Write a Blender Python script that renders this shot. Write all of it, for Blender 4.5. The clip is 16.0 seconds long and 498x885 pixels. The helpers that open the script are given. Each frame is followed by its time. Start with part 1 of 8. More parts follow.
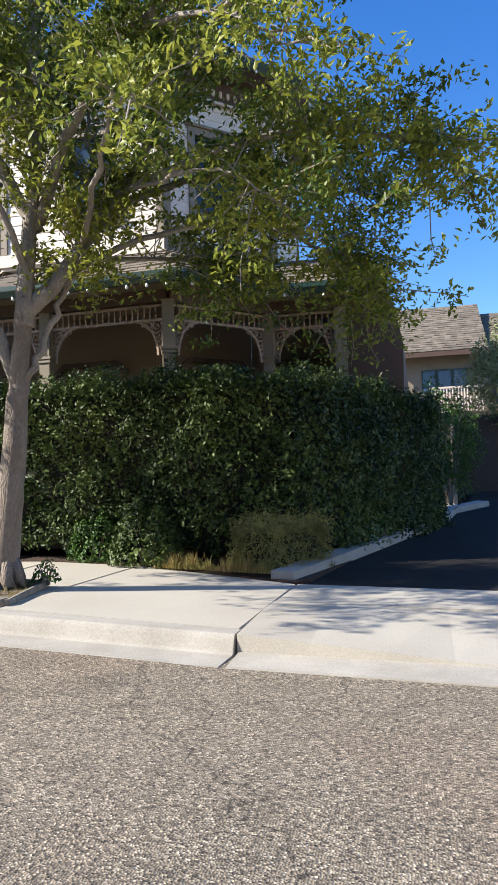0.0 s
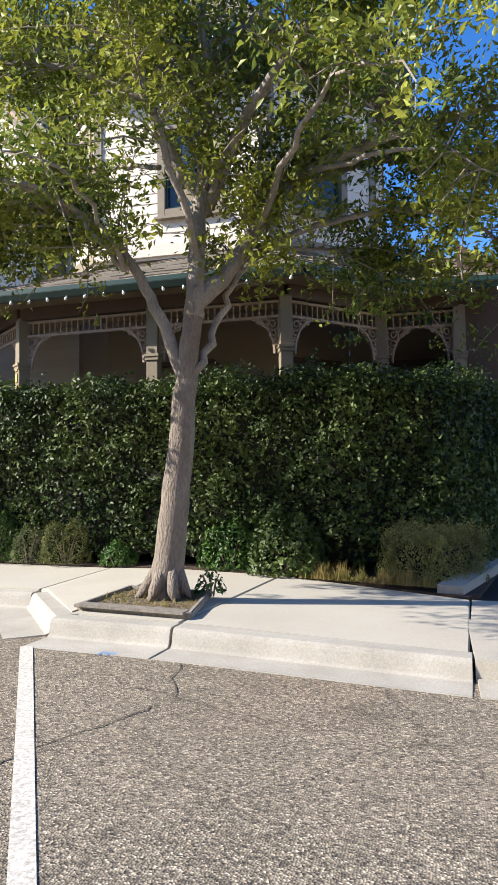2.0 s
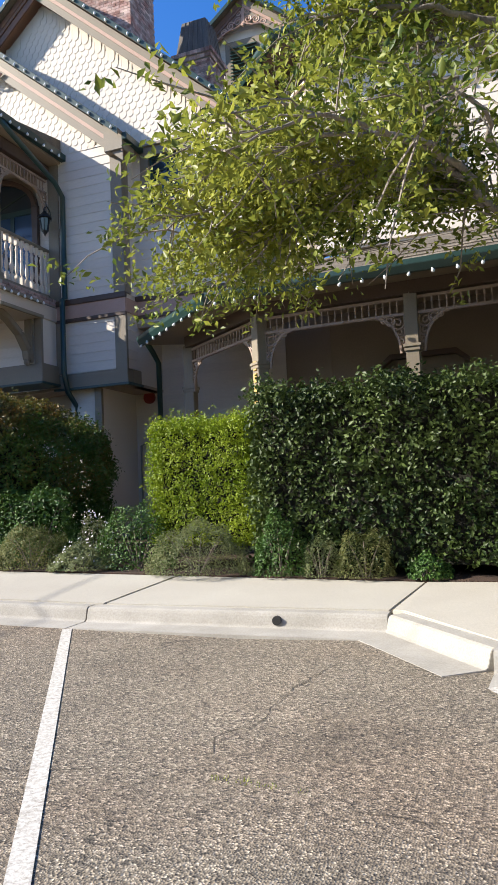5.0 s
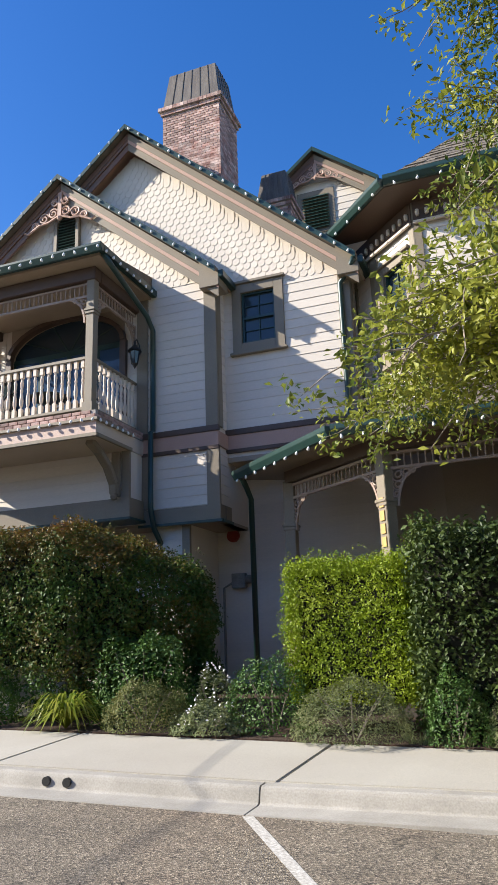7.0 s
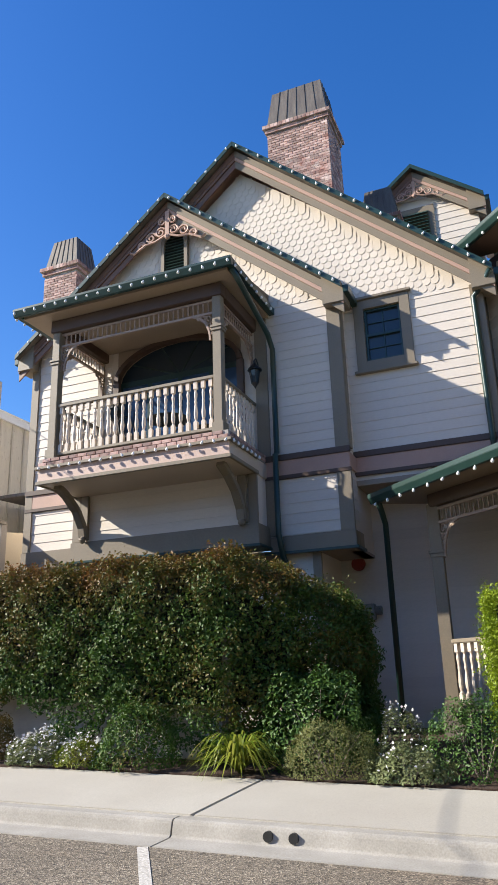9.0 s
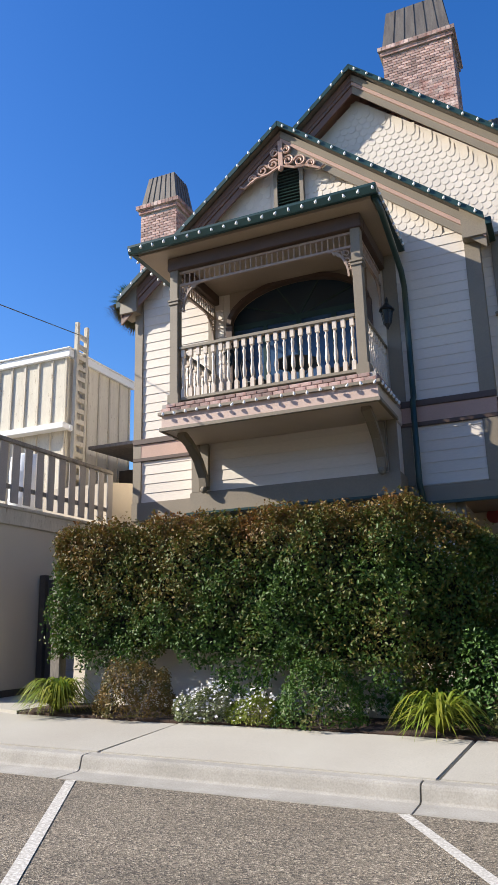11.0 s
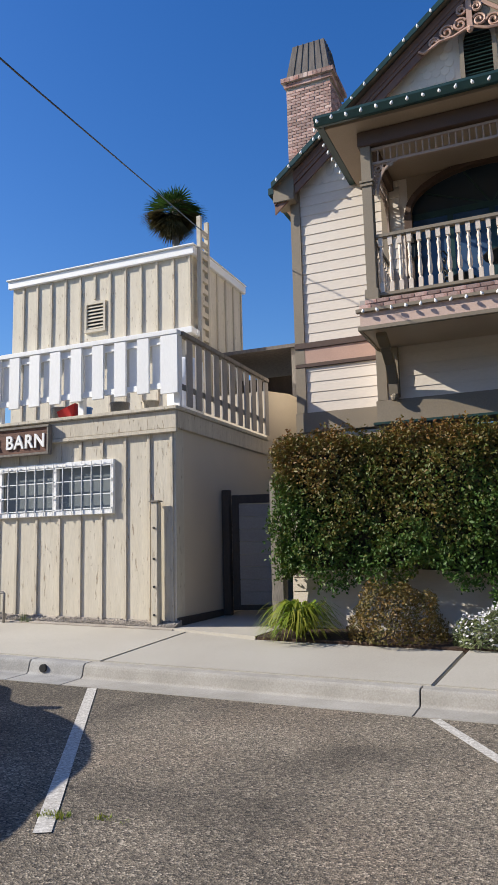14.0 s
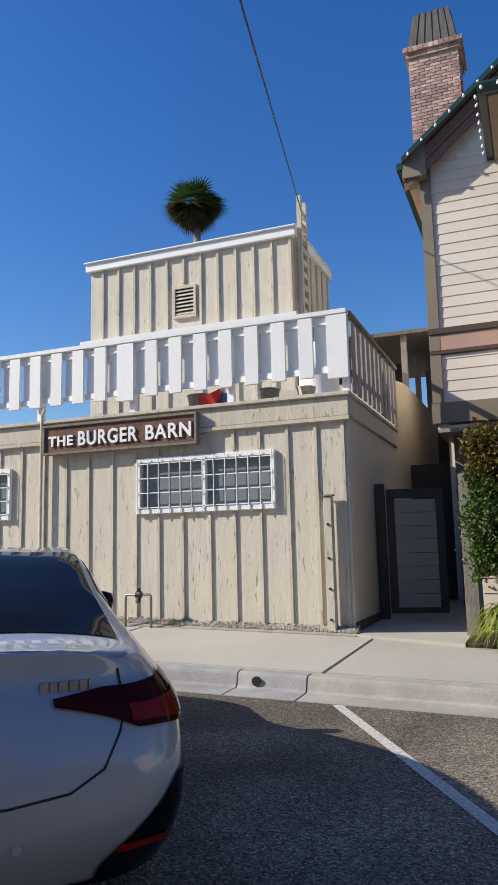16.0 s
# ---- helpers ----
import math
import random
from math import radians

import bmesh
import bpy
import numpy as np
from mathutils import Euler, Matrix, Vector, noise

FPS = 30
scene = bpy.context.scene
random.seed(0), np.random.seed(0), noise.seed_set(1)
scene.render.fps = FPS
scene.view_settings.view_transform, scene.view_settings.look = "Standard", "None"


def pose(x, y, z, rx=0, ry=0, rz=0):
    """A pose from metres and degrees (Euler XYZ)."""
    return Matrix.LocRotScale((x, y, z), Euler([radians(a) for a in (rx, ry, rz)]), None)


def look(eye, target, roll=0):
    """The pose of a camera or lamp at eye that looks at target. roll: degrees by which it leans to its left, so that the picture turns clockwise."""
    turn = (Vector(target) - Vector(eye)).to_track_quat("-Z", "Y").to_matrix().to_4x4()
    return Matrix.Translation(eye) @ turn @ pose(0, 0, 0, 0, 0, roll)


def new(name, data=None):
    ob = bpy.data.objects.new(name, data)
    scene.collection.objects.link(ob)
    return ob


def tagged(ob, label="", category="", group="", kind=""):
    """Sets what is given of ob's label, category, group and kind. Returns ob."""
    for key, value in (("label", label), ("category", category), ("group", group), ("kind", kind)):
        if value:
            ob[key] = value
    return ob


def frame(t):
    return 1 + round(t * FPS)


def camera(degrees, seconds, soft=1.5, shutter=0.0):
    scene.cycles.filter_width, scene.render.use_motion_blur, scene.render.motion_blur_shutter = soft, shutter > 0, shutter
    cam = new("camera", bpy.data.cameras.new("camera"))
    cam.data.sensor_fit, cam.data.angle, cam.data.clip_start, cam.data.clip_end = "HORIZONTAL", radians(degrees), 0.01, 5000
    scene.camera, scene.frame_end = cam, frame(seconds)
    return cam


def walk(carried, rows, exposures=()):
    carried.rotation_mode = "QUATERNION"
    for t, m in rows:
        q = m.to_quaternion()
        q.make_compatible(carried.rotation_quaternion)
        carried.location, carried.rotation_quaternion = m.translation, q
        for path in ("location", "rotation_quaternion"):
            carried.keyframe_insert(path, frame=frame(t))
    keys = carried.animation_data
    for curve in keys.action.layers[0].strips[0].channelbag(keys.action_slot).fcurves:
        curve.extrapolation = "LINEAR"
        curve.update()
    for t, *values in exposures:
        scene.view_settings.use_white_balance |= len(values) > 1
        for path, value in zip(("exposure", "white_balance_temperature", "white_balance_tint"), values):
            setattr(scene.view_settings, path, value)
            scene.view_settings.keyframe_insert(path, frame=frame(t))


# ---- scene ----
cam = camera(37.5, 16.0)
METRES, EYE, TILT, LEAN, TURN = 18.0, 1.36, 0.0, 0.0, 13.0
ROWS = [
    (0.0, 0.0, 0.0, 0.0, 0.12, 3.68, 1.82),
    (0.5, -0.0226, 0.0079, 0.0005, 0.36, 3.77, 1.55),
    (1.0, -0.0453, 0.0155, 0.0014, 0.63, 3.88, 1.3),
    (1.5, -0.0691, 0.0227, 0.0026, 0.85, 3.95, 1.04),
    (2.0, -0.0933, 0.0306, 0.0033, 1.07, 4.01, 0.81),
    (2.5, -0.1179, 0.0382, 0.0046, 1.42, 3.84, 0.81),
    (3.0, -0.1432, 0.0457, 0.0059, 2.66, 3.55, 0.89),
    (3.5, -0.169, 0.0537, 0.0066, 4.14, 3.06, 1.08),
    (4.0, -0.1947, 0.0615, 0.0071, 5.04, 2.65, 1.28),
    (4.5, -0.2225, 0.0692, 0.0082, 5.82, 2.9, 1.85),
    (5.0, -0.2504, 0.0766, 0.011, 7.91, 4.25, 2.54),
    (7.5, -0.3936, 0.1159, 0.0219, 7.45, 17.27, 1.89),
    (8.0, -0.4219, 0.1228, 0.0227, 7.62, 18.33, 1.95),
    (8.5, -0.4525, 0.1287, 0.0238, 8.45, 18.31, 1.93),
    (9.0, -0.4835, 0.1341, 0.0243, 9.36, 17.73, 1.77),
    (11.5, -0.6405, 0.1643, 0.0279, 10.65, 13.24, 1.53),
    (12.0, -0.6739, 0.1707, 0.0287, 10.55, 11.77, 1.85),
    (12.5, -0.7076, 0.1773, 0.0295, 10.55, 10.73, 1.9),
    (13.0, -0.7431, 0.184, 0.0305, 10.55, 9.9, 1.82),
    (13.5, -0.778, 0.1896, 0.0315, 10.24, 9.05, 1.58),
    (14.0, -0.8159, 0.197, 0.032, 9.84, 8.39, 1.36),
    (14.5, -0.8538, 0.2029, 0.0334, 9.6, 7.98, 1.09),
    (15.0, -0.8929, 0.2095, 0.0343, 9.25, 7.97, 0.94),
    (15.5, -0.9325, 0.2166, 0.0354, 8.72, 8.02, 1.15),
    (16.0, -0.9722, 0.2237, 0.0361, 8.44, 8.19, 1.34),
]
walk(cam, [(t, pose(0, 0, EYE, TILT, LEAN, TURN) @ pose(METRES * x, METRES * y, METRES * z, 90 + pitch, roll, yaw)) for t, x, y, z, yaw, pitch, roll in ROWS],
     exposures=[(0.0, 1.13), (5.0, 1.06), (7.5, 0.87), (9.0, 0.86), (12.5, 0.68), (13.0, 0.60), (14.5, 0.38), (16.0, 0.32)])

# ---- world, sun ----
SUN_TO = Vector((-1.0, -0.417, 0.66)).normalized()
world = bpy.data.worlds.new("world")
scene.world = world
world.use_nodes = True
wn = world.node_tree
sky = wn.nodes.new("ShaderNodeTexSky")
sky.sky_type = 'NISHITA'
sky.sun_disc = False
sky.sun_elevation = math.asin(SUN_TO.z)
sky.sun_rotation = math.atan2(SUN_TO.x, SUN_TO.y)
sky.altitude = 0
sky.air_density = 1.2
sky.dust_density = 0.6
sky.ozone_density = 4.0
wn.nodes["Background"].inputs[1].default_value = 0.116
deep = wn.nodes.new("ShaderNodeHueSaturation")
deep.inputs["Saturation"].default_value = 1.32
deep.inputs["Hue"].default_value = 0.514
wn.links.new(sky.outputs[0], deep.inputs["Color"])
wn.links.new(deep.outputs[0], wn.nodes["Background"].inputs[0])
sun = new("sun", bpy.data.lights.new("sun", 'SUN'))
sun.data.energy = 5.0
sun.data.angle = radians(0.53)
sun.data.color = (1.0, 0.93, 0.82)
sun.matrix_world = look(SUN_TO * 50, (0, 0, 0))


# ---- materials ----
def mat(name, base, rough=0.8, var=0.25, scale=3.0, fine=60.0, bump=0.3, bdist=0.01, metal=0.0, second=None, blotch=0.5,
        island=0.0, objrand=0.0, stretch=(1, 1, 1), trans=0.0, spec=0.5, coat=0.0):
    """A surface with broad stains and fine grain in its colour, and fine relief."""
    m = bpy.data.materials.new(name)
    m.use_nodes = True
    nt = m.node_tree
    N, L = nt.nodes, nt.links
    b = N["Principled BSDF"]
    tc = N.new("ShaderNodeTexCoord")
    mp = N.new("ShaderNodeMapping")
    mp.inputs["Scale"].default_value = stretch
    L.new(tc.outputs["Object"], mp.inputs[0])
    n1 = N.new("ShaderNodeTexNoise")
    n1.inputs["Scale"].default_value = scale
    n1.inputs["Detail"].default_value = 5
    n2 = N.new("ShaderNodeTexNoise")
    n2.inputs["Scale"].default_value = fine
    n2.inputs["Detail"].default_value = 4
    for n in (n1, n2):
        L.new(mp.outputs[0], n.inputs["Vector"])
    dark = [c * (1 - var) for c in base]
    r1 = N.new("ShaderNodeValToRGB")
    r1.color_ramp.elements[0].position = 0.3
    r1.color_ramp.elements[1].position = 0.7
    r1.color_ramp.elements[0].color = (*(second or dark), 1)
    r1.color_ramp.elements[1].color = (*base, 1)
    L.new(n1.outputs["Fac"], r1.inputs[0])
    mx = N.new("ShaderNodeMix")
    mx.data_type = 'RGBA'
    mx.blend_type = 'MULTIPLY'
    mx.inputs[0].default_value = 1.0
    r2 = N.new("ShaderNodeMapRange")
    r2.inputs[1].default_value, r2.inputs[2].default_value = 0.25, 0.75
    r2.inputs[3].default_value, r2.inputs[4].default_value = 1 - var, 1 + var * 0.6
    L.new(n2.outputs["Fac"], r2.inputs[0])
    L.new(r1.outputs[0], mx.inputs[6])
    L.new(r2.outputs[0], mx.inputs[7])
    out = mx.outputs[2]
    for amount, node, socket in ((island, "ShaderNodeNewGeometry", "Random Per Island"), (objrand, "ShaderNodeObjectInfo", "Random")):
        if amount:
            g = N.new(node)
            r3 = N.new("ShaderNodeMapRange")
            r3.inputs[3].default_value, r3.inputs[4].default_value = 1 - amount, 1 + amount
            L.new(g.outputs[socket], r3.inputs[0])
            m2 = N.new("ShaderNodeMix")
            m2.data_type = 'RGBA'
            m2.blend_type = 'MULTIPLY'
            m2.inputs[0].default_value = 1.0
            L.new(out, m2.inputs[6])
            L.new(r3.outputs[0], m2.inputs[7])
            out = m2.outputs[2]
    L.new(out, b.inputs["Base Color"])
    b.inputs["Roughness"].default_value = rough
    b.inputs["Metallic"].default_value = metal
    b.inputs["Specular IOR Level"].default_value = spec
    if coat:
        b.inputs["Coat Weight"].default_value = coat
        b.inputs["Coat Roughness"].default_value = 0.04
    if bump:
        bp = N.new("ShaderNodeBump")
        bp.inputs["Strength"].default_value = bump
        bp.inputs["Distance"].default_value = bdist
        L.new(n2.outputs["Fac"], bp.inputs["Height"])
        L.new(bp.outputs[0], b.inputs["Normal"])
    if trans:
        t = N.new("ShaderNodeBsdfTranslucent")
        L.new(out, t.inputs[0])
        ms = N.new("ShaderNodeMixShader")
        ms.inputs[0].default_value = trans
        L.new(b.outputs[0], ms.inputs[1])
        L.new(t.outputs[0], ms.inputs[2])
        L.new(ms.outputs[0], N["Material Output"].inputs[0])
    return m


def leafmat(name, a, b, rough=0.4, trans=0.25, patch=0.9, young=0.0):
    """Leaves that vary one by one between two greens, with patches of either."""
    m = bpy.data.materials.new(name)
    m.use_nodes = True
    nt = m.node_tree
    N, L = nt.nodes, nt.links
    p = N["Principled BSDF"]
    g = N.new("ShaderNodeNewGeometry")
    tc = N.new("ShaderNodeTexCoord")
    no = N.new("ShaderNodeTexNoise")
    no.inputs["Scale"].default_value = patch
    no.inputs["Detail"].default_value = 3
    L.new(tc.outputs["Object"], no.inputs["Vector"])
    ad = N.new("ShaderNodeMath")
    ad.operation = 'MULTIPLY_ADD'
    ad.inputs[1].default_value = 0.55
    L.new(g.outputs["Random Per Island"], ad.inputs[0])
    sb = N.new("ShaderNodeMath")
    sb.operation = 'MULTIPLY_ADD'
    sb.inputs[1].default_value = 2.0
    sb.inputs[2].default_value = -0.8
    L.new(no.outputs["Fac"], sb.inputs[0])
    L.new(sb.outputs[0], ad.inputs[2])
    if young:
        # young shoots of the second colour towards the crown
        sx = N.new("ShaderNodeSeparateXYZ")
        L.new(tc.outputs["Object"], sx.inputs[0])
        up = N.new("ShaderNodeMath")
        up.operation = 'MULTIPLY_ADD'
        up.inputs[1].default_value = young
        up.inputs[2].default_value = -0.8 - young * 2.3
        L.new(sx.outputs[2], up.inputs[0])
        L.new(up.outputs[0], sb.inputs[2])
    r = N.new("ShaderNodeValToRGB")
    r.color_ramp.elements[0].color = (*a, 1)
    r.color_ramp.elements[1].color = (*b, 1)
    L.new(ad.outputs[0], r.inputs[0])
    L.new(r.outputs[0], p.inputs["Base Color"])
    p.inputs["Roughness"].default_value = rough
    p.inputs["Specular IOR Level"].default_value = 0.3
    t = N.new("ShaderNodeBsdfTranslucent")
    L.new(r.outputs[0], t.inputs[0])
    ms = N.new("ShaderNodeMixShader")
    ms.inputs[0].default_value = trans
    L.new(p.outputs[0], ms.inputs[1])
    L.new(t.outputs[0], ms.inputs[2])
    L.new(ms.outputs[0], N["Material Output"].inputs[0])
    return m


def asphalt():
    """Worn asphalt: pale and dark grit, stains, shade coloured into the far stalls, and an open web of cracks."""
    m = bpy.data.materials.new("worn_asphalt")
    m.use_nodes = True
    nt = m.node_tree
    N, L = nt.nodes, nt.links
    p = N["Principled BSDF"]
    tc = N.new("ShaderNodeTexCoord")
    vo = N.new("ShaderNodeTexVoronoi")
    vo.inputs["Scale"].default_value = 84
    grit = N.new("ShaderNodeValToRGB")
    e = grit.color_ramp.elements
    e[0].color, e[1].color = (0.042, 0.036, 0.029, 1), (0.53, 0.455, 0.345, 1)
    e[0].position, e[1].position = 0.0, 1.0
    for pos, c in ((0.3, (0.142, 0.117, 0.086, 1)), (0.8, (0.278, 0.231, 0.168, 1))):
        e.new(pos).color = c
    sep = N.new("ShaderNodeSeparateColor")
    no = N.new("ShaderNodeTexNoise")
    no.inputs["Scale"].default_value = 0.7
    no.inputs["Detail"].default_value = 8
    no.inputs["Roughness"].default_value = 0.65
    mr = N.new("ShaderNodeMapRange")
    mr.inputs[1].default_value, mr.inputs[2].default_value = 0.3, 0.7
    mr.inputs[3].default_value, mr.inputs[4].default_value = 0.82, 1.10
    L.new(tc.outputs["Object"], vo.inputs["Vector"])
    L.new(tc.outputs["Object"], no.inputs["Vector"])
    L.new(vo.outputs["Color"], sep.inputs[0])
    L.new(sep.outputs[0], grit.inputs[0])
    L.new(no.outputs["Fac"], mr.inputs[0])
    mx = N.new("ShaderNodeMix")
    mx.data_type, mx.blend_type = 'RGBA', 'MULTIPLY'
    mx.inputs[0].default_value = 1
    L.new(grit.outputs[0], mx.inputs[6])
    L.new(mr.outputs[0], mx.inputs[7])
    # rusty tint in places
    n3 = N.new("ShaderNodeTexNoise")
    n3.inputs["Scale"].default_value = 0.45
    n3.inputs["Detail"].default_value = 4
    L.new(tc.outputs["Object"], n3.inputs["Vector"])
    m3 = N.new("ShaderNodeMapRange")
    m3.inputs[1].default_value, m3.inputs[2].default_value = 0.5, 0.75
    m3.inputs[3].default_value, m3.inputs[4].default_value = 0.0, 0.5
    L.new(n3.outputs["Fac"], m3.inputs[0])
    tint = N.new("ShaderNodeMix")
    tint.data_type, tint.blend_type = 'RGBA', 'MULTIPLY'
    tint.inputs[7].default_value = (1.0, 0.82, 0.72, 1)
    L.new(m3.outputs[0], tint.inputs[0])
    L.new(mx.outputs[2], tint.inputs[6])
    # fine cracks
    wv = N.new("ShaderNodeTexNoise")
    wv.inputs["Scale"].default_value = 2.2
    wv.inputs["Detail"].default_value = 5
    L.new(tc.outputs["Object"], wv.inputs["Vector"])
    va = N.new("ShaderNodeVectorMath")
    va.operation = 'MULTIPLY_ADD'
    va.inputs[1].default_value = (0.7, 0.7, 0)
    L.new(wv.outputs["Color"], va.inputs[0])
    L.new(tc.outputs["Object"], va.inputs[2])
    vc = N.new("ShaderNodeTexVoronoi")
    vc.feature = 'DISTANCE_TO_EDGE'
    vc.inputs["Scale"].default_value = 0.33
    L.new(va.outputs[0], vc.inputs["Vector"])
    ck = N.new("ShaderNodeMapRange")
    ck.inputs[1].default_value, ck.inputs[2].default_value = 0.0008, 0.003
    ck.inputs[3].default_value, ck.inputs[4].default_value = 0.45, 1.0
    L.new(vc.outputs["Distance"], ck.inputs[0])
    m4 = N.new("ShaderNodeMix")
    m4.data_type, m4.blend_type = 'RGBA', 'MULTIPLY'
    m4.inputs[0].default_value = 1
    L.new(tint.outputs[2], m4.inputs[6])
    L.new(ck.outputs[0], m4.inputs[7])
    # oily stains, thickest in the far stalls, where shade is coloured in too
    oil_shade = N.new("ShaderNodeTexNoise")
    oil_shade.inputs["Scale"].default_value = 0.75
    oil_shade.inputs["Detail"].default_value = 6
    L.new(tc.outputs["Object"], oil_shade.inputs["Vector"])
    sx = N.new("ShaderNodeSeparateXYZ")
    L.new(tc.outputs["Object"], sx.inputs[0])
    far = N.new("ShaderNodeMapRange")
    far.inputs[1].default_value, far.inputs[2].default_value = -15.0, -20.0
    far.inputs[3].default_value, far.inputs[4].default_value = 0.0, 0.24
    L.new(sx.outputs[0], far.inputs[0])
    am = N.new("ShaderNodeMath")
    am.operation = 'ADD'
    L.new(oil_shade.outputs["Fac"], am.inputs[0])
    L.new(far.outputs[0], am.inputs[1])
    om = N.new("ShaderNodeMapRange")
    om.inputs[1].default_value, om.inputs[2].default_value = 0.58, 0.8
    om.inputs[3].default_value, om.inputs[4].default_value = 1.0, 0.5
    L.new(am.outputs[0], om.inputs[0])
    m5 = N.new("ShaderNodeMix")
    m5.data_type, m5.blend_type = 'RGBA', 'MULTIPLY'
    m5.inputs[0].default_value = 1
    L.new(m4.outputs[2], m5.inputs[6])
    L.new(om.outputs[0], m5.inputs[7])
    L.new(m5.outputs[2], p.inputs["Base Color"])
    p.inputs["Roughness"].default_value = 0.9
    bp = N.new("ShaderNodeBump")
    bp.inputs["Strength"].default_value = 0.7
    bp.inputs["Distance"].default_value = 0.009
    L.new(vo.outputs["Distance"], bp.inputs["Height"])
    L.new(bp.outputs[0], p.inputs["Normal"])
    return m


def glassmat(name, tint=(0.02, 0.03, 0.04), rough=0.03, ior=1.5):
    """A dark pane: a room behind that shows no more than its gloom, and clear reflections."""
    m = bpy.data.materials.new(name)
    m.use_nodes = True
    p = m.node_tree.nodes["Principled BSDF"]
    p.inputs["Base Color"].default_value = (*tint, 1)
    p.inputs["Roughness"].default_value = rough
    p.inputs["IOR"].default_value = ior
    return m


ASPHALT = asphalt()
DRIVE = mat("dark_asphalt", (0.032, 0.030, 0.028), 0.95, 0.35, 1.5, 150, 0.6, 0.006, spec=0.15)
CONCRETE = mat("pale_concrete", (0.45, 0.422, 0.36), 0.88, 0.16, 0.9, 70, 0.3, 0.004, second=(0.40, 0.367, 0.31), objrand=0.05)
KERBMAT = mat("stained_concrete", (0.41, 0.385, 0.34), 0.88, 0.18, 2.4, 60, 0.35, 0.006, second=(0.31, 0.29, 0.25), objrand=0.04)
SOIL = mat("bark_mulch", (0.085, 0.048, 0.03), 0.95, 0.5, 6, 45, 1.0, 0.03)
DRYSOIL = mat("dry_pale_soil", (0.25, 0.20, 0.15), 0.95, 0.45, 7, 50, 1.0, 0.03, second=(0.12, 0.09, 0.065))
GREYKERB = mat("grey_stained_concrete", (0.40, 0.39, 0.365), 0.88, 0.2, 2.4, 60, 0.35, 0.006, second=(0.24, 0.235, 0.225), objrand=0.05)
PAINTLINE = mat("worn_white_paint", (0.74, 0.71, 0.65), 0.85, 0.3, 42, 120, 0.4, 0.004, second=(0.36, 0.33, 0.28))
SIDING = mat("cream_siding_paint", (0.71, 0.635, 0.545), 0.6, 0.05, 0.8, 40, 0.08, 0.003, objrand=0.035, stretch=(0.3, 1, 1))
SHINGLE = mat("cream_shingle_paint", (0.74, 0.655, 0.55), 0.65, 0.06, 2, 60, 0.12, 0.003, objrand=0.06)
TAUPE = mat("taupe_trim_paint", (0.25, 0.205, 0.145), 0.55, 0.12, 2, 50, 0.12, 0.003)
CREAM = mat("cream_trim_paint", (0.62, 0.52, 0.42), 0.55, 0.08, 2, 50, 0.1, 0.003)
# tan darkened so the colour itself holds the porch's deep shade
PORCHWALL = mat("shade_darkened_paint", (0.27, 0.205, 0.145), 0.6, 0.1, 1.5, 40, 0.1, 0.003)
# shade of the left rake boards, put into a red-brown colour
RAKESHADE = mat("rake_shade_paint", (0.20, 0.105, 0.065), 0.5, 0.15, 2, 50, 0.1, 0.003)
PALEPINK = mat("pale_pink_paint", (0.60, 0.44, 0.36), 0.55, 0.1, 2, 50, 0.1, 0.003)
PINK = mat("dusty_pink_paint", (0.50, 0.32, 0.245), 0.55, 0.1, 2, 50, 0.1, 0.003)
GREEN = mat("dark_green_paint", (0.022, 0.055, 0.047), 0.35, 0.2, 3, 60, 0.1, 0.002)
BROWN = mat("dark_brown_paint", (0.10, 0.06, 0.04), 0.5, 0.15, 2, 50, 0.1, 0.003)
SOFFIT = mat("tan_soffit_paint", (0.36, 0.28, 0.20), 0.6, 0.08, 2, 40, 0.1, 0.003)
FRET = mat("fretwork_paint", (0.37, 0.27, 0.205), 0.55, 0.08, 3, 60, 0.1, 0.002)
BALUST = mat("cream_baluster_paint", (0.70, 0.60, 0.49), 0.5, 0.07, 4, 60, 0.1, 0.002)
ROOF = mat("brown_roof_shingle", (0.20, 0.165, 0.125), 0.92, 0.35, 2.5, 60, 0.6, 0.01, island=0.25)
BRICK = mat("old_brick", (0.31, 0.135, 0.105), 0.9, 0.3, 5, 70, 0.5, 0.006, second=(0.56, 0.44, 0.39), objrand=0.42)
BRICKSTUFF = mat("old_brick_joined", (0.31, 0.135, 0.105), 0.9, 0.3, 5, 70, 0.5, 0.006, second=(0.56, 0.44, 0.39), island=0.42)
MORTAR = mat("grey_mortar", (0.46, 0.42, 0.38), 0.95, 0.2, 4, 80, 0.4, 0.005)
CAPMETAL = mat("weathered_sheet_metal", (0.19, 0.165, 0.14), 0.6, 0.3, 2, 20, 0.1, 0.003, metal=0.3, second=(0.11, 0.095, 0.085), stretch=(6, 6, 0.6))
BARN = mat("peeling_tan_paint", (0.66, 0.605, 0.49), 0.8, 0.1, 1.6, 14, 0.5, 0.006, second=(0.58, 0.525, 0.42), objrand=0.05, stretch=(5, 5, 0.7))
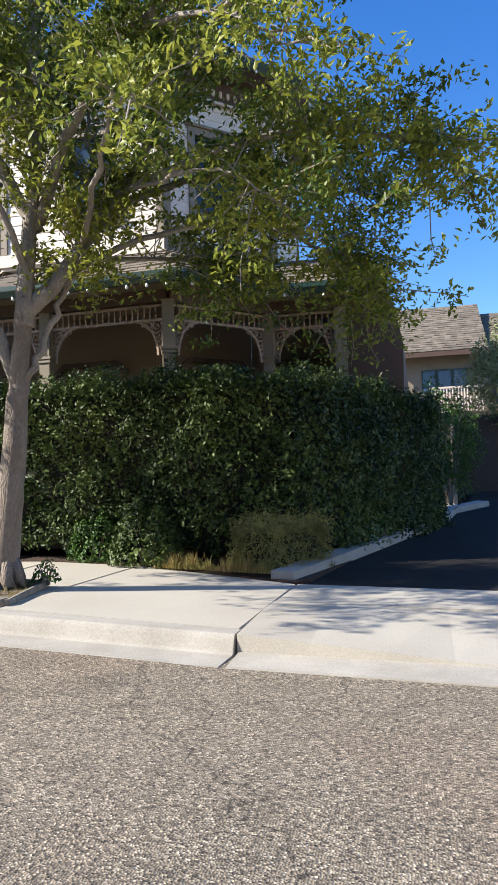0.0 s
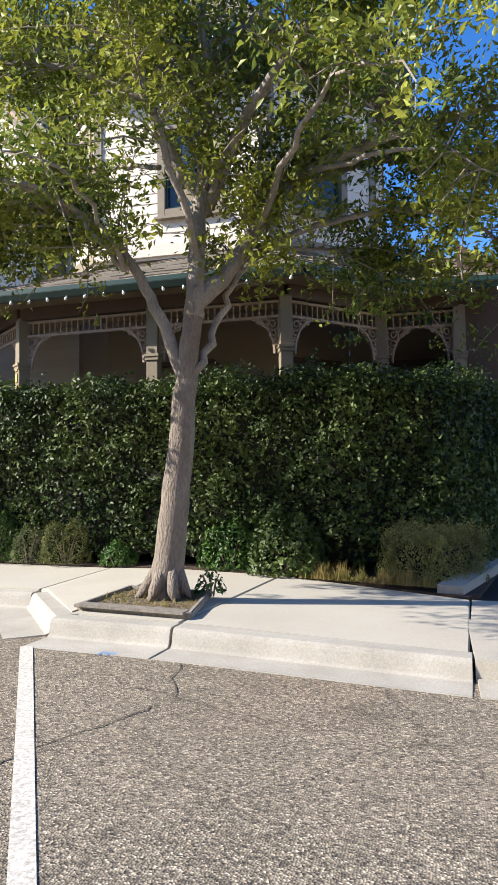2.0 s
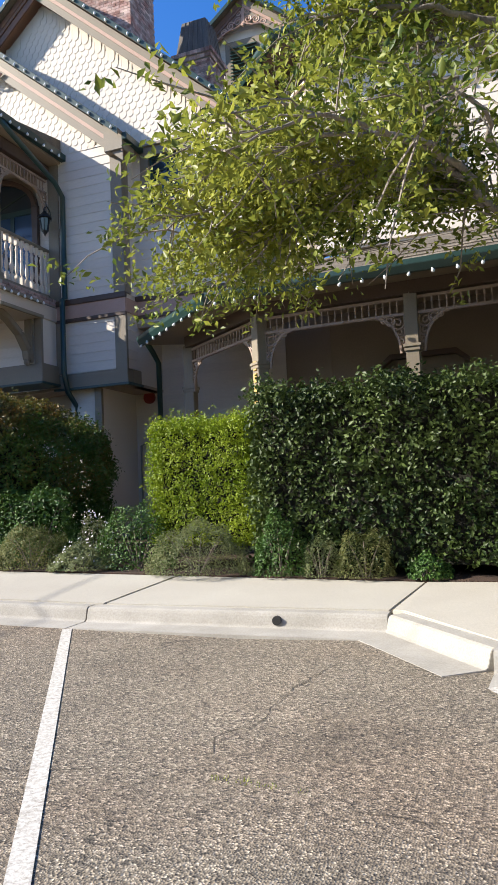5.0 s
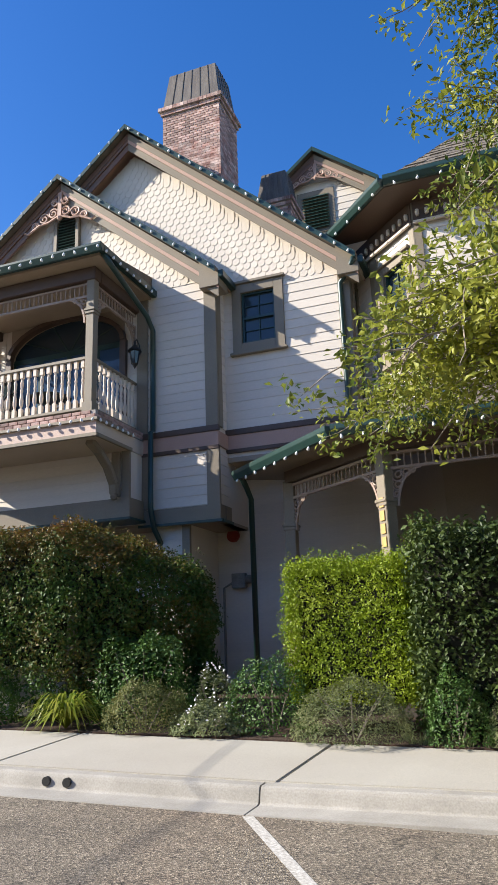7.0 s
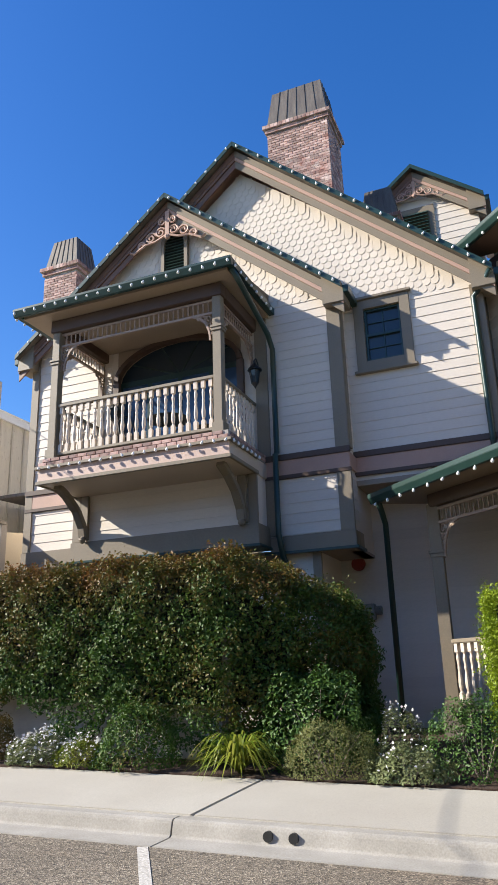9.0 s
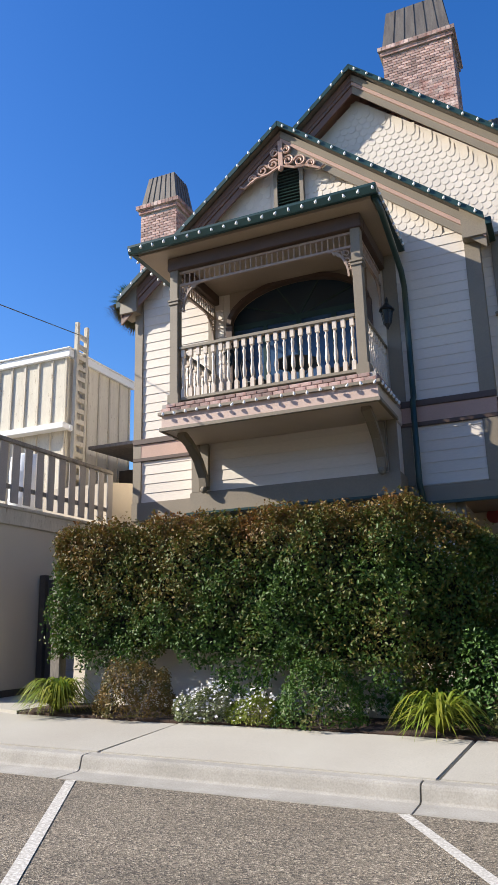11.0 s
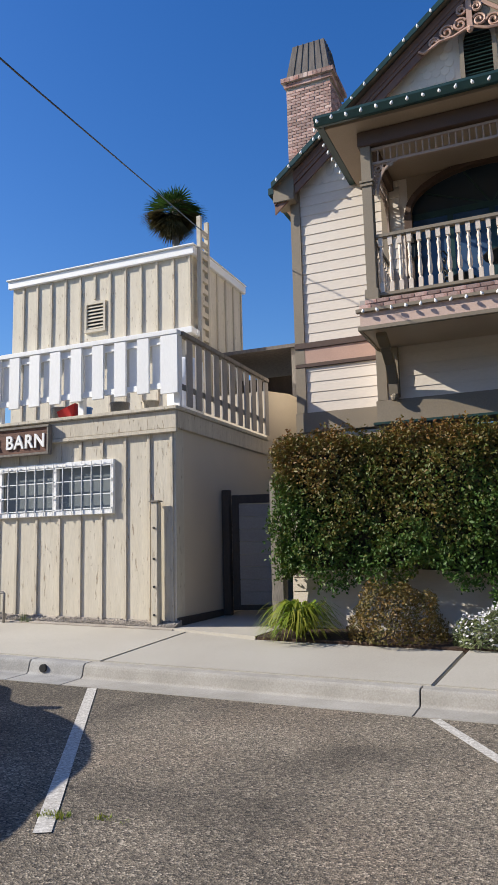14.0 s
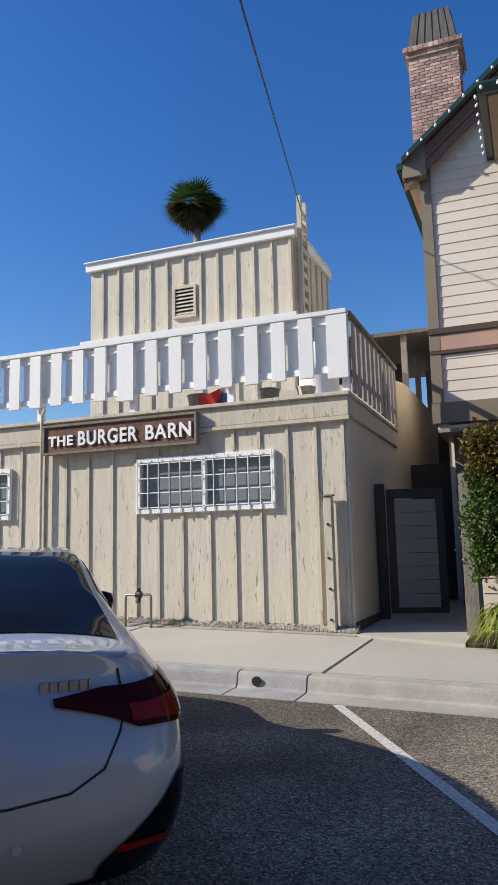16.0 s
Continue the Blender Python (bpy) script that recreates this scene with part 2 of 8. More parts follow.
def peel(m, wood=(0.36, 0.29, 0.21), amount=0.60):
    """Adds flaked patches of bare wood to a paint."""
    nt = m.node_tree
    N, L = nt.nodes, nt.links
    p = N["Principled BSDF"]
    old = p.inputs["Base Color"].links[0].from_socket
    tc = N.new("ShaderNodeTexCoord")
    mp = N.new("ShaderNodeMapping")
    mp.inputs["Scale"].default_value = (9, 9, 1.6)
    no = N.new("ShaderNodeTexNoise")
    no.inputs["Scale"].default_value = 2.6
    no.inputs["Detail"].default_value = 9
    no.inputs["Roughness"].default_value = 0.7
    L.new(tc.outputs["Object"], mp.inputs[0])
    L.new(mp.outputs[0], no.inputs["Vector"])
    st = N.new("ShaderNodeMapRange")
    st.inputs[1].default_value, st.inputs[2].default_value = amount, amount + 0.03
    L.new(no.outputs["Fac"], st.inputs[0])
    mx = N.new("ShaderNodeMix")
    mx.data_type = 'RGBA'
    mx.inputs[7].default_value = (*wood, 1)
    L.new(st.outputs[0], mx.inputs[0])
    L.new(old, mx.inputs[6])
    L.new(mx.outputs[2], p.inputs["Base Color"])
    bp = N.new("ShaderNodeBump")
    bp.invert = True
    bp.inputs["Strength"].default_value = 0.8
    bp.inputs["Distance"].default_value = 0.006
    L.new(st.outputs[0], bp.inputs["Height"])
    L.new(p.inputs["Normal"].links[0].from_socket, bp.inputs["Normal"])
    L.new(bp.outputs[0], p.inputs["Normal"])


BATTEN = mat("tan_batten_paint", (0.62, 0.56, 0.45), 0.8, 0.14, 1.6, 14, 0.5, 0.006, second=(0.52, 0.465, 0.365), objrand=0.08, stretch=(5, 5, 0.7))
peel(BARN, amount=0.615)
peel(BATTEN, amount=0.60)
STUCCO = mat("cream_stucco", (0.60, 0.52, 0.40), 0.9, 0.08, 0.9, 70, 0.35, 0.006)
WHITE = mat("white_board_paint", (0.84, 0.84, 0.82), 0.6, 0.05, 2, 30, 0.15, 0.003, objrand=0.04, stretch=(2, 2, 0.5))
GREYWOOD = mat("weathered_grey_wood", (0.30, 0.27, 0.225), 0.9, 0.35, 2, 16, 0.7, 0.008, second=(0.19, 0.165, 0.14), stretch=(5, 5, 0.6), objrand=0.1)
DARKWOOD = mat("dark_stained_wood", (0.075, 0.06, 0.05), 0.8, 0.25, 3, 20, 0.4, 0.005, stretch=(4, 4, 0.7))
# grey of the gate boards; on the deck fence it holds shade
GATEBOARD = mat("dull_grey_board_tone", (0.36, 0.33, 0.30), 0.8, 0.12, 2, 40, 0.15, 0.003, objrand=0.05)
SIGNWOOD = mat("brown_sign_wood", (0.20, 0.10, 0.07), 0.85, 0.4, 3, 18, 0.7, 0.008, stretch=(0.7, 5, 5))
GLASS = glassmat("dark_window_glass", (0.03, 0.045, 0.06))
BLUEGLASS = glassmat("blue_door_glass", (0.05, 0.09, 0.16), 0.05)
BLACK = mat("black_iron", (0.02, 0.02, 0.02), 0.45, 0.2, 5, 60, 0.1, 0.002)
GALV = mat("galvanised_steel", (0.33, 0.31, 0.28), 0.5, 0.25, 6, 50, 0.15, 0.002, metal=0.6)
BULB = mat("frosted_bulb", (0.86, 0.86, 0.84), 0.25, 0.02, 5, 50, 0, 0)
BARK = mat("grey_furrowed_bark", (0.27, 0.225, 0.185), 0.92, 0.3, 2.5, 26, 1.0, 0.03, second=(0.19, 0.155, 0.125), stretch=(2.6, 2.6, 0.7))
LIMB = mat("pale_grey_bark", (0.36, 0.315, 0.265), 0.9, 0.3, 3.0, 30, 0.8, 0.015, second=(0.20, 0.17, 0.14), stretch=(2, 2, 0.7))
TREELEAF = leafmat("tree_leaf", (0.055, 0.105, 0.018), (0.39, 0.40, 0.062), 0.45, 0.38, 0.7)
HEDGELEAF = leafmat("hedge_leaf", (0.011, 0.030, 0.007), (0.105, 0.15, 0.034), 0.5, 0.12, 0.8)
BOXLEAF = leafmat("bright_hedge_leaf", (0.15, 0.23, 0.010), (0.34, 0.42, 0.028), 0.45, 0.30, 1.5)
REDLEAF = leafmat("bronze_hedge_leaf", (0.055, 0.115, 0.018), (0.24, 0.10, 0.03), 0.5, 0.22, 0.9, 0.3)
BRONZELEAF = leafmat("bronze_shrub_leaf", (0.075, 0.085, 0.02), (0.21, 0.12, 0.035), 0.5, 0.2, 4)
OLIVELEAF = leafmat("olive_shrub_leaf", (0.10, 0.125, 0.035), (0.25, 0.25, 0.085), 0.5, 0.2, 3)
BUSHLEAF = leafmat("clipped_bush_leaf", (0.16, 0.16, 0.055), (0.33, 0.31, 0.10), 0.6, 0.2, 3)
SAGELEAF = leafmat("grey_green_leaf", (0.12, 0.16, 0.06), (0.29, 0.31, 0.14), 0.55, 0.2, 3)
DEEPLEAF = leafmat("deep_green_leaf", (0.035, 0.085, 0.020), (0.10, 0.19, 0.035), 0.45, 0.15, 3)
STRAP = leafmat("yellow_green_strap_leaf", (0.11, 0.19, 0.015), (0.34, 0.33, 0.05), 0.4, 0.3, 3)
DRYGRASS = leafmat("dry_grass_blade", (0.16, 0.17, 0.04), (0.36, 0.25, 0.10), 0.7, 0.3, 3)
PALMSKIRT = leafmat("dry_palm_frond", (0.05, 0.048, 0.02), (0.14, 0.115, 0.05), 0.7, 0.15, 3)
PETAL = mat("white_petal", (0.82, 0.80, 0.80), 0.6, 0.05, 5, 50, 0, 0, trans=0.3)
# near-black colour that stands for the shade inside the hedges
HEDGESHADE = mat("hedge_shade_core", (0.022, 0.022, 0.012), 0.95, 0.4, 6, 40, 0.6, 0.02)
CURTAIN = glassmat("curtained_glass", (0.20, 0.225, 0.235), 0.06)
CARPAINT = mat("white_car_paint", (0.33, 0.35, 0.38), 0.28, 0.01, 5, 50, 0, 0, coat=1.0)
CARGLASS = glassmat("tinted_car_glass", (0.006, 0.0065, 0.007), 0.02, 1.12)
REDLENS = glassmat("red_tail_lens", (0.20, 0.010, 0.006), 0.1, 1.25)
DARKLENS = glassmat("smoked_red_lens", (0.045, 0.005, 0.004), 0.1, 1.18)
GLOSSBLACK = glassmat("gloss_black_plastic", (0.006, 0.006, 0.007), 0.15, 1.3)
RUBBER = mat("black_rubber", (0.02, 0.02, 0.02), 0.8, 0.2, 5, 60, 0.2, 0.002)
CHROME = mat("chrome", (0.6, 0.6, 0.62), 0.12, 0.03, 5, 50, 0, 0, metal=1.0)
REDPAINT = mat("red_bell_paint", (0.28, 0.03, 0.02), 0.4, 0.1, 5, 50, 0.1, 0.002)
REDPLASTIC = mat("red_plastic", (0.55, 0.03, 0.03), 0.4, 0.05, 5, 50, 0, 0)
BLUEPLASTIC = mat("blue_plastic", (0.08, 0.25, 0.6), 0.4, 0.05, 5, 50, 0, 0)
BLUEPAINT = mat("blue_marking_paint", (0.10, 0.28, 0.62), 0.8, 0.3, 8, 100, 0.3, 0.003, second=(0.2, 0.25, 0.32))
NUMBER = mat("gold_numeral_paint", (0.62, 0.40, 0.14), 0.4, 0.05, 5, 50, 0, 0)
GRAVEL = mat("pale_gravel", (0.42, 0.37, 0.31), 0.95, 0.3, 5, 60, 0.8, 0.02, island=0.35)


# ---- building helpers ----
ORG = {}


class Mesh:
    """Collects corners and faces of one mesh, in world places."""

    def __init__(self):
        self.v, self.f = [], []

    def add(self, vs, fs):
        n = len(self.v)
        self.v += [tuple(p) for p in vs]
        self.f += [tuple(i + n for i in f) for f in fs]
        return self

    def box(self, x0, x1, y0, y1, z0, z1, m=None):
        vs = [(x, y, z) for z in (z0, z1) for x, y in ((x0, y0), (x1, y0), (x1, y1), (x0, y1))]
        if m is not None:
            vs = [m @ Vector(p) for p in vs]
        return self.add(vs, [(3, 2, 1, 0), (4, 5, 6, 7), (0, 1, 5, 4), (1, 2, 6, 5), (2, 3, 7, 6), (3, 0, 4, 7)])

    def prism(self, poly, axis, a, b):
        """A polygon drawn out along an axis (x: poly in y, z; y: poly in x, z; z: poly in x, y)."""
        put = {"x": lambda p, d: (d, p[0], p[1]), "y": lambda p, d: (p[0], d, p[1]), "z": lambda p, d: (p[0], p[1], d)}[axis]
        n = len(poly)
        vs = [put(p, a) for p in poly] + [put(p, b) for p in poly]
        return self.add(vs, [tuple(range(n))[::-1], tuple(range(n, 2 * n))] + [(i, (i + 1) % n, (i + 1) % n + n, i + n) for i in range(n)])

    def solid(self, low, high):
        """Between two rings of corners."""
        n = len(low)
        return self.add(list(low) + list(high), [tuple(range(n))[::-1], tuple(range(n, 2 * n))] + [(i, (i + 1) % n, (i + 1) % n + n, i + n) for i in range(n)])

    def beam(self, p, q, w, h, up=(0, 0, 1)):
        """A bar from p to q, w wide and h high, hung below the line by none."""
        p, q, up = Vector(p), Vector(q), Vector(up)
        d = (q - p).normalized()
        s = d.cross(up).normalized() * (w / 2)
        u = s.cross(d).normalized() * (h / 2)
        a = [p - s - u, p + s - u, p + s + u, p - s + u]
        return self.solid(a, [c + (q - p) for c in a])

    def tube(self, pts, radii, n=8, cap=True):
        pts = [Vector(p) for p in pts]
        rings = []
        side = None
        for i, p in enumerate(pts):
            d = (pts[min(i + 1, len(pts) - 1)] - pts[max(i - 1, 0)]).normalized()
            if side is None:
                side = d.cross(Vector((0.31, 0.17, 0.93)))
                if side.length < 1e-3:
                    side = d.cross(Vector((1, 0, 0)))
            side = (side - d * side.dot(d)).normalized()
            o = d.cross(side)
            r = radii[i] if hasattr(radii, "__len__") else radii
            rings.append([p + (side * math.cos(2 * math.pi * k / n) + o * math.sin(2 * math.pi * k / n)) * r for k in range(n)])
        vs = [c for r in rings for c in r]
        fs = [(i * n + k, i * n + (k + 1) % n, (i + 1) * n + (k + 1) % n, (i + 1) * n + k) for i in range(len(pts) - 1) for k in range(n)]
        if cap:
            fs += [tuple(range(n))[::-1], tuple(range((len(pts) - 1) * n, len(pts) * n))]
        return self.add(vs, fs)

    def lathe(self, profile, at=(0, 0, 0), n=8):
        """Radii and heights turned about an upright axis."""
        vs = [(at[0] + r * math.cos(2 * math.pi * k / n), at[1] + r * math.sin(2 * math.pi * k / n), at[2] + z) for r, z in profile for k in range(n)]
        m = len(profile)
        fs = [(i * n + k, i * n + (k + 1) % n, (i + 1) * n + (k + 1) % n, (i + 1) * n + k) for i in range(m - 1) for k in range(n)]
        return self.add(vs, fs + [tuple(range(n))[::-1], tuple(range((m - 1) * n, m * n))])

    def data(self, name, material, org=(0, 0, 0), bevel=0.0, smooth=False):
        me = bpy.data.meshes.new(name)
        o = Vector(org)
        me.from_pydata([Vector(p) - o for p in self.v], [], self.f)
        bm = bmesh.new()
        bm.from_mesh(me)
        bmesh.ops.recalc_face_normals(bm, faces=bm.faces)
        if bevel:
            bmesh.ops.bevel(bm, geom=[e for e in bm.edges if e.is_manifold and e.calc_face_angle(0) > 0.5], offset=bevel, segments=2, affect='EDGES', clamp_overlap=True)
        bm.to_mesh(me)
        bm.free()
        if smooth:
            me.polygons.foreach_set("use_smooth", [True] * len(me.polygons))
        me.materials.append(material)
        return me


def root(name, at, label="", category="", group="", kind=""):
    """An Empty at the base of a thing, for its parts."""
    ob = new(name)
    ob.location = at
    ob.empty_display_size = 0.1
    ORG[ob] = Vector(at)
    return tagged(ob, label, category, group, kind)


def part(name, shape, material, parent, label="", bevel=0.0, smooth=False):
    """One mesh object, a part of a thing or of a part."""
    org = ORG[parent]
    ob = new(name, shape.data(name, material, org, bevel, smooth))
    ob.parent = parent
    ORG[ob] = org
    if label:
        ob["label"] = label
    return ob


def thing(name, shape, material, at, label, category, group="", kind="", bevel=0.0, smooth=False):
    """A thing that is one mesh."""
    ob = new(name, shape.data(name, material, at, bevel, smooth))
    ob.location = at
    ORG[ob] = Vector(at)
    return tagged(ob, label, category, group, kind)


def piece(name, me, parent, m):
    """A piece that shares its mesh with its likes."""
    ob = new(name, me)
    ob.parent = parent
    ob.matrix_basis = Matrix.Translation(-ORG[parent]) @ m
    ORG[ob] = m.translation.copy()
    return ob


SWELL = [(-7.4, 0.0), (-6.1, 0.05), (-5.0, 0.07), (-3.9, 0.06), (-1.5, -0.012), (0.5, -0.02), (6.0, -0.02)]


def ease(a, b, v):
    t = max(0.0, min(1.0, (v - a) / (b - a)))
    return t * t * (3 - 2 * t)


def gz(x, y=0.0):
    """Height of the road: it climbs gently towards -x, and swells up to the kerb round the tree."""
    z = -0.026 * max(-60.0, min(30.0, x))
    if -7.4 < x < 6.0 and y > 3.6:
        for (a, p), (b, q) in zip(SWELL, SWELL[1:]):
            if a <= x < b:
                z += (p + (q - p) * (x - a) / (b - a)) * ease(3.6, 5.4, y) * (1 - ease(7.8, 9.2, y))
    return z


def walkz(x, y):
    """Height of the pavement: a kerb's step, then a fall towards the kerb."""
    return gz(x, y) + 0.17 + 0.085 * max(0.0, min(y - 7.45, 1.8))

# ---- ground ----
def ground_sheet():
    m = Mesh()
    xs = [-900, -300, -120, -60, -40, -30, -20, -10, -7.4, -6.1, -5, -3.9, -2.7, -1.5, -0.5, 0.5, 3, 6, 10, 30, 60, 200, 900]
    ys = [-700, -150, -40, -10, 0, 3, 3.6, 4.0, 4.5, 5.0, 5.4, 6, 7.5, 9.2, 10, 20, 60, 200, 1500]
    vs = [(x, y, gz(x, y)) for y in ys for x in xs]
    k = len(xs)
    m.add(vs, [(j * k + i, j * k + i + 1, (j + 1) * k + i + 1, (j + 1) * k + i) for j in range(len(ys) - 1) for i in range(k - 1)])
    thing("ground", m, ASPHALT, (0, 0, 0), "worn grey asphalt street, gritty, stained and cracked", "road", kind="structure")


ground_sheet()


def slab(poly, top, thick=0.3):
    """A slab over a polygon whose top follows a height function."""
    m = Mesh()
    m.solid([(x, y, top(x, y) - thick) for x, y in poly], [(x, y, top(x, y)) for x, y in poly])
    return m


pavement = root("pavement", (-10, 8, 0), "pale concrete pavement slabs with dark joints", "pavement", kind="structure")
# joints across the pavement; the part towards -x, behind the straight kerb
JOINTS = [-6.05, -9.3, -12.65, -16.35, -20.15, -23.5, -27.0, -30.5, -34, -38]
GAP = 0.012
for a, b in zip(JOINTS, JOINTS[1:]):
    ya = 9.2 if b > -19 else 9.55
    poly = [(b + GAP, 7.62), (a - GAP, 7.62), (a - GAP + 0.15, ya), (b + GAP + 0.15, ya)]
    part("pavement_slab", slab(poly, walkz), CONCRETE, pavement, bevel=0.012)
# the part that swells out round the tree
def bulbz(x, y):
    f = max(0.0, min(1.0, x + 6.1))
    return walkz(x, y) * (1 - f) + (gz(x, y) + 0.17 + (0.055 - 0.02 * ease(-4.0, -1.5, x)) * max(0.0, y - 6.1)) * f


def bulbkerb(x):
    return 6.02 - 0.055 * (x + 5)


for poly in ([(-6.04, 7.62), (-5.92, 7.56), (-4.96, 6.27), (-4.97, 9.2), (-5.9, 9.2)], [(-4.94, 6.25), (-3.9, 6.17), (-3.6, 9.0), (-4.95, 9.2)],
             [(-3.88, 6.17), (-1.53, 6.04), (-1.42, 8.3), (-3.58, 9.0)]):
    part("pavement_slab", slab(poly, bulbz), CONCRETE, pavement, bevel=0.012)


def apronz(x, y):
    f = max(0.0, min(1.0, (x + 1.5) / 2.2))
    low = gz(x, y) + 0.03 + 0.145 * max(0.0, min(1.0, (y - 5.75) / 1.5)) + 0.05 * max(0.0, y - 7.35)
    return bulbz(x, y) * (1 - f) + low * f


APRON = [-1.5, -0.9, -0.3, 0.2, 0.7, 2.0]
for poly in [[(a, 5.84 - 0.055 * (a + 1.5)), (b, 5.84 - 0.055 * (b + 1.5)), (b, 7.3), (a, 7.3)] for a, b in zip(APRON, APRON[1:])] + [[(-1.46, 7.301), (2.0, 7.301), (2.0, 8.3), (-1.40, 8.3)], [(2.02, 5.66), (5.5, 5.5), (5.5, 8.3), (2.02, 8.3)]]:
    part("apron_slab", slab(poly, apronz), CONCRETE, pavement)

# kerb with its gutter pan
kerb = root("kerb", (-10, 7.4, 0), "pale concrete kerb and gutter, stained and chipped", "kerb", kind="structure")


def kerbpiece(p, q, side):
    """A kerb from p to q: a rounded upstand and a gutter pan in front of it."""
    p, q, side = Vector(p), Vector(q), Vector(side).normalized()
    prof = [(0.22, 0.17), (0.035, 0.165), (0.008, 0.15), (-0.004, 0.125), (-0.03, 0.03), (-0.06, 0.012), (-0.42, 0.006), (-0.42, -0.25), (0.22, -0.25)]
    m = Mesh()
    lo = [(p.x + side.x * d, p.y + side.y * d, gz(p.x, p.y) + h) for d, h in prof]
    hi = [(q.x + side.x * d, q.y + side.y * d, gz(q.x, q.y) + h) for d, h in prof]
    m.solid(lo, hi)
    return m


edges = [-6.05, -9.42, -12.78, -16.45, -20.28, -21.05, -23.6, -27.1, -30.6, -34, -38]
for a, b in zip(edges, edges[1:]):
    part("kerb_stone", kerbpiece((b + 0.006, 7.45), (a - 0.006, 7.45), (0, 1)), KERBMAT if a > -20 else GREYKERB, kerb, bevel=0.004)
part("kerb_stone", kerbpiece((-6.05, 7.45), (-5.05, 6.1), (0.8, 0.6)), KERBMAT, kerb, bevel=0.004)
for a, b in ((-5.03, -3.9), (-3.88, -1.52)):
    part("kerb_stone", kerbpiece((a, bulbkerb(a)), (b, bulbkerb(b)), (0.055, 1)), KERBMAT, kerb, bevel=0.004)
pan = Mesh()
pan.solid([(-1.49, 5.41, -0.2), (5.5, 5.03, -0.35), (5.5, 5.5, -0.35), (-1.49, 5.84, -0.2)], [(-1.49, 5.41, gz(-1.49, 5.41) + 0.006), (5.5, 5.03, gz(5.5, 5.03) + 0.012), (5.5, 5.5, gz(5.5, 5.5) + 0.03), (-1.49, 5.84, gz(-1.49, 5.84) + 0.03)])
part("gutter_pan", pan, KERBMAT, kerb, bevel=0.004)
# drain holes as capped black discs; the black stands for shade inside
holes = Mesh()
for x, y in ((-7.17, 7.43), (-11.77, 7.43), (-11.52, 7.43), (-20.83, 7.43)):
    z = gz(x) + (0.118 if x > -8 else 0.085)
    holes.tube([(x, 7.405, z), (x, y + 0.06, z)], 0.047, 16)
part("drain_pipe_end", holes, BLACK, kerb, "black discs for the dark inside of round kerb drain outlets")

# white stall lines
lines = root("stall_lines", (-10, 4, 0.2), "worn white parking stall lines on asphalt", "road marking", kind="structure")
for x, y, dx in ((-5.02, 5.62, -0.51), (-9.38, 7.0, -0.542), (-12.85, 7.0, -0.52), (-16.25, 7.0, -0.50), (-19.85, 7.0, -0.515), (-22.53, 7.0, -0.676)):
    dy = math.sqrt(1 - dx * dx)
    n = (dy * 0.05, -dx * 0.05)
    L = 3.3 if x < -22 else (4.0 if x < -19 else 6.2)
    m = Mesh()
    K = 14
    for k in range(K):
        q = [(x - dx * L * f + sd * n[0], y - dy * L * f + sd * n[1]) for f, sd in ((k / K, -1), (k / K, 1), ((k + 1) / K, 1), ((k + 1) / K, -1))]
        m.add([(a, b, gz(a, b) + 0.006) for a, b in q], [(0, 1, 2, 3)])
    part("stall_line", m, PAINTLINE, lines)

# planting beds behind the pavement, up to the house
bed = slab([(-18.85, 9.21), (-6.05, 9.21), (-4.9, 9.2), (-3.55, 9.0), (-1.45, 8.36), (-1.3, 8.6), (0.4, 17.0), (-1.0, 20), (-18.85, 20)], lambda x, y: bulbz(x, y) + 0.012 if x > -6.5 and y < 9.25 else gz(x) + 0.335 + 0.03 * max(0, y - 9.2), 0.5)
thing("planting_bed", bed, SOIL, (-10, 9.5, 0.4), "planting bed of dark red-brown bark mulch", "soil", kind="structure")
alley = slab([(-20.4, 9.56), (-18.86, 9.2), (-18.86, 24), (-20.4, 24)], lambda x, y: gz(x) + 0.345 + 0.012 * (y - 9.2), 0.4)
thing("alley_path", alley, CONCRETE, (-19.5, 11, 0.8), "narrow concrete path running between the two buildings", "path", kind="structure")


def drivez(x, y):
    return gz(x, y) + 0.215 + 0.052 * (y - 8.3)


drive = slab([(-1.42, 8.3), (6, 8.3), (7, 36), (2.6, 36), (1.2, 20)], drivez, 0.5)
thing("driveway", drive, DRIVE, (1, 12, 0.2), "dark asphalt driveway climbing between hedge and yard", "driveway", kind="structure")
dk = Mesh()
pts = [(-1.45, 8.5), (-0.5, 11.8), (0.5, 15.3), (0.8, 17.5), (1.7, 19.5)]
for (x0, y0), (x1, y1) in zip(pts, pts[1:]):
    lo = [(x0 - 0.3, y0, drivez(x0, y0) - .2), (x0, y0, drivez(x0, y0) - .2), (x0 - 0.03, y0, drivez(x0, y0) + .13), (x0 - 0.3, y0, drivez(x0, y0) + .15)]
    hi = [(x1 - 0.3, y1, drivez(x1, y1) - .2), (x1, y1, drivez(x1, y1) - .2), (x1 - 0.03, y1, drivez(x1, y1) + .13), (x1 - 0.3, y1, drivez(x1, y1) + .15)]
    dk.solid(lo, hi)
thing("driveway_kerb", dk, KERBMAT, (-0.5, 11, 0.3), "low concrete kerb edging the driveway beside the hedge", "kerb", kind="structure")

# ---- the house ----
house = root("house", (-11, 14, 0.6), "cream two-storey house with taupe and dark green trim", "house")
EXPO = 0.2
BOARDS = {}


def board(length, expo=EXPO):
    key = (round(length, 2), expo)
    if key not in BOARDS:
        m = Mesh()
        m.prism([(0.0, 0.0), (-0.019, 0.0), (-0.007, expo + 0.006), (0.0, expo + 0.006)], "x", 0, key[0])
        BOARDS[key] = m.data("siding_board", SIDING)
    return BOARDS[key]


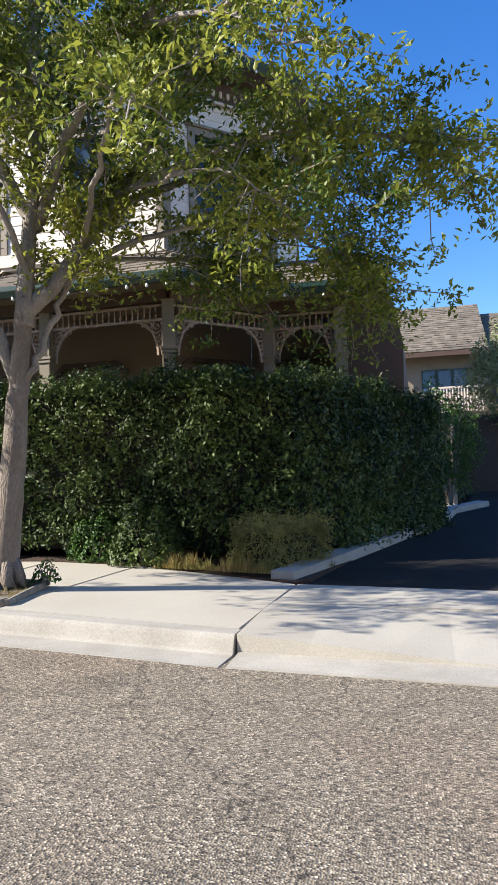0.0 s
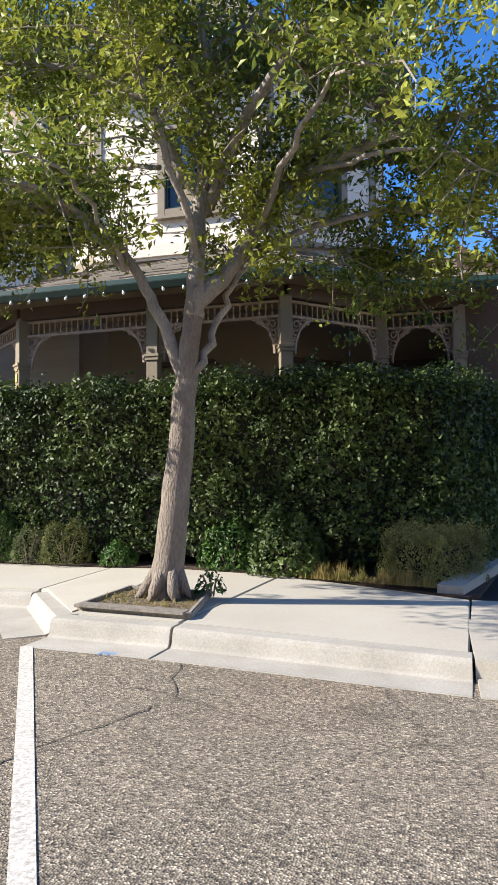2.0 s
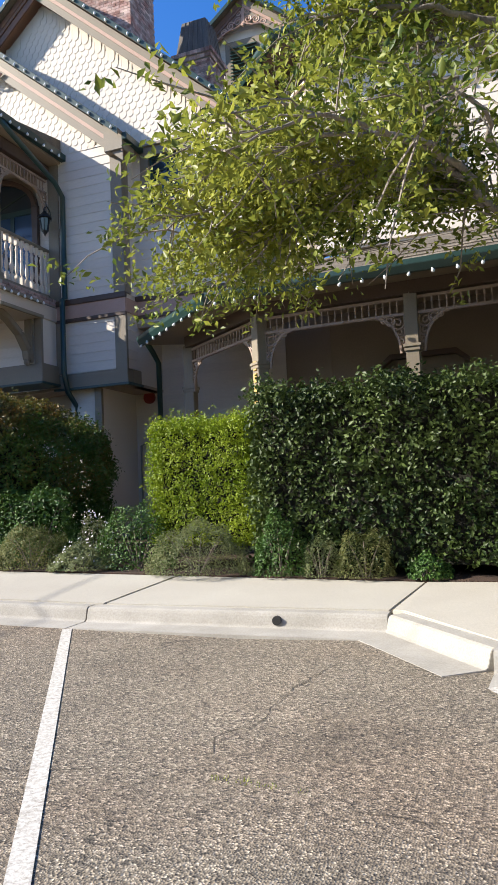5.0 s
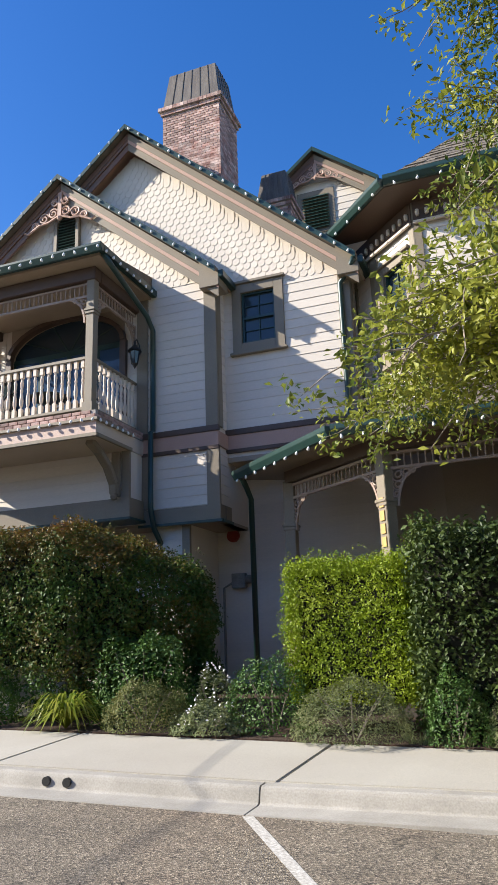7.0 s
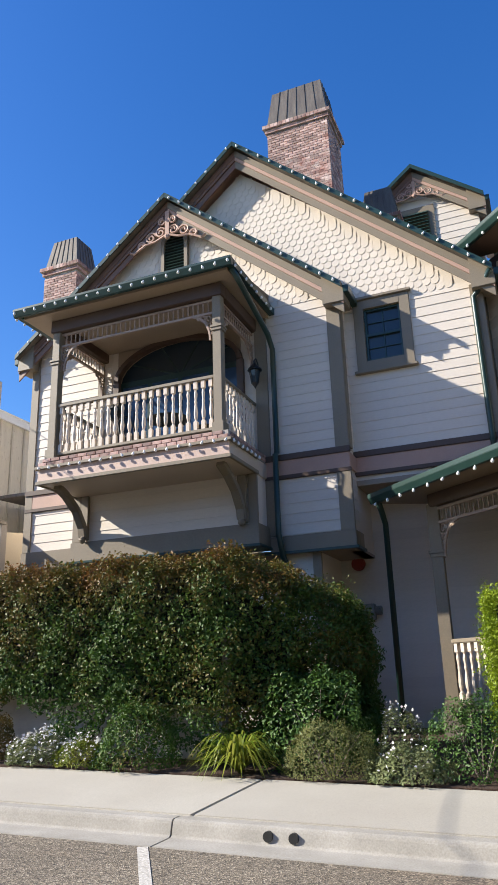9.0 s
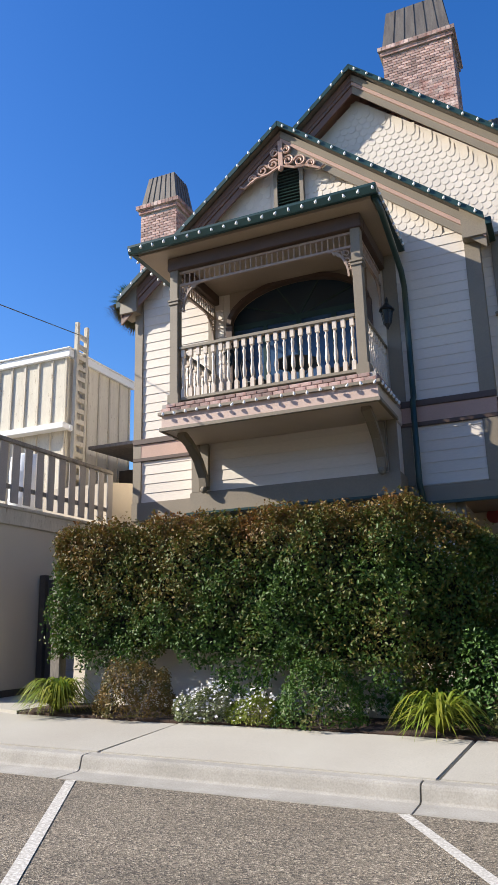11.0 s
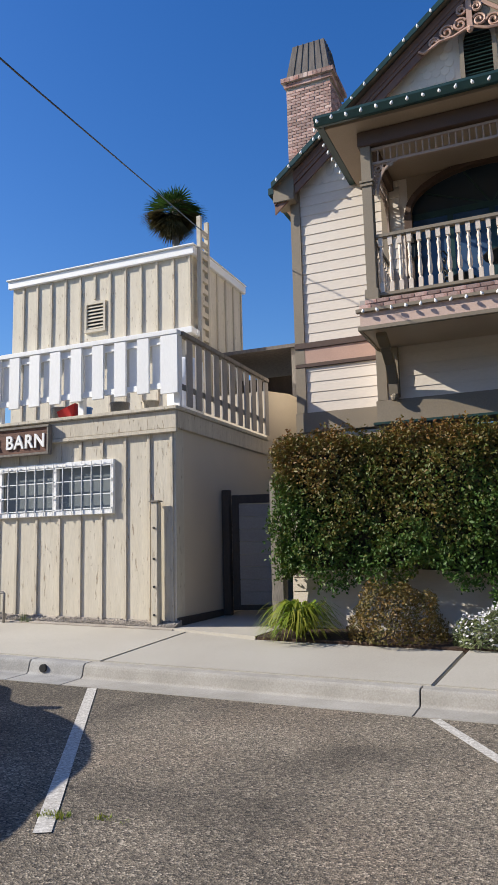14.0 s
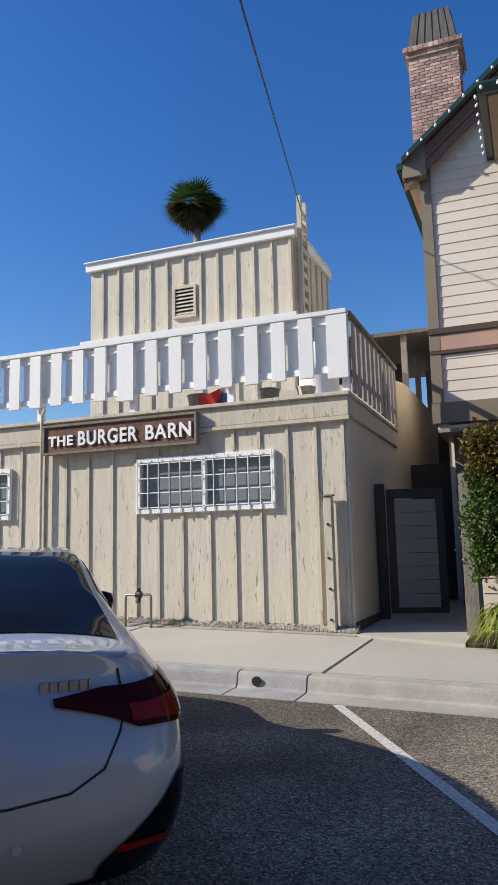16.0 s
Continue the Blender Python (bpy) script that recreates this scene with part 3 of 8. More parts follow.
def siding(parent, a, b, z0, z1, span=None, holes=()):
    """Lapped boards on the wall over the line from a to b, its face to the right of the way. span(z) cuts the ends along the wall;
    holes are (u0, u1, z0, z1) along the wall."""
    a, b = Vector((*a, 0)), Vector((*b, 0))
    d = b - a
    turn = math.degrees(math.atan2(d.y, d.x))
    z = z0
    while z < z1 - 0.03:
        e = min(EXPO, z1 - z)
        zm = z + e / 2
        ivs = [span(zm) if span else (0.0, d.length)]
        for h in holes:
            if h[2] < zm < h[3]:
                ivs = [iv for u, w in ivs for iv in ((u, min(w, h[0])), (max(u, h[1]), w)) if iv[1] - iv[0] > 0.03]
        for u, w in ivs:
            if w - u > 0.04:
                p = a + d.normalized() * u
                me = board(w - u) if e > EXPO - 0.01 else board(w - u, round(e, 2))
                piece("siding_board", me, parent, pose(p.x, p.y, z, 0, 0, turn))
        z += EXPO


def wallblock(name, a, b, z0, z1, thick, holes=(), mat_=None, parent=None):
    """A wall with openings cut right through, its face on the line a to b and its body behind (to the left of the way)."""
    a, b = Vector((*a, 0)), Vector((*b, 0))
    d = (b - a)
    L = d.length
    m4 = Matrix.Translation(a) @ Matrix.Rotation(math.atan2(d.y, d.x), 4, 'Z')
    us = sorted({0.0, L, *[u for h in holes for u in h[:2]]})
    zs = sorted({z0, z1, *[z for h in holes for z in h[2:4]]})
    full = {(i, k) for i in range(len(us) - 1) for k in range(len(zs) - 1)
            if not any(h[0] <= us[i] + 1e-4 and h[1] >= us[i + 1] - 1e-4 and h[2] <= zs[k] + 1e-4 and h[3] >= zs[k + 1] - 1e-4 for h in holes)}
    m = Mesh()
    seen = {}

    def corner(i, k, back):
        key = (i, k, back)
        if key not in seen:
            seen[key] = len(m.v)
            m.v.append(tuple(m4 @ Vector((us[i], thick if back else 0.001, zs[k]))))
        return seen[key]

    for i, k in full:
        m.f.append((corner(i, k, 0), corner(i + 1, k, 0), corner(i + 1, k + 1, 0), corner(i, k + 1, 0)))
        m.f.append((corner(i, k, 1), corner(i, k + 1, 1), corner(i + 1, k + 1, 1), corner(i + 1, k, 1)))
        for di, dk, p, q in ((-1, 0, (i, k), (i, k + 1)), (1, 0, (i + 1, k + 1), (i + 1, k)), (0, -1, (i + 1, k), (i, k)), (0, 1, (i, k + 1), (i + 1, k + 1))):
            if (i + di, k + dk) not in full:
                m.f.append((corner(*p, 0), corner(*q, 0), corner(*q, 1), corner(*p, 1)))
    return part(name, m, mat_ or SIDING, parent or house)


def sash_window(a, turn, u0, u1, z0, z1, parent=None, frame=TAUPE, sash=GREEN, rows=2, cols=2, glass=GLASS, sill=True, recess=0.06, trim=0.13, head=True):
    """A window in a wall: trim, sill, sash, muntins and panes. a: the wall's start, turn in degrees, u0..u1 the opening."""
    w = root_part("window", parent or house)
    M4 = pose(a[0], a[1], 0, 0, 0, turn)
    t = Mesh()
    t.box(u0 - trim, u0, -0.06, 0.03, z0 - trim, z1 + trim, M4)
    t.box(u1, u1 + trim, -0.06, 0.03, z0 - trim, z1 + trim, M4)
    t.box(u0, u1, -0.06, 0.03, z1, z1 + trim, M4)
    t.box(u0, u1, -0.06, 0.03, z0 - trim, z0, M4)
    wf = part("window_frame", t, frame, w, "taupe painted window trim", bevel=0.006)
    if head:
        hm = Mesh().box(u0 - trim - 0.05, u1 + trim + 0.05, -0.11, 0.03, z1 + trim + 0.002, z1 + trim + 0.06, M4)
        part("window_head", hm, frame, w, bevel=0.006)
    if sill:
        sm = Mesh().box(u0 - trim - 0.05, u1 + trim + 0.05, -0.12, 0.02, z0 - trim - 0.06, z0 - trim - 0.002, M4)
        part("window_sill", sm, frame, w, bevel=0.008)
    s = Mesh()
    zm = (z0 + z1) / 2
    for u in (u0, u1 - 0.045):
        s.box(u, u + 0.045, recess - 0.05, recess + 0.02, z0, z1, M4)
    for z in (z0, zm - 0.025, z1 - 0.045):
        s.box(u0 + 0.045, u1 - 0.045, recess - 0.05, recess + 0.02, z, z + 0.05 if z != z1 - 0.045 else z1, M4)
    part("sash", s, sash, w, "dark green sash")
    mu = Mesh()
    for k in range(1, cols):
        u = u0 + (u1 - u0) * k / cols
        mu.box(u - 0.011, u + 0.011, recess - 0.02, recess + 0.01, z0 + 0.05, z1 - 0.045, M4)
    for k in range(1, rows):
        for lo, hi in ((z0 + 0.05, zm - 0.025), (zm + 0.025, z1 - 0.045)):
            z = lo + (hi - lo) * k / rows
            mu.box(u0 + 0.045, u1 - 0.045, recess - 0.018, recess + 0.008, z - 0.01, z + 0.01, M4)
    if cols > 1 or rows > 1:
        part("muntin", mu, sash, w)
    for lo, hi in ((z0 + 0.05, zm - 0.025), (zm + 0.025, z1 - 0.045)):
        g = Mesh().box(u0 + 0.045, u1 - 0.045, recess + 0.012, recess + 0.018, lo, hi, M4)
        part("pane", g, glass, w)
    return w


def root_part(name, parent):
    ob = new(name)
    ob.parent = parent
    ob.empty_display_size = 0.1
    ORG[ob] = ORG[parent]
    return ob


def scales(parent, x0, x1, y, z0, z1, inside, w=0.165, h=0.172, limit=300):
    """Half-round shingles, row over row, on a wall that faces -y."""
    m = Mesh()
    n = 7
    prof = [(-w / 2 * 0.97, 0.3)] + [(-w / 2 * 0.97 * math.cos(math.pi * k / n), 0.0 + 0.09 - 0.09 * math.sin(math.pi * k / n)) for k in range(n + 1)] + [(w / 2 * 0.97, 0.3)]
    # leaning out at the foot
    k = len(prof)
    front = [(x, -0.020 + 0.016 * z / 0.3, z) for x, z in prof]
    back = [(x, -0.012 + 0.012 * z / 0.3, z) for x, z in prof]
    m.add(front + back, [tuple(range(k)), tuple(range(k, 2 * k))[::-1]] + [(i, i + k, (i + 1) % k + k, (i + 1) % k) for i in range(k)])
    me = m.data("shingle", SHINGLE)
    rest = Mesh()
    count = 0
    row = 0
    z = z0
    while z < z1:
        x = x0 + (w / 2 if row % 2 else 0)
        while x < x1:
            if inside(x, z + 0.1):
                if count < limit:
                    piece("shingle", me, parent, pose(x, y, z, 0, random.uniform(-1, 1), 0))
                    count += 1
                else:
                    rest.add([(p[0] + x, p[1] + y, p[2] + z) for p in front + back], [tuple(range(k)), tuple(range(k, 2 * k))[::-1]] + [(i, i + k, (i + 1) % k + k, (i + 1) % k) for i in range(k)])
            x += w
        z += h * 0.86
        row += 1
    if rest.v:
        ob = part("shingle_field", rest, SHINGLE, parent)
        ob["kind"] = "stuff"


# main gable wall, set back
GY = 13.8
ridge_main, eave_main, sl_main = (-14.39, 13.25), -9.23, 0.86
def main_roofz(x):
    return 13.25 - 0.86 * abs(x + 14.39)


WINDOW = (2.62, 3.36, 7.70, 8.85)  # along the wall from x=-14.4
wall_main = wallblock("wall", (-14.4, GY), (-9.5, GY), 5.3, 9.0, 0.25, [WINDOW])
siding(wall_main, (-14.4, GY), (-9.5, GY), 5.86, 9.0, holes=[(WINDOW[0] - .1, WINDOW[1] + .1, WINDOW[2] - .1, WINDOW[3] + .1)])
sash_window((-14.4, GY), 0, *WINDOW, rows=2, cols=2, trim=0.2)
g = Mesh().prism([(-19.2, 9.0), (-9.5, 9.0), (-14.39, 13.0)], "y", GY + 0.002, GY + 0.25)
gable_main = part("gable", g, SHINGLE, house)
scales(gable_main, -15.5, -9.4, GY, 8.95, 13.0, lambda x, z: z < main_roofz(x) - 0.42 and z > 12.3 - 0.8 * abs(x + 15.9) - 2.5 and x < -9.6 and not (-11.95 < x < -10.9 and z < 9.15))
side = wallblock("wall", (-9.5, GY), (-9.5, 17.0), 5.3, 9.0, 0.25)
siding(side, (-9.5, GY), (-9.5, 14.6), 5.86, 9.0)

# the wing with the balcony
WY = 13.3
def wing_roofz(x):
    return 12.28 - 0.86 * abs(x + 15.9)


ARCH = (2.25, 5.2, 5.95, 8.84)
wall_wing = wallblock("wall", (-19.5, WY), (-12.2, WY), 4.2, 9.05, 0.25, [ARCH])
siding(wall_wing, (-19.5, WY), (-12.2, WY), 5.86, 9.1, holes=[(2.1, 5.38, 5.8, 8.84)])
siding(wall_wing, (-19.5, WY), (-17.85, WY), 4.5, 5.4)
siding(wall_wing, (-13.85, WY), (-12.2, WY), 4.3, 5.4)
wall_wing_side = wallblock("wall", (-12.2, WY), (-12.2, GY), 4.0, 9.0, 0.2)
siding(wall_wing_side, (-12.2, WY), (-12.2, GY), 5.86, 9.0)
siding(wall_wing_side, (-12.2, WY), (-12.2, GY), 4.3, 5.4)
left_side = wallblock("wall", (-19.5, 20), (-19.5, WY + 0.001), 4.0, 9.0, 0.2)
# wall under the overhang, its shade put into the darker paint
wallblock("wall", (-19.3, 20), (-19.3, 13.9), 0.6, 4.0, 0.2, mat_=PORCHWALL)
wallblock("wall", (-12.2, GY), (-12.2, 15.6), 3.97, 5.4, 0.2)
g = Mesh().prism([(-19.5, 9.0), (-12.2, 9.0), (-12.4, 9.1), (-15.9, 12.05), (-19.4, 9.1)], "y", WY + 0.002, WY + 0.25)
gable_wing = part("gable", g, SHINGLE, house)
scales(gable_wing, -19.3, -12.3, WY, 9.05, 12.0, lambda x, z: z < wing_roofz(x) - 0.42 and not (-16.25 < x < -15.5 and z < 11.55), limit=280)


def rakes(x_ridge, z_ridge, y_front, y_back, left, right, slope, name="roof", fascia=0.26, bulbs=True, spacing=0.33):
    """A gable roof with its green roof edge, taupe and pink rake boards (left ones coloured as shaded), soffit and
    returns.
    """
    r = root_part(name, house)
    for x_e, s in ((left, -1), (right, 1)):
        run = abs(x_e - x_ridge)
        z_e = z_ridge - slope * run
        p, q = (x_ridge, z_ridge), (x_e, z_e)
        def strip(dn0, dn1, ya, yb):
            m = Mesh()
            m.prism([(p[0], p[1] - dn0), (q[0], q[1] - dn0), (q[0], q[1] - dn1), (p[0], p[1] - dn1)], "y", ya, yb)
            return m
        part("roof_deck", strip(-0.09, 0.0, y_front - 0.17, y_back), ROOF, r)
        part("roof_edge", strip(-0.08, 0.05, y_front - 0.20, y_front - 0.171), GREEN, r, "dark green metal roof edge", bevel=0.006)
        part("rake_board", strip(0.06, 0.24, y_front - 0.04, y_front + 0.02), TAUPE if s > 0 else RAKESHADE, r, bevel=0.006)
        part("rake_board", strip(0.24, 0.33, y_front - 0.025, y_front + 0.015), PINK if s > 0 else RAKESHADE, r)
        part("rake_board", strip(0.33, 0.52, y_front + 0.0, y_front + 0.035), TAUPE if s > 0 else RAKESHADE, r, bevel=0.006)
        part("soffit", strip(0.12, 0.14, y_front + 0.04, y_back - 0.1), PINK, r)
        # boxed return at the foot
        rt = Mesh()
        rt.prism([(q[0] + 0.02 * s, q[1] + 0.03), (q[0] + 0.02 * s, q[1] - 0.28), (q[0] - 0.42 * s, q[1] - 0.28), (q[0] - 0.42 * s, q[1] + 0.03 + slope * 0.42)], "y", y_front - 0.045, y_front + 0.45)
        part("eave_return", rt, TAUPE, r, bevel=0.01)
        part("gutter", Mesh().box(min(q[0], q[0] + 0.12 * s), max(q[0], q[0] + 0.12 * s), y_front - 0.05, y_back, q[1] - 0.1, q[1] + 0.05), GREEN, r, bevel=0.01)
        if bulbs:
            k = int(math.hypot(run, z_ridge - z_e) / spacing)
            for i in range(k):
                f = (i + 0.5) / k
                STRING.append((p[0] + (q[0] - p[0]) * f, y_front - 0.225, p[1] + (q[1] - p[1]) * f + 0.0))
    return r


STRING = []
rakes(-15.9, 12.28, 13.08, 20.0, -19.82, -12.0, 0.83)
rakes(-14.39, 13.5, 13.52, 21.0, -16.2, -9.2, 0.875)

# bands and corner boards of the upper walls
for x0, x1, y in ((-19.56, -17.7, WY), (-14.0, -12.14, WY), (-12.2, -9.44, GY)):
    part("band_moulding", Mesh().box(x0, x1, y - 0.075, y, 5.75, 5.87), BROWN, house, bevel=0.01)
    part("band_moulding", Mesh().box(x0, x1, y - 0.06, y, 5.38, 5.46), BROWN, house, bevel=0.01)
for x0, x1, y0, y1 in ((-19.54, -17.72, WY - 0.045, WY), (-13.98, -12.16, WY - 0.045, WY), (-12.19, -9.46, GY - 0.045, GY), (-12.2, -12.155, WY, GY - 0.046)):
    part("wall_band", Mesh().box(x0, x1, y0, y1, 5.461, 5.749), PINK, house, "dusty pink band between the storeys")
for x0, x1, y, z0, z1 in ((-19.56, -19.36, WY, 4.2, 9.2), (-12.42, -12.15, WY, 4.0, 5.4), (-12.42, -12.15, WY, 5.86, 8.9), (-9.68, -9.44, GY, 5.86, 8.9), (-13.86, -13.66, WY, 4.3, 5.4), (-13.98, -13.72, WY, 5.87, 9.3), (-17.9, -17.72, WY, 4.3, 5.4), (-17.75, -17.6, WY, 5.86, 8.9)):
    part("corner_board", Mesh().box(x0, x1, y - 0.05, y + 0.02, z0, z1), TAUPE, house, bevel=0.006)
part("corner_board", Mesh().box(-12.2, -12.145, WY + 0.021, WY + 0.2, 5.86, 8.9), TAUPE, house)
part("corner_board", Mesh().box(-9.5, -9.435, GY + 0.021, GY + 0.2, 5.86, 8.9), TAUPE, house)
# the skirt round the foot of the overhang
for sk in ((-19.58, -17.91, WY - 0.06, WY + 0.2, 4.12, 4.5), (-13.79, -12.14, WY - 0.06, WY + 0.2, 3.98, 4.28), (-12.2, -12.13, WY + 0.201, GY, 3.98, 4.28)):
    part("wall_skirt", Mesh().box(*sk), TAUPE, house, bevel=0.01)
lip = Mesh().box(-13.9, -12.1, WY - 0.1, WY - 0.05, 3.94, 3.99).box(-12.16, -12.09, WY - 0.05, GY, 3.94, 3.99)
part("drip_edge", lip, GREEN, house)
part("overhang_soffit", Mesh().box(-19.5, -12.2, WY, 15.0, 3.97, 4.03), SOFFIT, house)
part("overhang_soffit", Mesh().box(-12.19, -9.3, GY - 0.01, 15.6, 5.2, 5.3), SOFFIT, house)

# the bay below the balcony
BY = 12.75
bay = Mesh().box(-17.85, -13.85, BY, WY + 0.1, 4.1, 5.5)
bay_ob = part("bay", bay, SIDING, house)
siding(bay_ob, (-17.67, BY), (-13.98, BY), 4.48, 5.45)
part("bay_skirt", Mesh().box(-17.9, -13.8, BY - 0.06, WY, 4.08, 4.48), TAUPE, house, bevel=0.01)
part("drip_edge", Mesh().box(-17.95, -13.75, BY - 0.14, WY, 4.04, 4.09), GREEN, house, bevel=0.008)
for x in (-17.87, -14.0):
    part("corner_board", Mesh().box(x, x + 0.18, BY - 0.05, BY + 0.02, 4.48, 5.45), TAUPE, house, bevel=0.006)

# balcony floor, brick edge and brackets
FY = 11.45
part("balcony_slab", Mesh().box(-17.82, -13.82, FY + 0.02, WY, 5.42, 5.72), CREAM, house, "boxed balcony floor edge", bevel=0.01)
part("balcony_band", Mesh().box(-17.824, -13.816, FY + 0.014, FY + 0.019, 5.475, 5.70).box(-17.826, -17.821, FY + 0.02, BY, 5.475, 5.70), PALEPINK, house)
part("balcony_fascia", Mesh().box(-17.86, -13.78, FY - 0.02, FY + 0.05, 5.40, 5.47).box(-17.86, -17.8, FY + 0.05, BY, 5.40, 5.47).box(-13.84, -13.78, FY + 0.05, BY, 5.40, 5.47), TAUPE, house, bevel=0.006)
part("balcony_moulding", Mesh().box(-17.88, -13.76, FY - 0.04, FY + 0.05, 5.70, 5.76).box(-13.84, -13.76, FY + 0.05, BY, 5.70, 5.76), TAUPE, house, bevel=0.006)
brick_edge = root_part("brick_edge", house)
part("mortar", Mesh().box(-17.81, -13.83, FY + 0.01, WY, 5.74, 5.905), MORTAR, brick_edge)
bm_ = Mesh().box(0, 0.19, -0.012, 0.08, 0, 0.065).data("brick", BRICK, bevel=0.005)
for k in range(20):
    for row in range(2):
        x = -17.82 + k * 0.2 + (0.1 if row else 0)
        if x < -14.0:
            piece("brick", bm_, brick_edge, pose(x, FY + random.uniform(-.004, .004), 5.762 + row * 0.073, 0, 0, random.uniform(-.6, .6)))
for k in range(9):
    for row in range(2):
        piece("brick", bm_, brick_edge, pose(-13.83, FY + 0.0 + k * 0.2 + (0.1 if row else 0), 5.762 + row * 0.073, 0, 0, 90))

for x in (-17.55, -14.1):
    b = Mesh()
    arc = [(x, WY - 0.6 - 0.08, 4.55), (x, WY - 0.72, 4.75), (x, WY - 0.95, 5.05), (x, WY - 1.3, 5.28), (x, FY + 0.25, 5.4)]
    for p, q in zip(arc, arc[1:]):
        b.beam(p, q, 0.13, 0.16, (1, 0, 0))
    b.box(x - 0.09, x + 0.09, BY - 0.12, BY - 0.05, 4.5, 5.4).lathe([(0.0, 0), (0.06, 0.03), (0.075, 0.09), (0.03, 0.16)], (x, BY - 0.16, 4.42))
    part("bracket", b, TAUPE, house, "curved wooden balcony bracket", bevel=0.012)


# ---- fretwork, posts, rails ----
def scroll(m, at, r, turns, r0, flip=1, u=(1, 0, 0), v=(0, 0, 1), start=0.0, thick=0.016):
    """A spiral bar in the plane of u and v."""
    at, u, v = Vector(at), Vector(u), Vector(v)
    pts = []
    n = int(12 * turns) + 2
    for i in range(n):
        f = i / (n - 1)
        a = start + flip * f * turns * 2 * math.pi
        rr = r + (r0 - r) * f
        pts.append(at + u * (rr * math.cos(a)) + v * (rr * math.sin(a)))
    m.tube(pts, thick, 5)


def corner_bracket(parent, at, u, size=0.42):
    """Pierced quarter bracket in a corner below a valance; u points into the bay."""
    m = Mesh()
    at, u = Vector(at), Vector(u).normalized()
    v = Vector((0, 0, 1))
    w = u.cross(v) * 0.02
    m.beam(at, at - v * size * 1.25, 0.04, 0.035, w)
    n = 9
    arc = [at + u * (size - size * math.sin(math.pi / 2 * k / n) * 0.82) - v * (size * 1.25 - size * 1.25 * math.cos(math.pi / 2 * k / n)) for k in range(n + 1)]
    for p, q in zip(arc, arc[1:]):
        m.beam(p, q, 0.035, 0.035, w.normalized())
    for f, g, r in ((0.24, 0.22, 0.105), (0.5, 0.14, 0.08), (0.2, 0.55, 0.085), (0.13, 0.85, 0.055), (0.72, 0.08, 0.05)):
        scroll(m, at + u * (f * size) - v * (g * size), r * size / 0.42, 1.6, 0.02, 1, u, v, 2.4, 0.015)
    return part("fretwork_bracket", m, FRET, parent, "pierced scrollwork bracket")


def valance(parent, a, b, zt, h=0.26, step=0.105, brackets=True, bsize=0.42):
    """A spindle valance hung between two posts."""
    a, b = Vector((*a, zt)), Vector((*b, zt))
    d = b - a
    m = Mesh()
    m.beam(a, b, 0.05, 0.045)
    m.beam(a - Vector((0, 0, h)), b - Vector((0, 0, h)), 0.05, 0.045)
    n = int(d.length / step)
    for i in range(1, n):
        p = a + d * (i / n)
        m.lathe([(0.011, -h), (0.017, -h * 0.72), (0.010, -h * 0.5), (0.017, -h * 0.28), (0.011, 0)], p, 5)
    part("spindle_valance", m, FRET, parent, "spindle valance in dusty cream paint")
    if brackets:
        low = Vector((0, 0, h + 0.02))
        corner_bracket(parent, a - low, d, bsize)
        corner_bracket(parent, b - low, -d, bsize)


def post(parent, x, y, z0, z1, w=0.17, label="", turn=0.0, cap=None):
    m = Mesh()
    M4 = pose(x, y, 0, 0, 0, turn)
    h = w / 2
    m.box(-h, h, -h, h, z0, z1, M4)
    m.box(-h - 0.03, h + 0.03, -h - 0.03, h + 0.03, z0, z0 + 0.2, M4)
    zc = cap if cap else z0 + (z1 - z0) * 0.66
    m.box(-h - 0.035, h + 0.035, -h - 0.035, h + 0.035, zc, zc + 0.05, M4)
    m.box(-h - 0.02, h + 0.02, -h - 0.02, h + 0.02, zc - 0.06, zc - 0.001, M4)
    return part("post", m, TAUPE, parent, label, bevel=0.008)


bal_mesh = Mesh()
bal_mesh.box(-0.035, 0.035, -0.035, 0.035, 0.0, 0.16).lathe([(0.034, 0.16), (0.02, 0.19), (0.036, 0.25), (0.040, 0.33), (0.022, 0.50), (0.030, 0.54), (0.022, 0.58), (0.034, 0.70), (0.02, 0.76), (0.03, 0.79)], (0, 0, 0), 8).box(-0.035, 0.035, -0.035, 0.035, 0.79, 0.93)
BALUSTER = bal_mesh.data("baluster", BALUST, smooth=False)


def railing(parent, a, b, z0, step=0.148):
    """Turned balusters between a low and a high rail; z0 is the floor."""
    r = root_part("railing", parent)
    a, b = Vector((*a, z0)), Vector((*b, z0))
    d = b - a
    up = Vector((0, 0, 1))
    part("hand_rail", Mesh().beam(a + up * 1.10, b + up * 1.10, 0.11, 0.07), TAUPE, r, bevel=0.012)
    part("bottom_rail", Mesh().beam(a + up * 0.105, b + up * 0.105, 0.09, 0.06), TAUPE, r, bevel=0.008)
    n = max(2, int(d.length / step))
    turn = math.degrees(math.atan2(d.y, d.x))
    for i in range(n):
        p = a + d * ((i + 0.5) / n)
        piece("baluster", BALUSTER, r, pose(p.x, p.y, z0 + 0.135, 0, 0, turn))
    return r


# ---- balcony ----
PYF = 11.62
FLOOR = 5.905
part("balcony_floor", Mesh().box(-17.6, -14.0, FY + 0.12, WY, 5.88, 5.93), DARKWOOD, house)
post(house, -17.62, PYF, FLOOR, 8.62, cap=7.95)
post(house, -14.05, PYF, FLOOR, 8.62, cap=7.95)
railing(house, (-17.53, PYF), (-14.14, PYF), FLOOR)
railing(house, (-14.05, PYF + 0.09), (-14.05, WY), FLOOR)
railing(house, (-17.62, WY), (-17.62, PYF + 0.09), FLOOR)
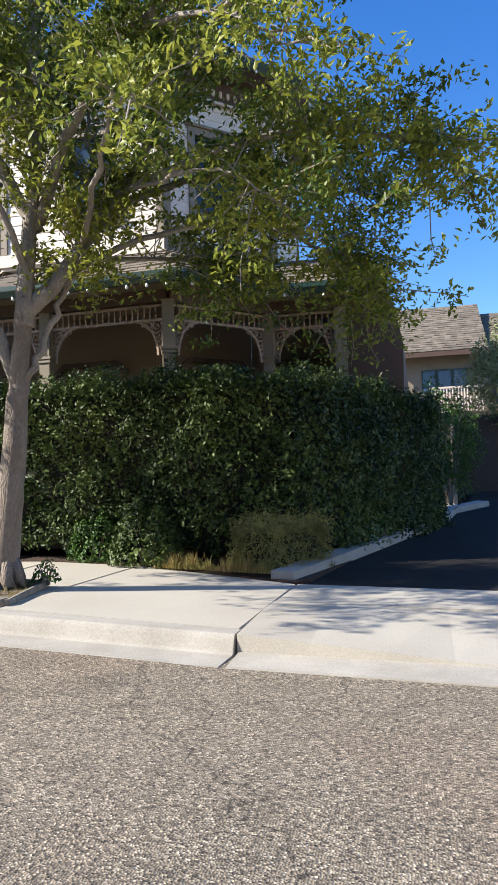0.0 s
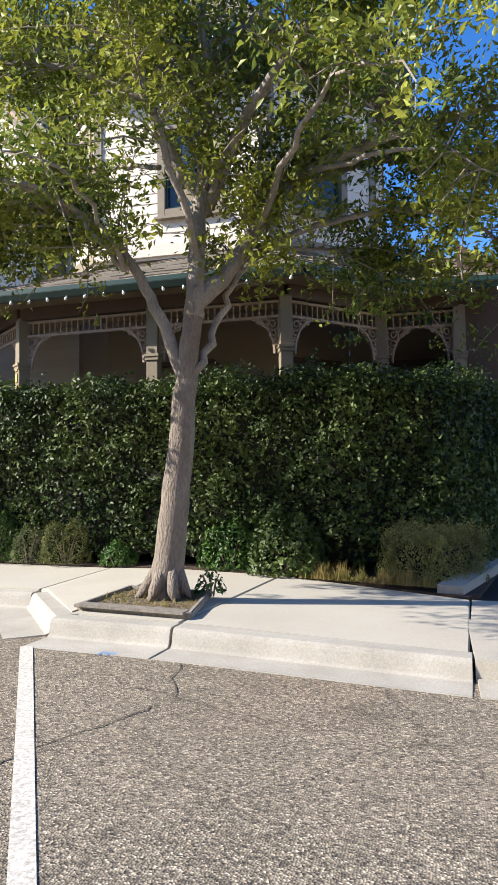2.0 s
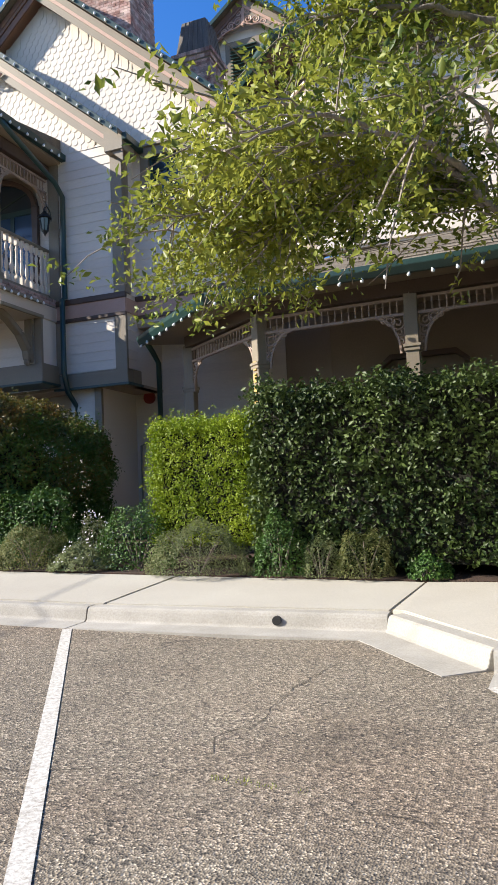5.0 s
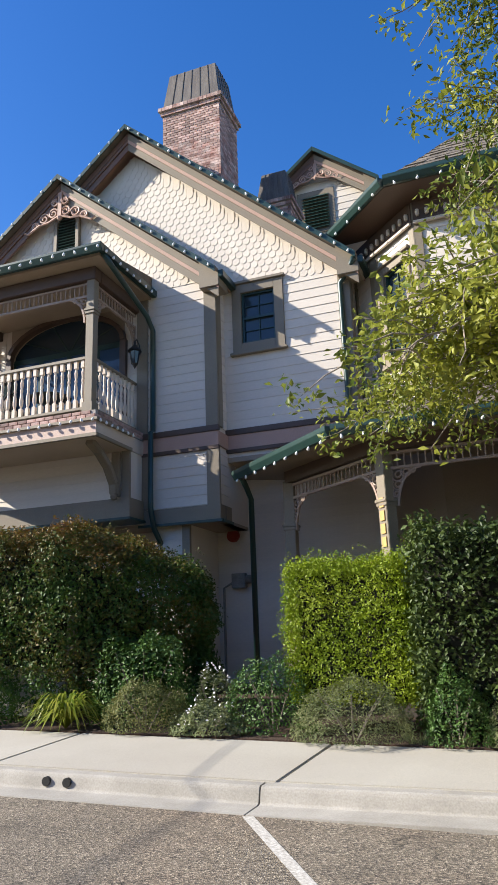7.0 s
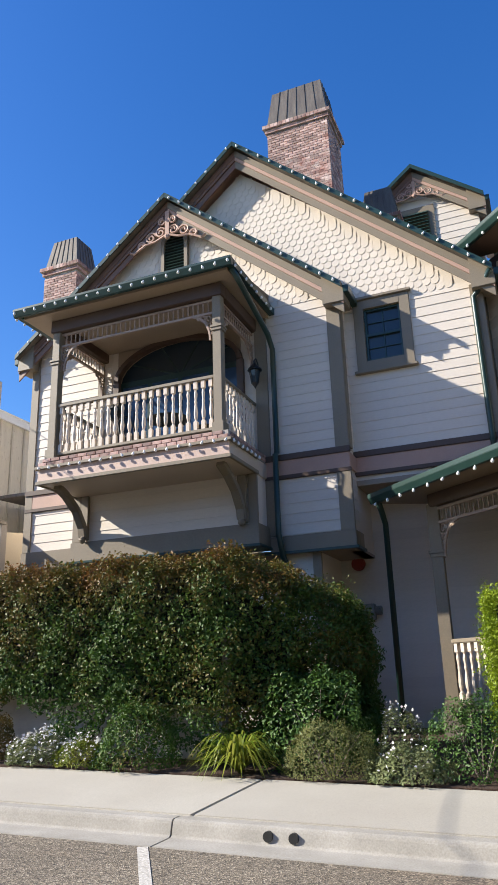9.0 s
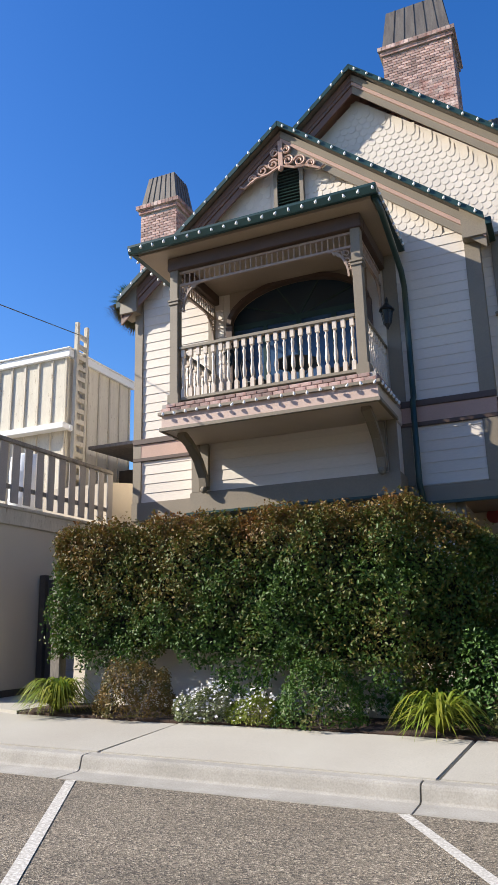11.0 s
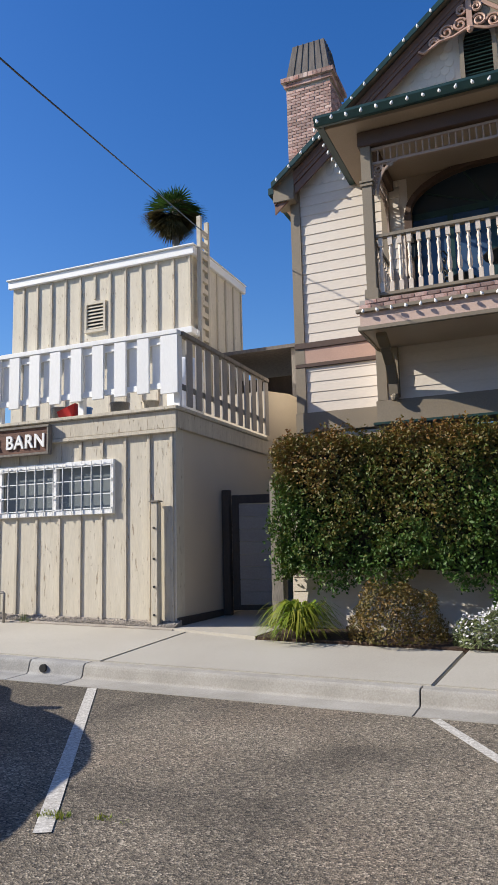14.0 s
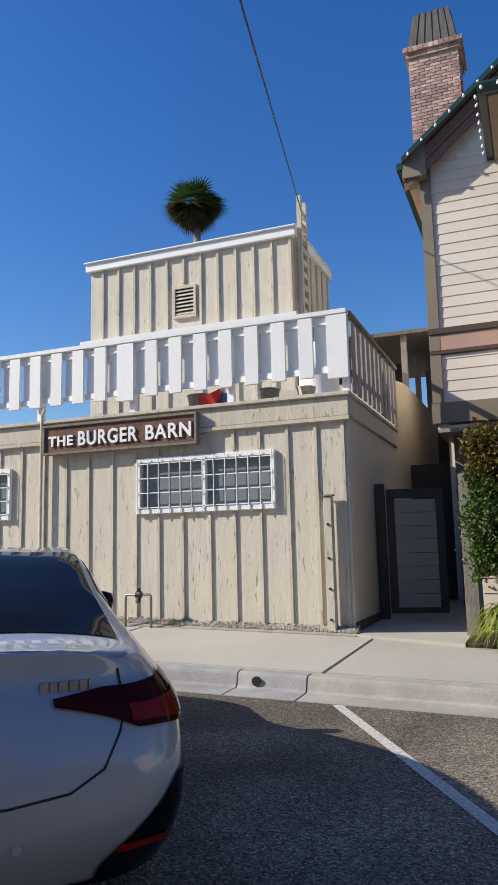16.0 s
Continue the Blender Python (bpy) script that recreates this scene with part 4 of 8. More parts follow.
valance(house, (-17.53, PYF), (-14.14, PYF), 8.56)
valance(house, (-14.05, PYF + 0.09), (-14.05, WY), 8.56)
valance(house, (-17.62, WY), (-17.62, PYF + 0.09), 8.56)
# its beam, soffit and flat roof
part("balcony_beam", Mesh().box(-17.74, -13.93, PYF - 0.12, PYF + 0.12, 8.6, 8.86).box(-17.74, -17.5, PYF + 0.12, WY, 8.6, 8.86).box(-14.17, -13.93, PYF + 0.12, WY, 8.6, 8.86), BROWN, house, bevel=0.01)
part("balcony_soffit", Mesh().box(-18.2, -13.66, 11.2, WY - 0.01, 8.87, 8.93), SOFFIT, house)
part("balcony_ceiling", Mesh().box(-17.5, -14.17, PYF + 0.12, WY, 8.80, 8.86), SOFFIT, house)
rf = Mesh().solid([(-18.22, 11.16, 8.935), (-13.64, 11.16, 8.935), (-13.64, WY, 8.935), (-18.22, WY, 8.935)], [(-18.22, 11.16, 9.02), (-13.64, 11.16, 9.02), (-13.64, WY, 9.4), (-18.22, WY, 9.4)])
part("balcony_roof", rf, ROOF, house)
gut = Mesh()
gprof = [(0, 0), (-0.03, -0.14), (-0.10, -0.14), (-0.15, -0.02), (-0.15, 0.03), (0, 0.03)]
gut.prism([(11.17 + a, 9.02 + b) for a, b in gprof], "x", -18.35, -13.52)
part("gutter", gut, GREEN, house, "dark green metal gutter", bevel=0.008)
part("gutter", Mesh().box(-13.64, -13.52, 11.17, WY, 8.9, 9.05), GREEN, house, bevel=0.008)
part("gutter", Mesh().box(-18.34, -18.22, 11.17, WY, 8.9, 9.05), GREEN, house, bevel=0.008)
for k in range(20):
    STRING.append((-18.28 + k * 0.248, 11.0, 8.93 + 0.01 * math.sin(k * 2.1)))
for k in range(8):
    STRING.append((-13.5, 11.2 + k * 0.26, 8.92))
    STRING.append((-18.38, 11.2 + k * 0.26, 8.92))
for k in range(18):
    STRING.append((-17.75 + k * 0.23, FY - 0.07, 5.70))
for k in range(7):
    STRING.append((-13.74, FY + 0.05 + k * 0.2, 5.70))
# arched doors at the back
ax0, ax1 = -19.5 + ARCH[0], -19.5 + ARCH[1]
axm, half = (ax0 + ax1) / 2, (ax1 - ax0) / 2
n = 14
arc = [(axm + half * math.cos(math.pi * k / n), 8.05 + 0.76 * math.sin(math.pi * k / n)) for k in range(n + 1)]
sp = Mesh()
sp.prism([(ax1, 8.84)] + arc + [(ax0, 8.84)], "y", WY - 0.02, WY + 0.2)
door = root_part("arched_door", house)
part("spandrel", sp, SOFFIT, door)
am = Mesh()
for (xa, za), (xb, zb) in zip(arc, arc[1:]):
    am.beam((xa, WY - 0.05, za), (xb, WY - 0.05, zb), 0.1, 0.14, (0, 1, 0))
am.box(ax0 - 0.07, ax0 + 0.07, WY - 0.1, WY, FLOOR, 8.05).box(ax1 - 0.07, ax1 + 0.07, WY - 0.1, WY, FLOOR, 8.05)
part("arch_trim", am, BROWN, door)
df = Mesh()
df.box(ax0, ax1, WY + 0.1, WY + 0.16, 7.98, 8.1)
for k in range(5):
    x = ax0 + (ax1 - ax0) * k / 4
    df.box(x - 0.05, x + 0.05, WY + 0.1, WY + 0.16, FLOOR, 7.98)
for k in range(1, 5):
    a = math.pi * k / 5
    df.beam((axm, WY + 0.13, 8.05), (axm + half * math.cos(a), WY + 0.13, 8.05 + 0.76 * math.sin(a)), 0.03, 0.035, (0, 1, 0))
df.box(ax0, ax1, WY + 0.1, WY + 0.16, FLOOR, FLOOR + 0.22)
part("door_frame", df, GREEN, door, "dark green glazed door frames")
for k in range(4):
    x0, x1 = ax0 + (ax1 - ax0) * k / 4 + 0.05, ax0 + (ax1 - ax0) * (k + 1) / 4 - 0.05
    part("pane", Mesh().box(x0, x1, WY + 0.12, WY + 0.13, FLOOR + 0.22, 7.98), BLUEGLASS, door)
part("pane", Mesh().prism(arc[::-1], "y", WY + 0.121, WY + 0.131), GLASS, door)
part("room_backing", Mesh().box(ax0 - 0.3, ax1 + 0.3, WY + 0.6, WY + 0.65, FLOOR, 9.2), GREYWOOD, door)

# louvred vent in the wing's gable
def arched_vent(x, y, z0, z1, w, parent):
    v = root_part("gable_vent", parent)
    h = w / 2
    zc = z1 - h
    arc_ = [(x + h * math.cos(math.pi * k / 10), zc + h * math.sin(math.pi * k / 10)) for k in range(11)]
    part("vent_back", Mesh().prism([(x + h, z0)] + arc_ + [(x - h, z0)], "y", y - 0.035, y - 0.02), BLACK, v)
    t = Mesh()
    t.box(x - h - 0.08, x - h, y - 0.1, y, z0, zc).box(x + h, x + h + 0.08, y - 0.1, y, z0, zc).box(x - h - 0.1, x + h + 0.1, y - 0.12, y, z0 - 0.08, z0)
    for (xa, za), (xb, zb) in zip(arc_, arc_[1:]):
        t.beam((xa + 0.04 * (xa - x) / h, y - 0.05, za + 0.04 * (za - zc) / h), (xb + 0.04 * (xb - x) / h, y - 0.05, zb + 0.04 * (zb - zc) / h), 0.1, 0.08, (0, 1, 0))
    part("vent_trim", t, TAUPE, v)
    z = z0 + 0.04
    while z < z1 - 0.06:
        hw = h if z < zc else math.sqrt(max(0.0, h * h - (z - zc) ** 2))
        if hw > 0.06:
            part("slat", Mesh().beam((x - hw, y - 0.055, z), (x + hw, y - 0.055, z), 0.075, 0.012, (0, -0.75, 0.66)), GREEN, v)
        z += 0.075


arched_vent(-15.80, WY - 0.03, 10.4, 11.46, 0.5, house)


def gable_ornament(x, y, z, s, parent):
    """Pierced sawn scrolls hung below a gable's peak."""
    m = Mesh()
    m.box(x - 0.05 * s, x + 0.05 * s, y - 0.02, y + 0.02, z - 0.62 * s, z)
    m.lathe([(0.0, 0), (0.05 * s, 0.04 * s), (0.07 * s, 0.09 * s), (0.03 * s, 0.14 * s)], (x, y, z - 0.74 * s), 8)
    for sd in (-1, 1):
        u = (sd, 0, 0)
        for dx, dz, r, t, st in ((0.17, -0.52, 0.13, 1.5, 2.6), (0.42, -0.60, 0.14, 1.6, 2.9), (0.66, -0.74, 0.10, 1.5, 2.9), (0.13, -0.25, 0.10, 1.4, 2.0)):
            scroll(m, (x + sd * dx * s, y, z + dz * s), r * s, t, 0.03 * s, -1, u, (0, 0, 1), st, 0.026 * s)
        pts = [(x + sd * 0.05 * s, y, z - 0.62 * s), (x + sd * 0.3 * s, y, z - 0.72 * s), (x + sd * 0.55 * s, y, z - 0.74 * s), (x + sd * 0.85 * s, y, z - 0.9 * s), (x + sd * 0.95 * s, y, z - 0.84 * s)]
        m.tube(pts, 0.028 * s, 5)
    part("gable_ornament", m, PINK, parent, "pierced scrollwork gable ornament")


gable_ornament(-15.9, 13.04, 11.95, 1.0, house)

# downspouts
def downspout(pts, r=0.045):
    part("downspout", Mesh().tube(pts, r * 1.25, 8), GREEN, house, "dark green downspout", smooth=True)


downspout([(-13.6, 11.25, 8.92), (-13.55, 11.5, 8.75), (-13.55, 12.9, 8.3), (-13.57, 13.2, 8.1), (-13.57, 13.2, 5.9), (-13.57, 13.1, 5.85), (-13.57, 13.1, 4.3), (-13.52, 13.15, 3.9), (-13.5, 13.45, 3.6), (-13.5, 13.45, 0.9)])
downspout([(-9.25, 13.4, 8.95), (-9.4, 13.6, 8.8), (-9.62, 13.7, 8.6), (-9.62, 13.7, 5.9), (-9.62, 13.72, 5.2)])
downspout([(-11.7, 13.25, 4.75), (-11.7, 13.5, 4.6), (-11.7, 13.75, 4.4), (-11.7, 13.78, 0.9)])

# ---- ground floor walls, mostly in the shade of the overhang ----
lower = wallblock("wall", (-13.62, 13.42), (-12.9, 13.42), 0.7, 3.97, 0.3)
siding(lower, (-13.62, 13.42), (-12.9, 13.42), 0.9, 3.95)
part("corner_board", Mesh().box(-13.02, -12.86, 13.37, 13.45, 0.9, 3.95), TAUPE, house)
lower2 = wallblock("wall", (-12.9, 14.9), (-9.3, 14.9), 0.7, 5.3, 0.3)
siding(lower2, (-12.9, 14.9), (-9.3, 14.9), 0.9, 5.2)
wallblock("wall", (-12.9, 13.42), (-12.9, 14.9), 0.7, 4.0, 0.2)
wallblock("wall", (-19.4, 14.0), (-13.6, 14.0), 0.7, 4.0, 0.3)
bell = Mesh().tube([(-12.53, 14.89, 3.88), (-12.53, 14.8, 3.88)], 0.14, 16)
part("alarm_bell", bell, REDPAINT, house, "round red alarm bell", bevel=0.015)
ebox = Mesh().box(-12.55, -12.25, 14.72, 14.87, 2.78, 3.08).tube([(-12.25, 14.8, 2.95), (-12.12, 14.8, 2.95)], 0.09, 10)
part("meter_box", ebox, GALV, house, "grey electric meter box", bevel=0.01)
part("conduit", Mesh().tube([(-12.75, 14.8, 0.9), (-12.75, 14.8, 2.8), (-12.55, 14.8, 2.9)], 0.03, 6), GALV, house)

# ---- wrap-round porch ----
PP = [(-10.75, 13.25), (-8.7, 11.6), (-6.2, 11.5), (-3.95, 11.42), (-2.55, 12.9), (-1.25, 12.9)]
PFLOOR = 1.15
for i, (x, y) in enumerate(PP):
    post(house, x, y, PFLOOR, 4.55, 0.2, turn=(-40 if i == 1 else 22 if i == 3 else 0), cap=3.7)
for p, q in zip(PP, PP[1:]):
    p_, q_ = Vector(p), Vector(q)
    d = (q_ - p_).normalized() * 0.1
    valance(house, p_ + d, q_ - d, 4.47, 0.24, bsize=0.46)
    part("porch_beam", Mesh().beam((*p, 4.64), (*q, 4.64), 0.22, 0.26), BROWN, house, bevel=0.01)
railing(house, (-10.65, 13.2), (-8.8, 11.7), PFLOOR)
pf = [(-11.0, 13.6), (-8.75, 11.4), (-3.9, 11.2), (-2.4, 12.7), (-1.0, 12.7), (-1.0, 16), (-11.0, 16)]
part("porch_floor", Mesh().solid([(x, y, 0.5) for x, y in pf], [(x, y, PFLOOR) for x, y in pf]), DARKWOOD, house)
# eave ring and roof
EV = [(-11.78, 13.25), (-9.35, 11.02), (-3.55, 10.85), (-2.05, 12.35), (-0.45, 12.4)]
TP = [(-10.6, 14.3), (-8.55, 13.15), (-4.5, 13.05), (-3.2, 14.5), (-1.5, 14.6)]
EZ, TZ = 4.80, 5.98
soff = Mesh()
for i in range(len(EV) - 1):
    a, b, c, d = EV[i], EV[i + 1], TP[i + 1], TP[i]
    soff.add([(*a, EZ - 0.10), (*b, EZ - 0.10), (*c, EZ - 0.02), (*d, EZ - 0.02), (*a, EZ - 0.05), (*b, EZ - 0.05), (*c, EZ + 0.04), (*d, EZ + 0.04)], [(3, 2, 1, 0), (4, 5, 6, 7), (0, 1, 5, 4), (1, 2, 6, 5), (2, 3, 7, 6), (3, 0, 4, 7)])
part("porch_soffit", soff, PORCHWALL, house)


def shingle_roof(name, lo, hi, zl, zh, parent, courses=9, w=0.28, seed=3, closed=False):
    """Roof faces between two rings of corners, laid in courses of single shingles of uneven length and thickness."""
    rnd = random.Random(seed)
    m = Mesh()
    for i in range(len(lo) - 1):
        a, b = Vector((*lo[i], zl)), Vector((*lo[i + 1], zl))
        zs = zh if hasattr(zh, "__len__") else [zh] * len(hi)
        d, c = Vector((*hi[i], zs[i])), Vector((*hi[i + 1], zs[i + 1]))
        up = ((d + c) / 2 - (a + b) / 2)
        nrm = (b - a).cross(up).normalized()
        if nrm.z < 0:
            nrm = -nrm
        m.add([a - nrm * 0.05, b - nrm * 0.05, c - nrm * 0.05, d - nrm * 0.05, a, b, c, d], [(3, 2, 1, 0), (4, 5, 6, 7), (0, 1, 5, 4), (1, 2, 6, 5), (2, 3, 7, 6), (3, 0, 4, 7)])
        for k in range(courses):
            f0, f1 = k / courses, min(1.0, (k + 1.25) / courses)
            p0, p1 = a.lerp(d, f0), b.lerp(c, f0)
            q0, q1 = a.lerp(d, f1), b.lerp(c, f1)
            L = (p1 - p0).length
            s = rnd.uniform(0, w)
            cuts = [0.0]
            while s < L - 0.04:
                if s > 0.04:
                    cuts.append(s)
                s += w * rnd.uniform(0.7, 1.3)
            cuts.append(L)
            for u, v in zip(cuts, cuts[1:]):
                t = rnd.uniform(0.018, 0.045)
                o = -up.normalized() * rnd.uniform(0, 0.03)
                A, B = p0.lerp(p1, (u + 0.004) / L) + o, p0.lerp(p1, (v - 0.004) / L) + o
                C, D = q0.lerp(q1, v / L), q0.lerp(q1, u / L)
                m.add([A + nrm * 0.002, B + nrm * 0.002, C + nrm * 0.002, D + nrm * 0.002, A + nrm * t, B + nrm * t, C + nrm * 0.008, D + nrm * 0.008], [(4, 5, 6, 7), (0, 1, 5, 4), (1, 2, 6, 5), (3, 0, 4, 7)])
    ob = part(name, m, ROOF, parent)
    return ob


shingle_roof("porch_roof", EV, TP, EZ + 0.02, [5.25, 5.8, TZ, TZ, TZ], house, 9)
pg = Mesh()
for p, q in zip(EV, EV[1:]):
    p_, q_ = Vector((*p, EZ)), Vector((*q, EZ))
    out = Vector(((q_ - p_).y, -(q_ - p_).x, 0)).normalized()
    prof_ = [(0, 0.06), (0.0, -0.12), (0.07, -0.12), (0.13, -0.02), (0.13, 0.06)]
    pg.solid([p_ + out * a + Vector((0, 0, b)) for a, b in prof_], [q_ + out * a + Vector((0, 0, b)) for a, b in prof_])
    L = (q_ - p_).length
    for k in range(int(L / 0.33)):
        s = p_ + (q_ - p_) * ((k + 0.5) / int(L / 0.33)) + out * 0.1
        STRING.append((s.x, s.y, EZ - 0.16))
part("gutter", pg, GREEN, house, "dark green porch gutter", bevel=0.006)
# porch back wall with hooded windows
back = [(-9.3, 14.9), (-8.0, 13.6), (-4.6, 13.5), (-3.3, 14.8), (-1.2, 14.9)]
for i, (p, q) in enumerate(zip(back, back[1:])):
    L = (Vector(q) - Vector(p)).length
    hole = [(L / 2 - 0.5, L / 2 + 0.5, 1.9, 3.55)] if i in (1, 2, 3) else []
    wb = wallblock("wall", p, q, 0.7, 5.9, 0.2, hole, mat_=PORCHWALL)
    tdeg = math.degrees(math.atan2(q[1] - p[1], q[0] - p[0]))
    for h in hole:
        sash_window(p, tdeg, h[0], h[1], h[2], h[3], frame=TAUPE, rows=1, cols=1, trim=0.14)
        M4 = pose(p[0], p[1], 0, 0, 0, tdeg)
        u0, u1 = h[0] - 0.3, h[1] + 0.3
        hd = Mesh().prism([(u0, 3.72), (u0 + 0.25, 3.9), (u1 - 0.25, 3.9), (u1, 3.72), (u1, 3.8), (u1 - 0.22, 3.99), (u0 + 0.22, 3.99), (u0, 3.8)], "y", -0.16, 0.0)
        hd.v = [tuple(M4 @ Vector(v)) for v in hd.v]
        part("window_hood", hd, BROWN, house)

part("side_wall", Mesh().prism([(-1.24, 0.6), (-0.25, 0.6), (-0.18, 3.9), (-0.5, 5.25), (-1.24, 5.7)], "y", 13.1, 20), BROWN, house)

# ---- upper storey over the porch ----
UP = [(-9.5, 14.6), (-8.95, 14.0), (-8.0, 13.05), (-4.55, 13.05), (-2.75, 14.9), (-2.75, 18)]
for i, (p, q) in enumerate(zip(UP, UP[1:])):
    L = (Vector(q) - Vector(p)).length
    tdeg = math.degrees(math.atan2(q[1] - p[1], q[0] - p[0]))
    holes_ = []
    if i == 1:
        holes_ = [(0.32, 1.0, 6.85, 8.6)]
    if i == 2:
        holes_ = [(1.45, 2.45, 6.85, 8.4)]
    if i == 3:
        holes_ = [(0.7, 1.7, 6.85, 8.4)]
    wb = wallblock("wall", p, q, 5.9, 9.6, 0.2, holes_)
    siding(wb, p, q, 6.2, 9.6, holes=[(h[0] - .1, h[1] + .1, h[2] - .1, h[3] + .1) for h in holes_])
    part("wall_band", Mesh().box(-0.02, L + 0.02, -0.05, 0.0, 5.95, 6.2, pose(p[0], p[1], 0, 0, 0, tdeg)), SIDING if i == 2 else TAUPE, house, bevel=0.006)
    for u0_, u1_ in ((-0.03, 0.14), (L - 0.14, L + 0.03)):
        part("corner_board", Mesh().box(u0_, u1_, -0.045, 0.02, 6.2, 9.6, pose(p[0], p[1], 0, 0, 0, tdeg)), TAUPE, house, bevel=0.006)
    for h in holes_:
        sash_window(p, tdeg, *h, rows=1, cols=2, trim=0.15)
UE = [(-10.0, 14.1), (-8.4, 12.35), (-4.3, 12.35), (-2.05, 14.6), (-2.05, 18.5)]
UT = [(-7.4, 16.2), (-6.7, 15.9), (-6.0, 15.9), (-5.6, 16.4), (-5.6, 18.5)]
shingle_roof("turret_roof", UE, UT, 9.75, 13.0, house, 14, seed=5)
us = Mesh()
ug = Mesh()
for i in range(len(UE) - 1):
    a, b = UE[i], UE[i + 1]
    c, d = UP[min(i + 2, 5)], UP[i + 1]
    us.add([(*a, 9.62), (*b, 9.62), (*c, 9.6), (*d, 9.6), (*a, 9.68), (*b, 9.68), (*c, 9.68), (*d, 9.68)], [(3, 2, 1, 0), (4, 5, 6, 7), (0, 1, 5, 4), (1, 2, 6, 5), (2, 3, 7, 6), (3, 0, 4, 7)])
    p_, q_ = Vector((*a, 9.75)), Vector((*b, 9.75))
    out = Vector(((q_ - p_).y, -(q_ - p_).x, 0)).normalized()
    ug.solid([p_ + out * s + Vector((0, 0, t)) for s, t in prof_], [q_ + out * s + Vector((0, 0, t)) for s, t in prof_])
    L = (q_ - p_).length
    for k in range(int(L / 0.4)):
        s = p_ + (q_ - p_) * ((k + 0.5) / int(L / 0.4)) + out * 0.1
        STRING.append((s.x, s.y, 9.6))
part("turret_soffit", us, BROWN, house)
# frieze with a row of rounded dentils under the turret's eave
DENTIL = Mesh().lathe([(0.028, 0.0), (0.04, 0.03), (0.04, 0.1), (0.03, 0.13)], (0, 0, 0), 8).data("dentil", CREAM, smooth=True)
for p, q in zip(UP[:4], UP[1:5]):
    d_ = Vector(q) - Vector(p)
    tdeg = math.degrees(math.atan2(d_.y, d_.x))
    M4 = pose(p[0], p[1], 0, 0, 0, tdeg)
    fz = part("frieze", Mesh().box(0.0, d_.length, -0.07, -0.046, 9.14, 9.6, M4), BROWN, house, bevel=0.004)
    part("frieze_moulding", Mesh().box(0.0, d_.length, -0.12, -0.071, 9.12, 9.18, M4), CREAM, house, bevel=0.006)
    k = max(2, int(d_.length / 0.17))
    for i in range(k):
        piece("dentil", DENTIL, fz, M4 @ Matrix.Translation((d_.length * (i + 0.5) / k, -0.10, 9.27)))
part("gutter", ug, GREEN, house, bevel=0.006)


# dormer with its vent, far up the roof
dy = 18.0
dm = Mesh().prism([(-12.6, 12.0), (-9.4, 12.0), (-9.4, 13.34), (-11.0, 14.59), (-12.6, 13.34)], "y", dy, dy + 2)
dor = part("dormer", dm, SIDING, house)
siding(dor, (-12.6, dy), (-9.4, dy), 12.2, 14.44, span=lambda z: (0.0, 3.2) if z < 13.34 else ((z - 13.34) / 0.78, 3.2 - (z - 13.34) / 0.78), holes=[(1.0, 2.1, 12.0, 13.9)])
part("dormer_vent", Mesh().box(-11.55, -10.5, dy - 0.05, dy, 12.44, 13.74), TAUPE, house)
for k in range(11):
    part("slat", Mesh().beam((-11.4, dy - 0.08, 12.59 + k * 0.095), (-10.65, dy - 0.08, 12.59 + k * 0.095), 0.1, 0.014, (0, -0.75, 0.66)), GREEN, house)
rakes(-10.95, 14.84, dy - 0.2, dy + 3, -13.0, -9.2, 0.8, bulbs=False)
gable_ornament(-10.95, dy - 0.19, 14.59, 0.85, house)


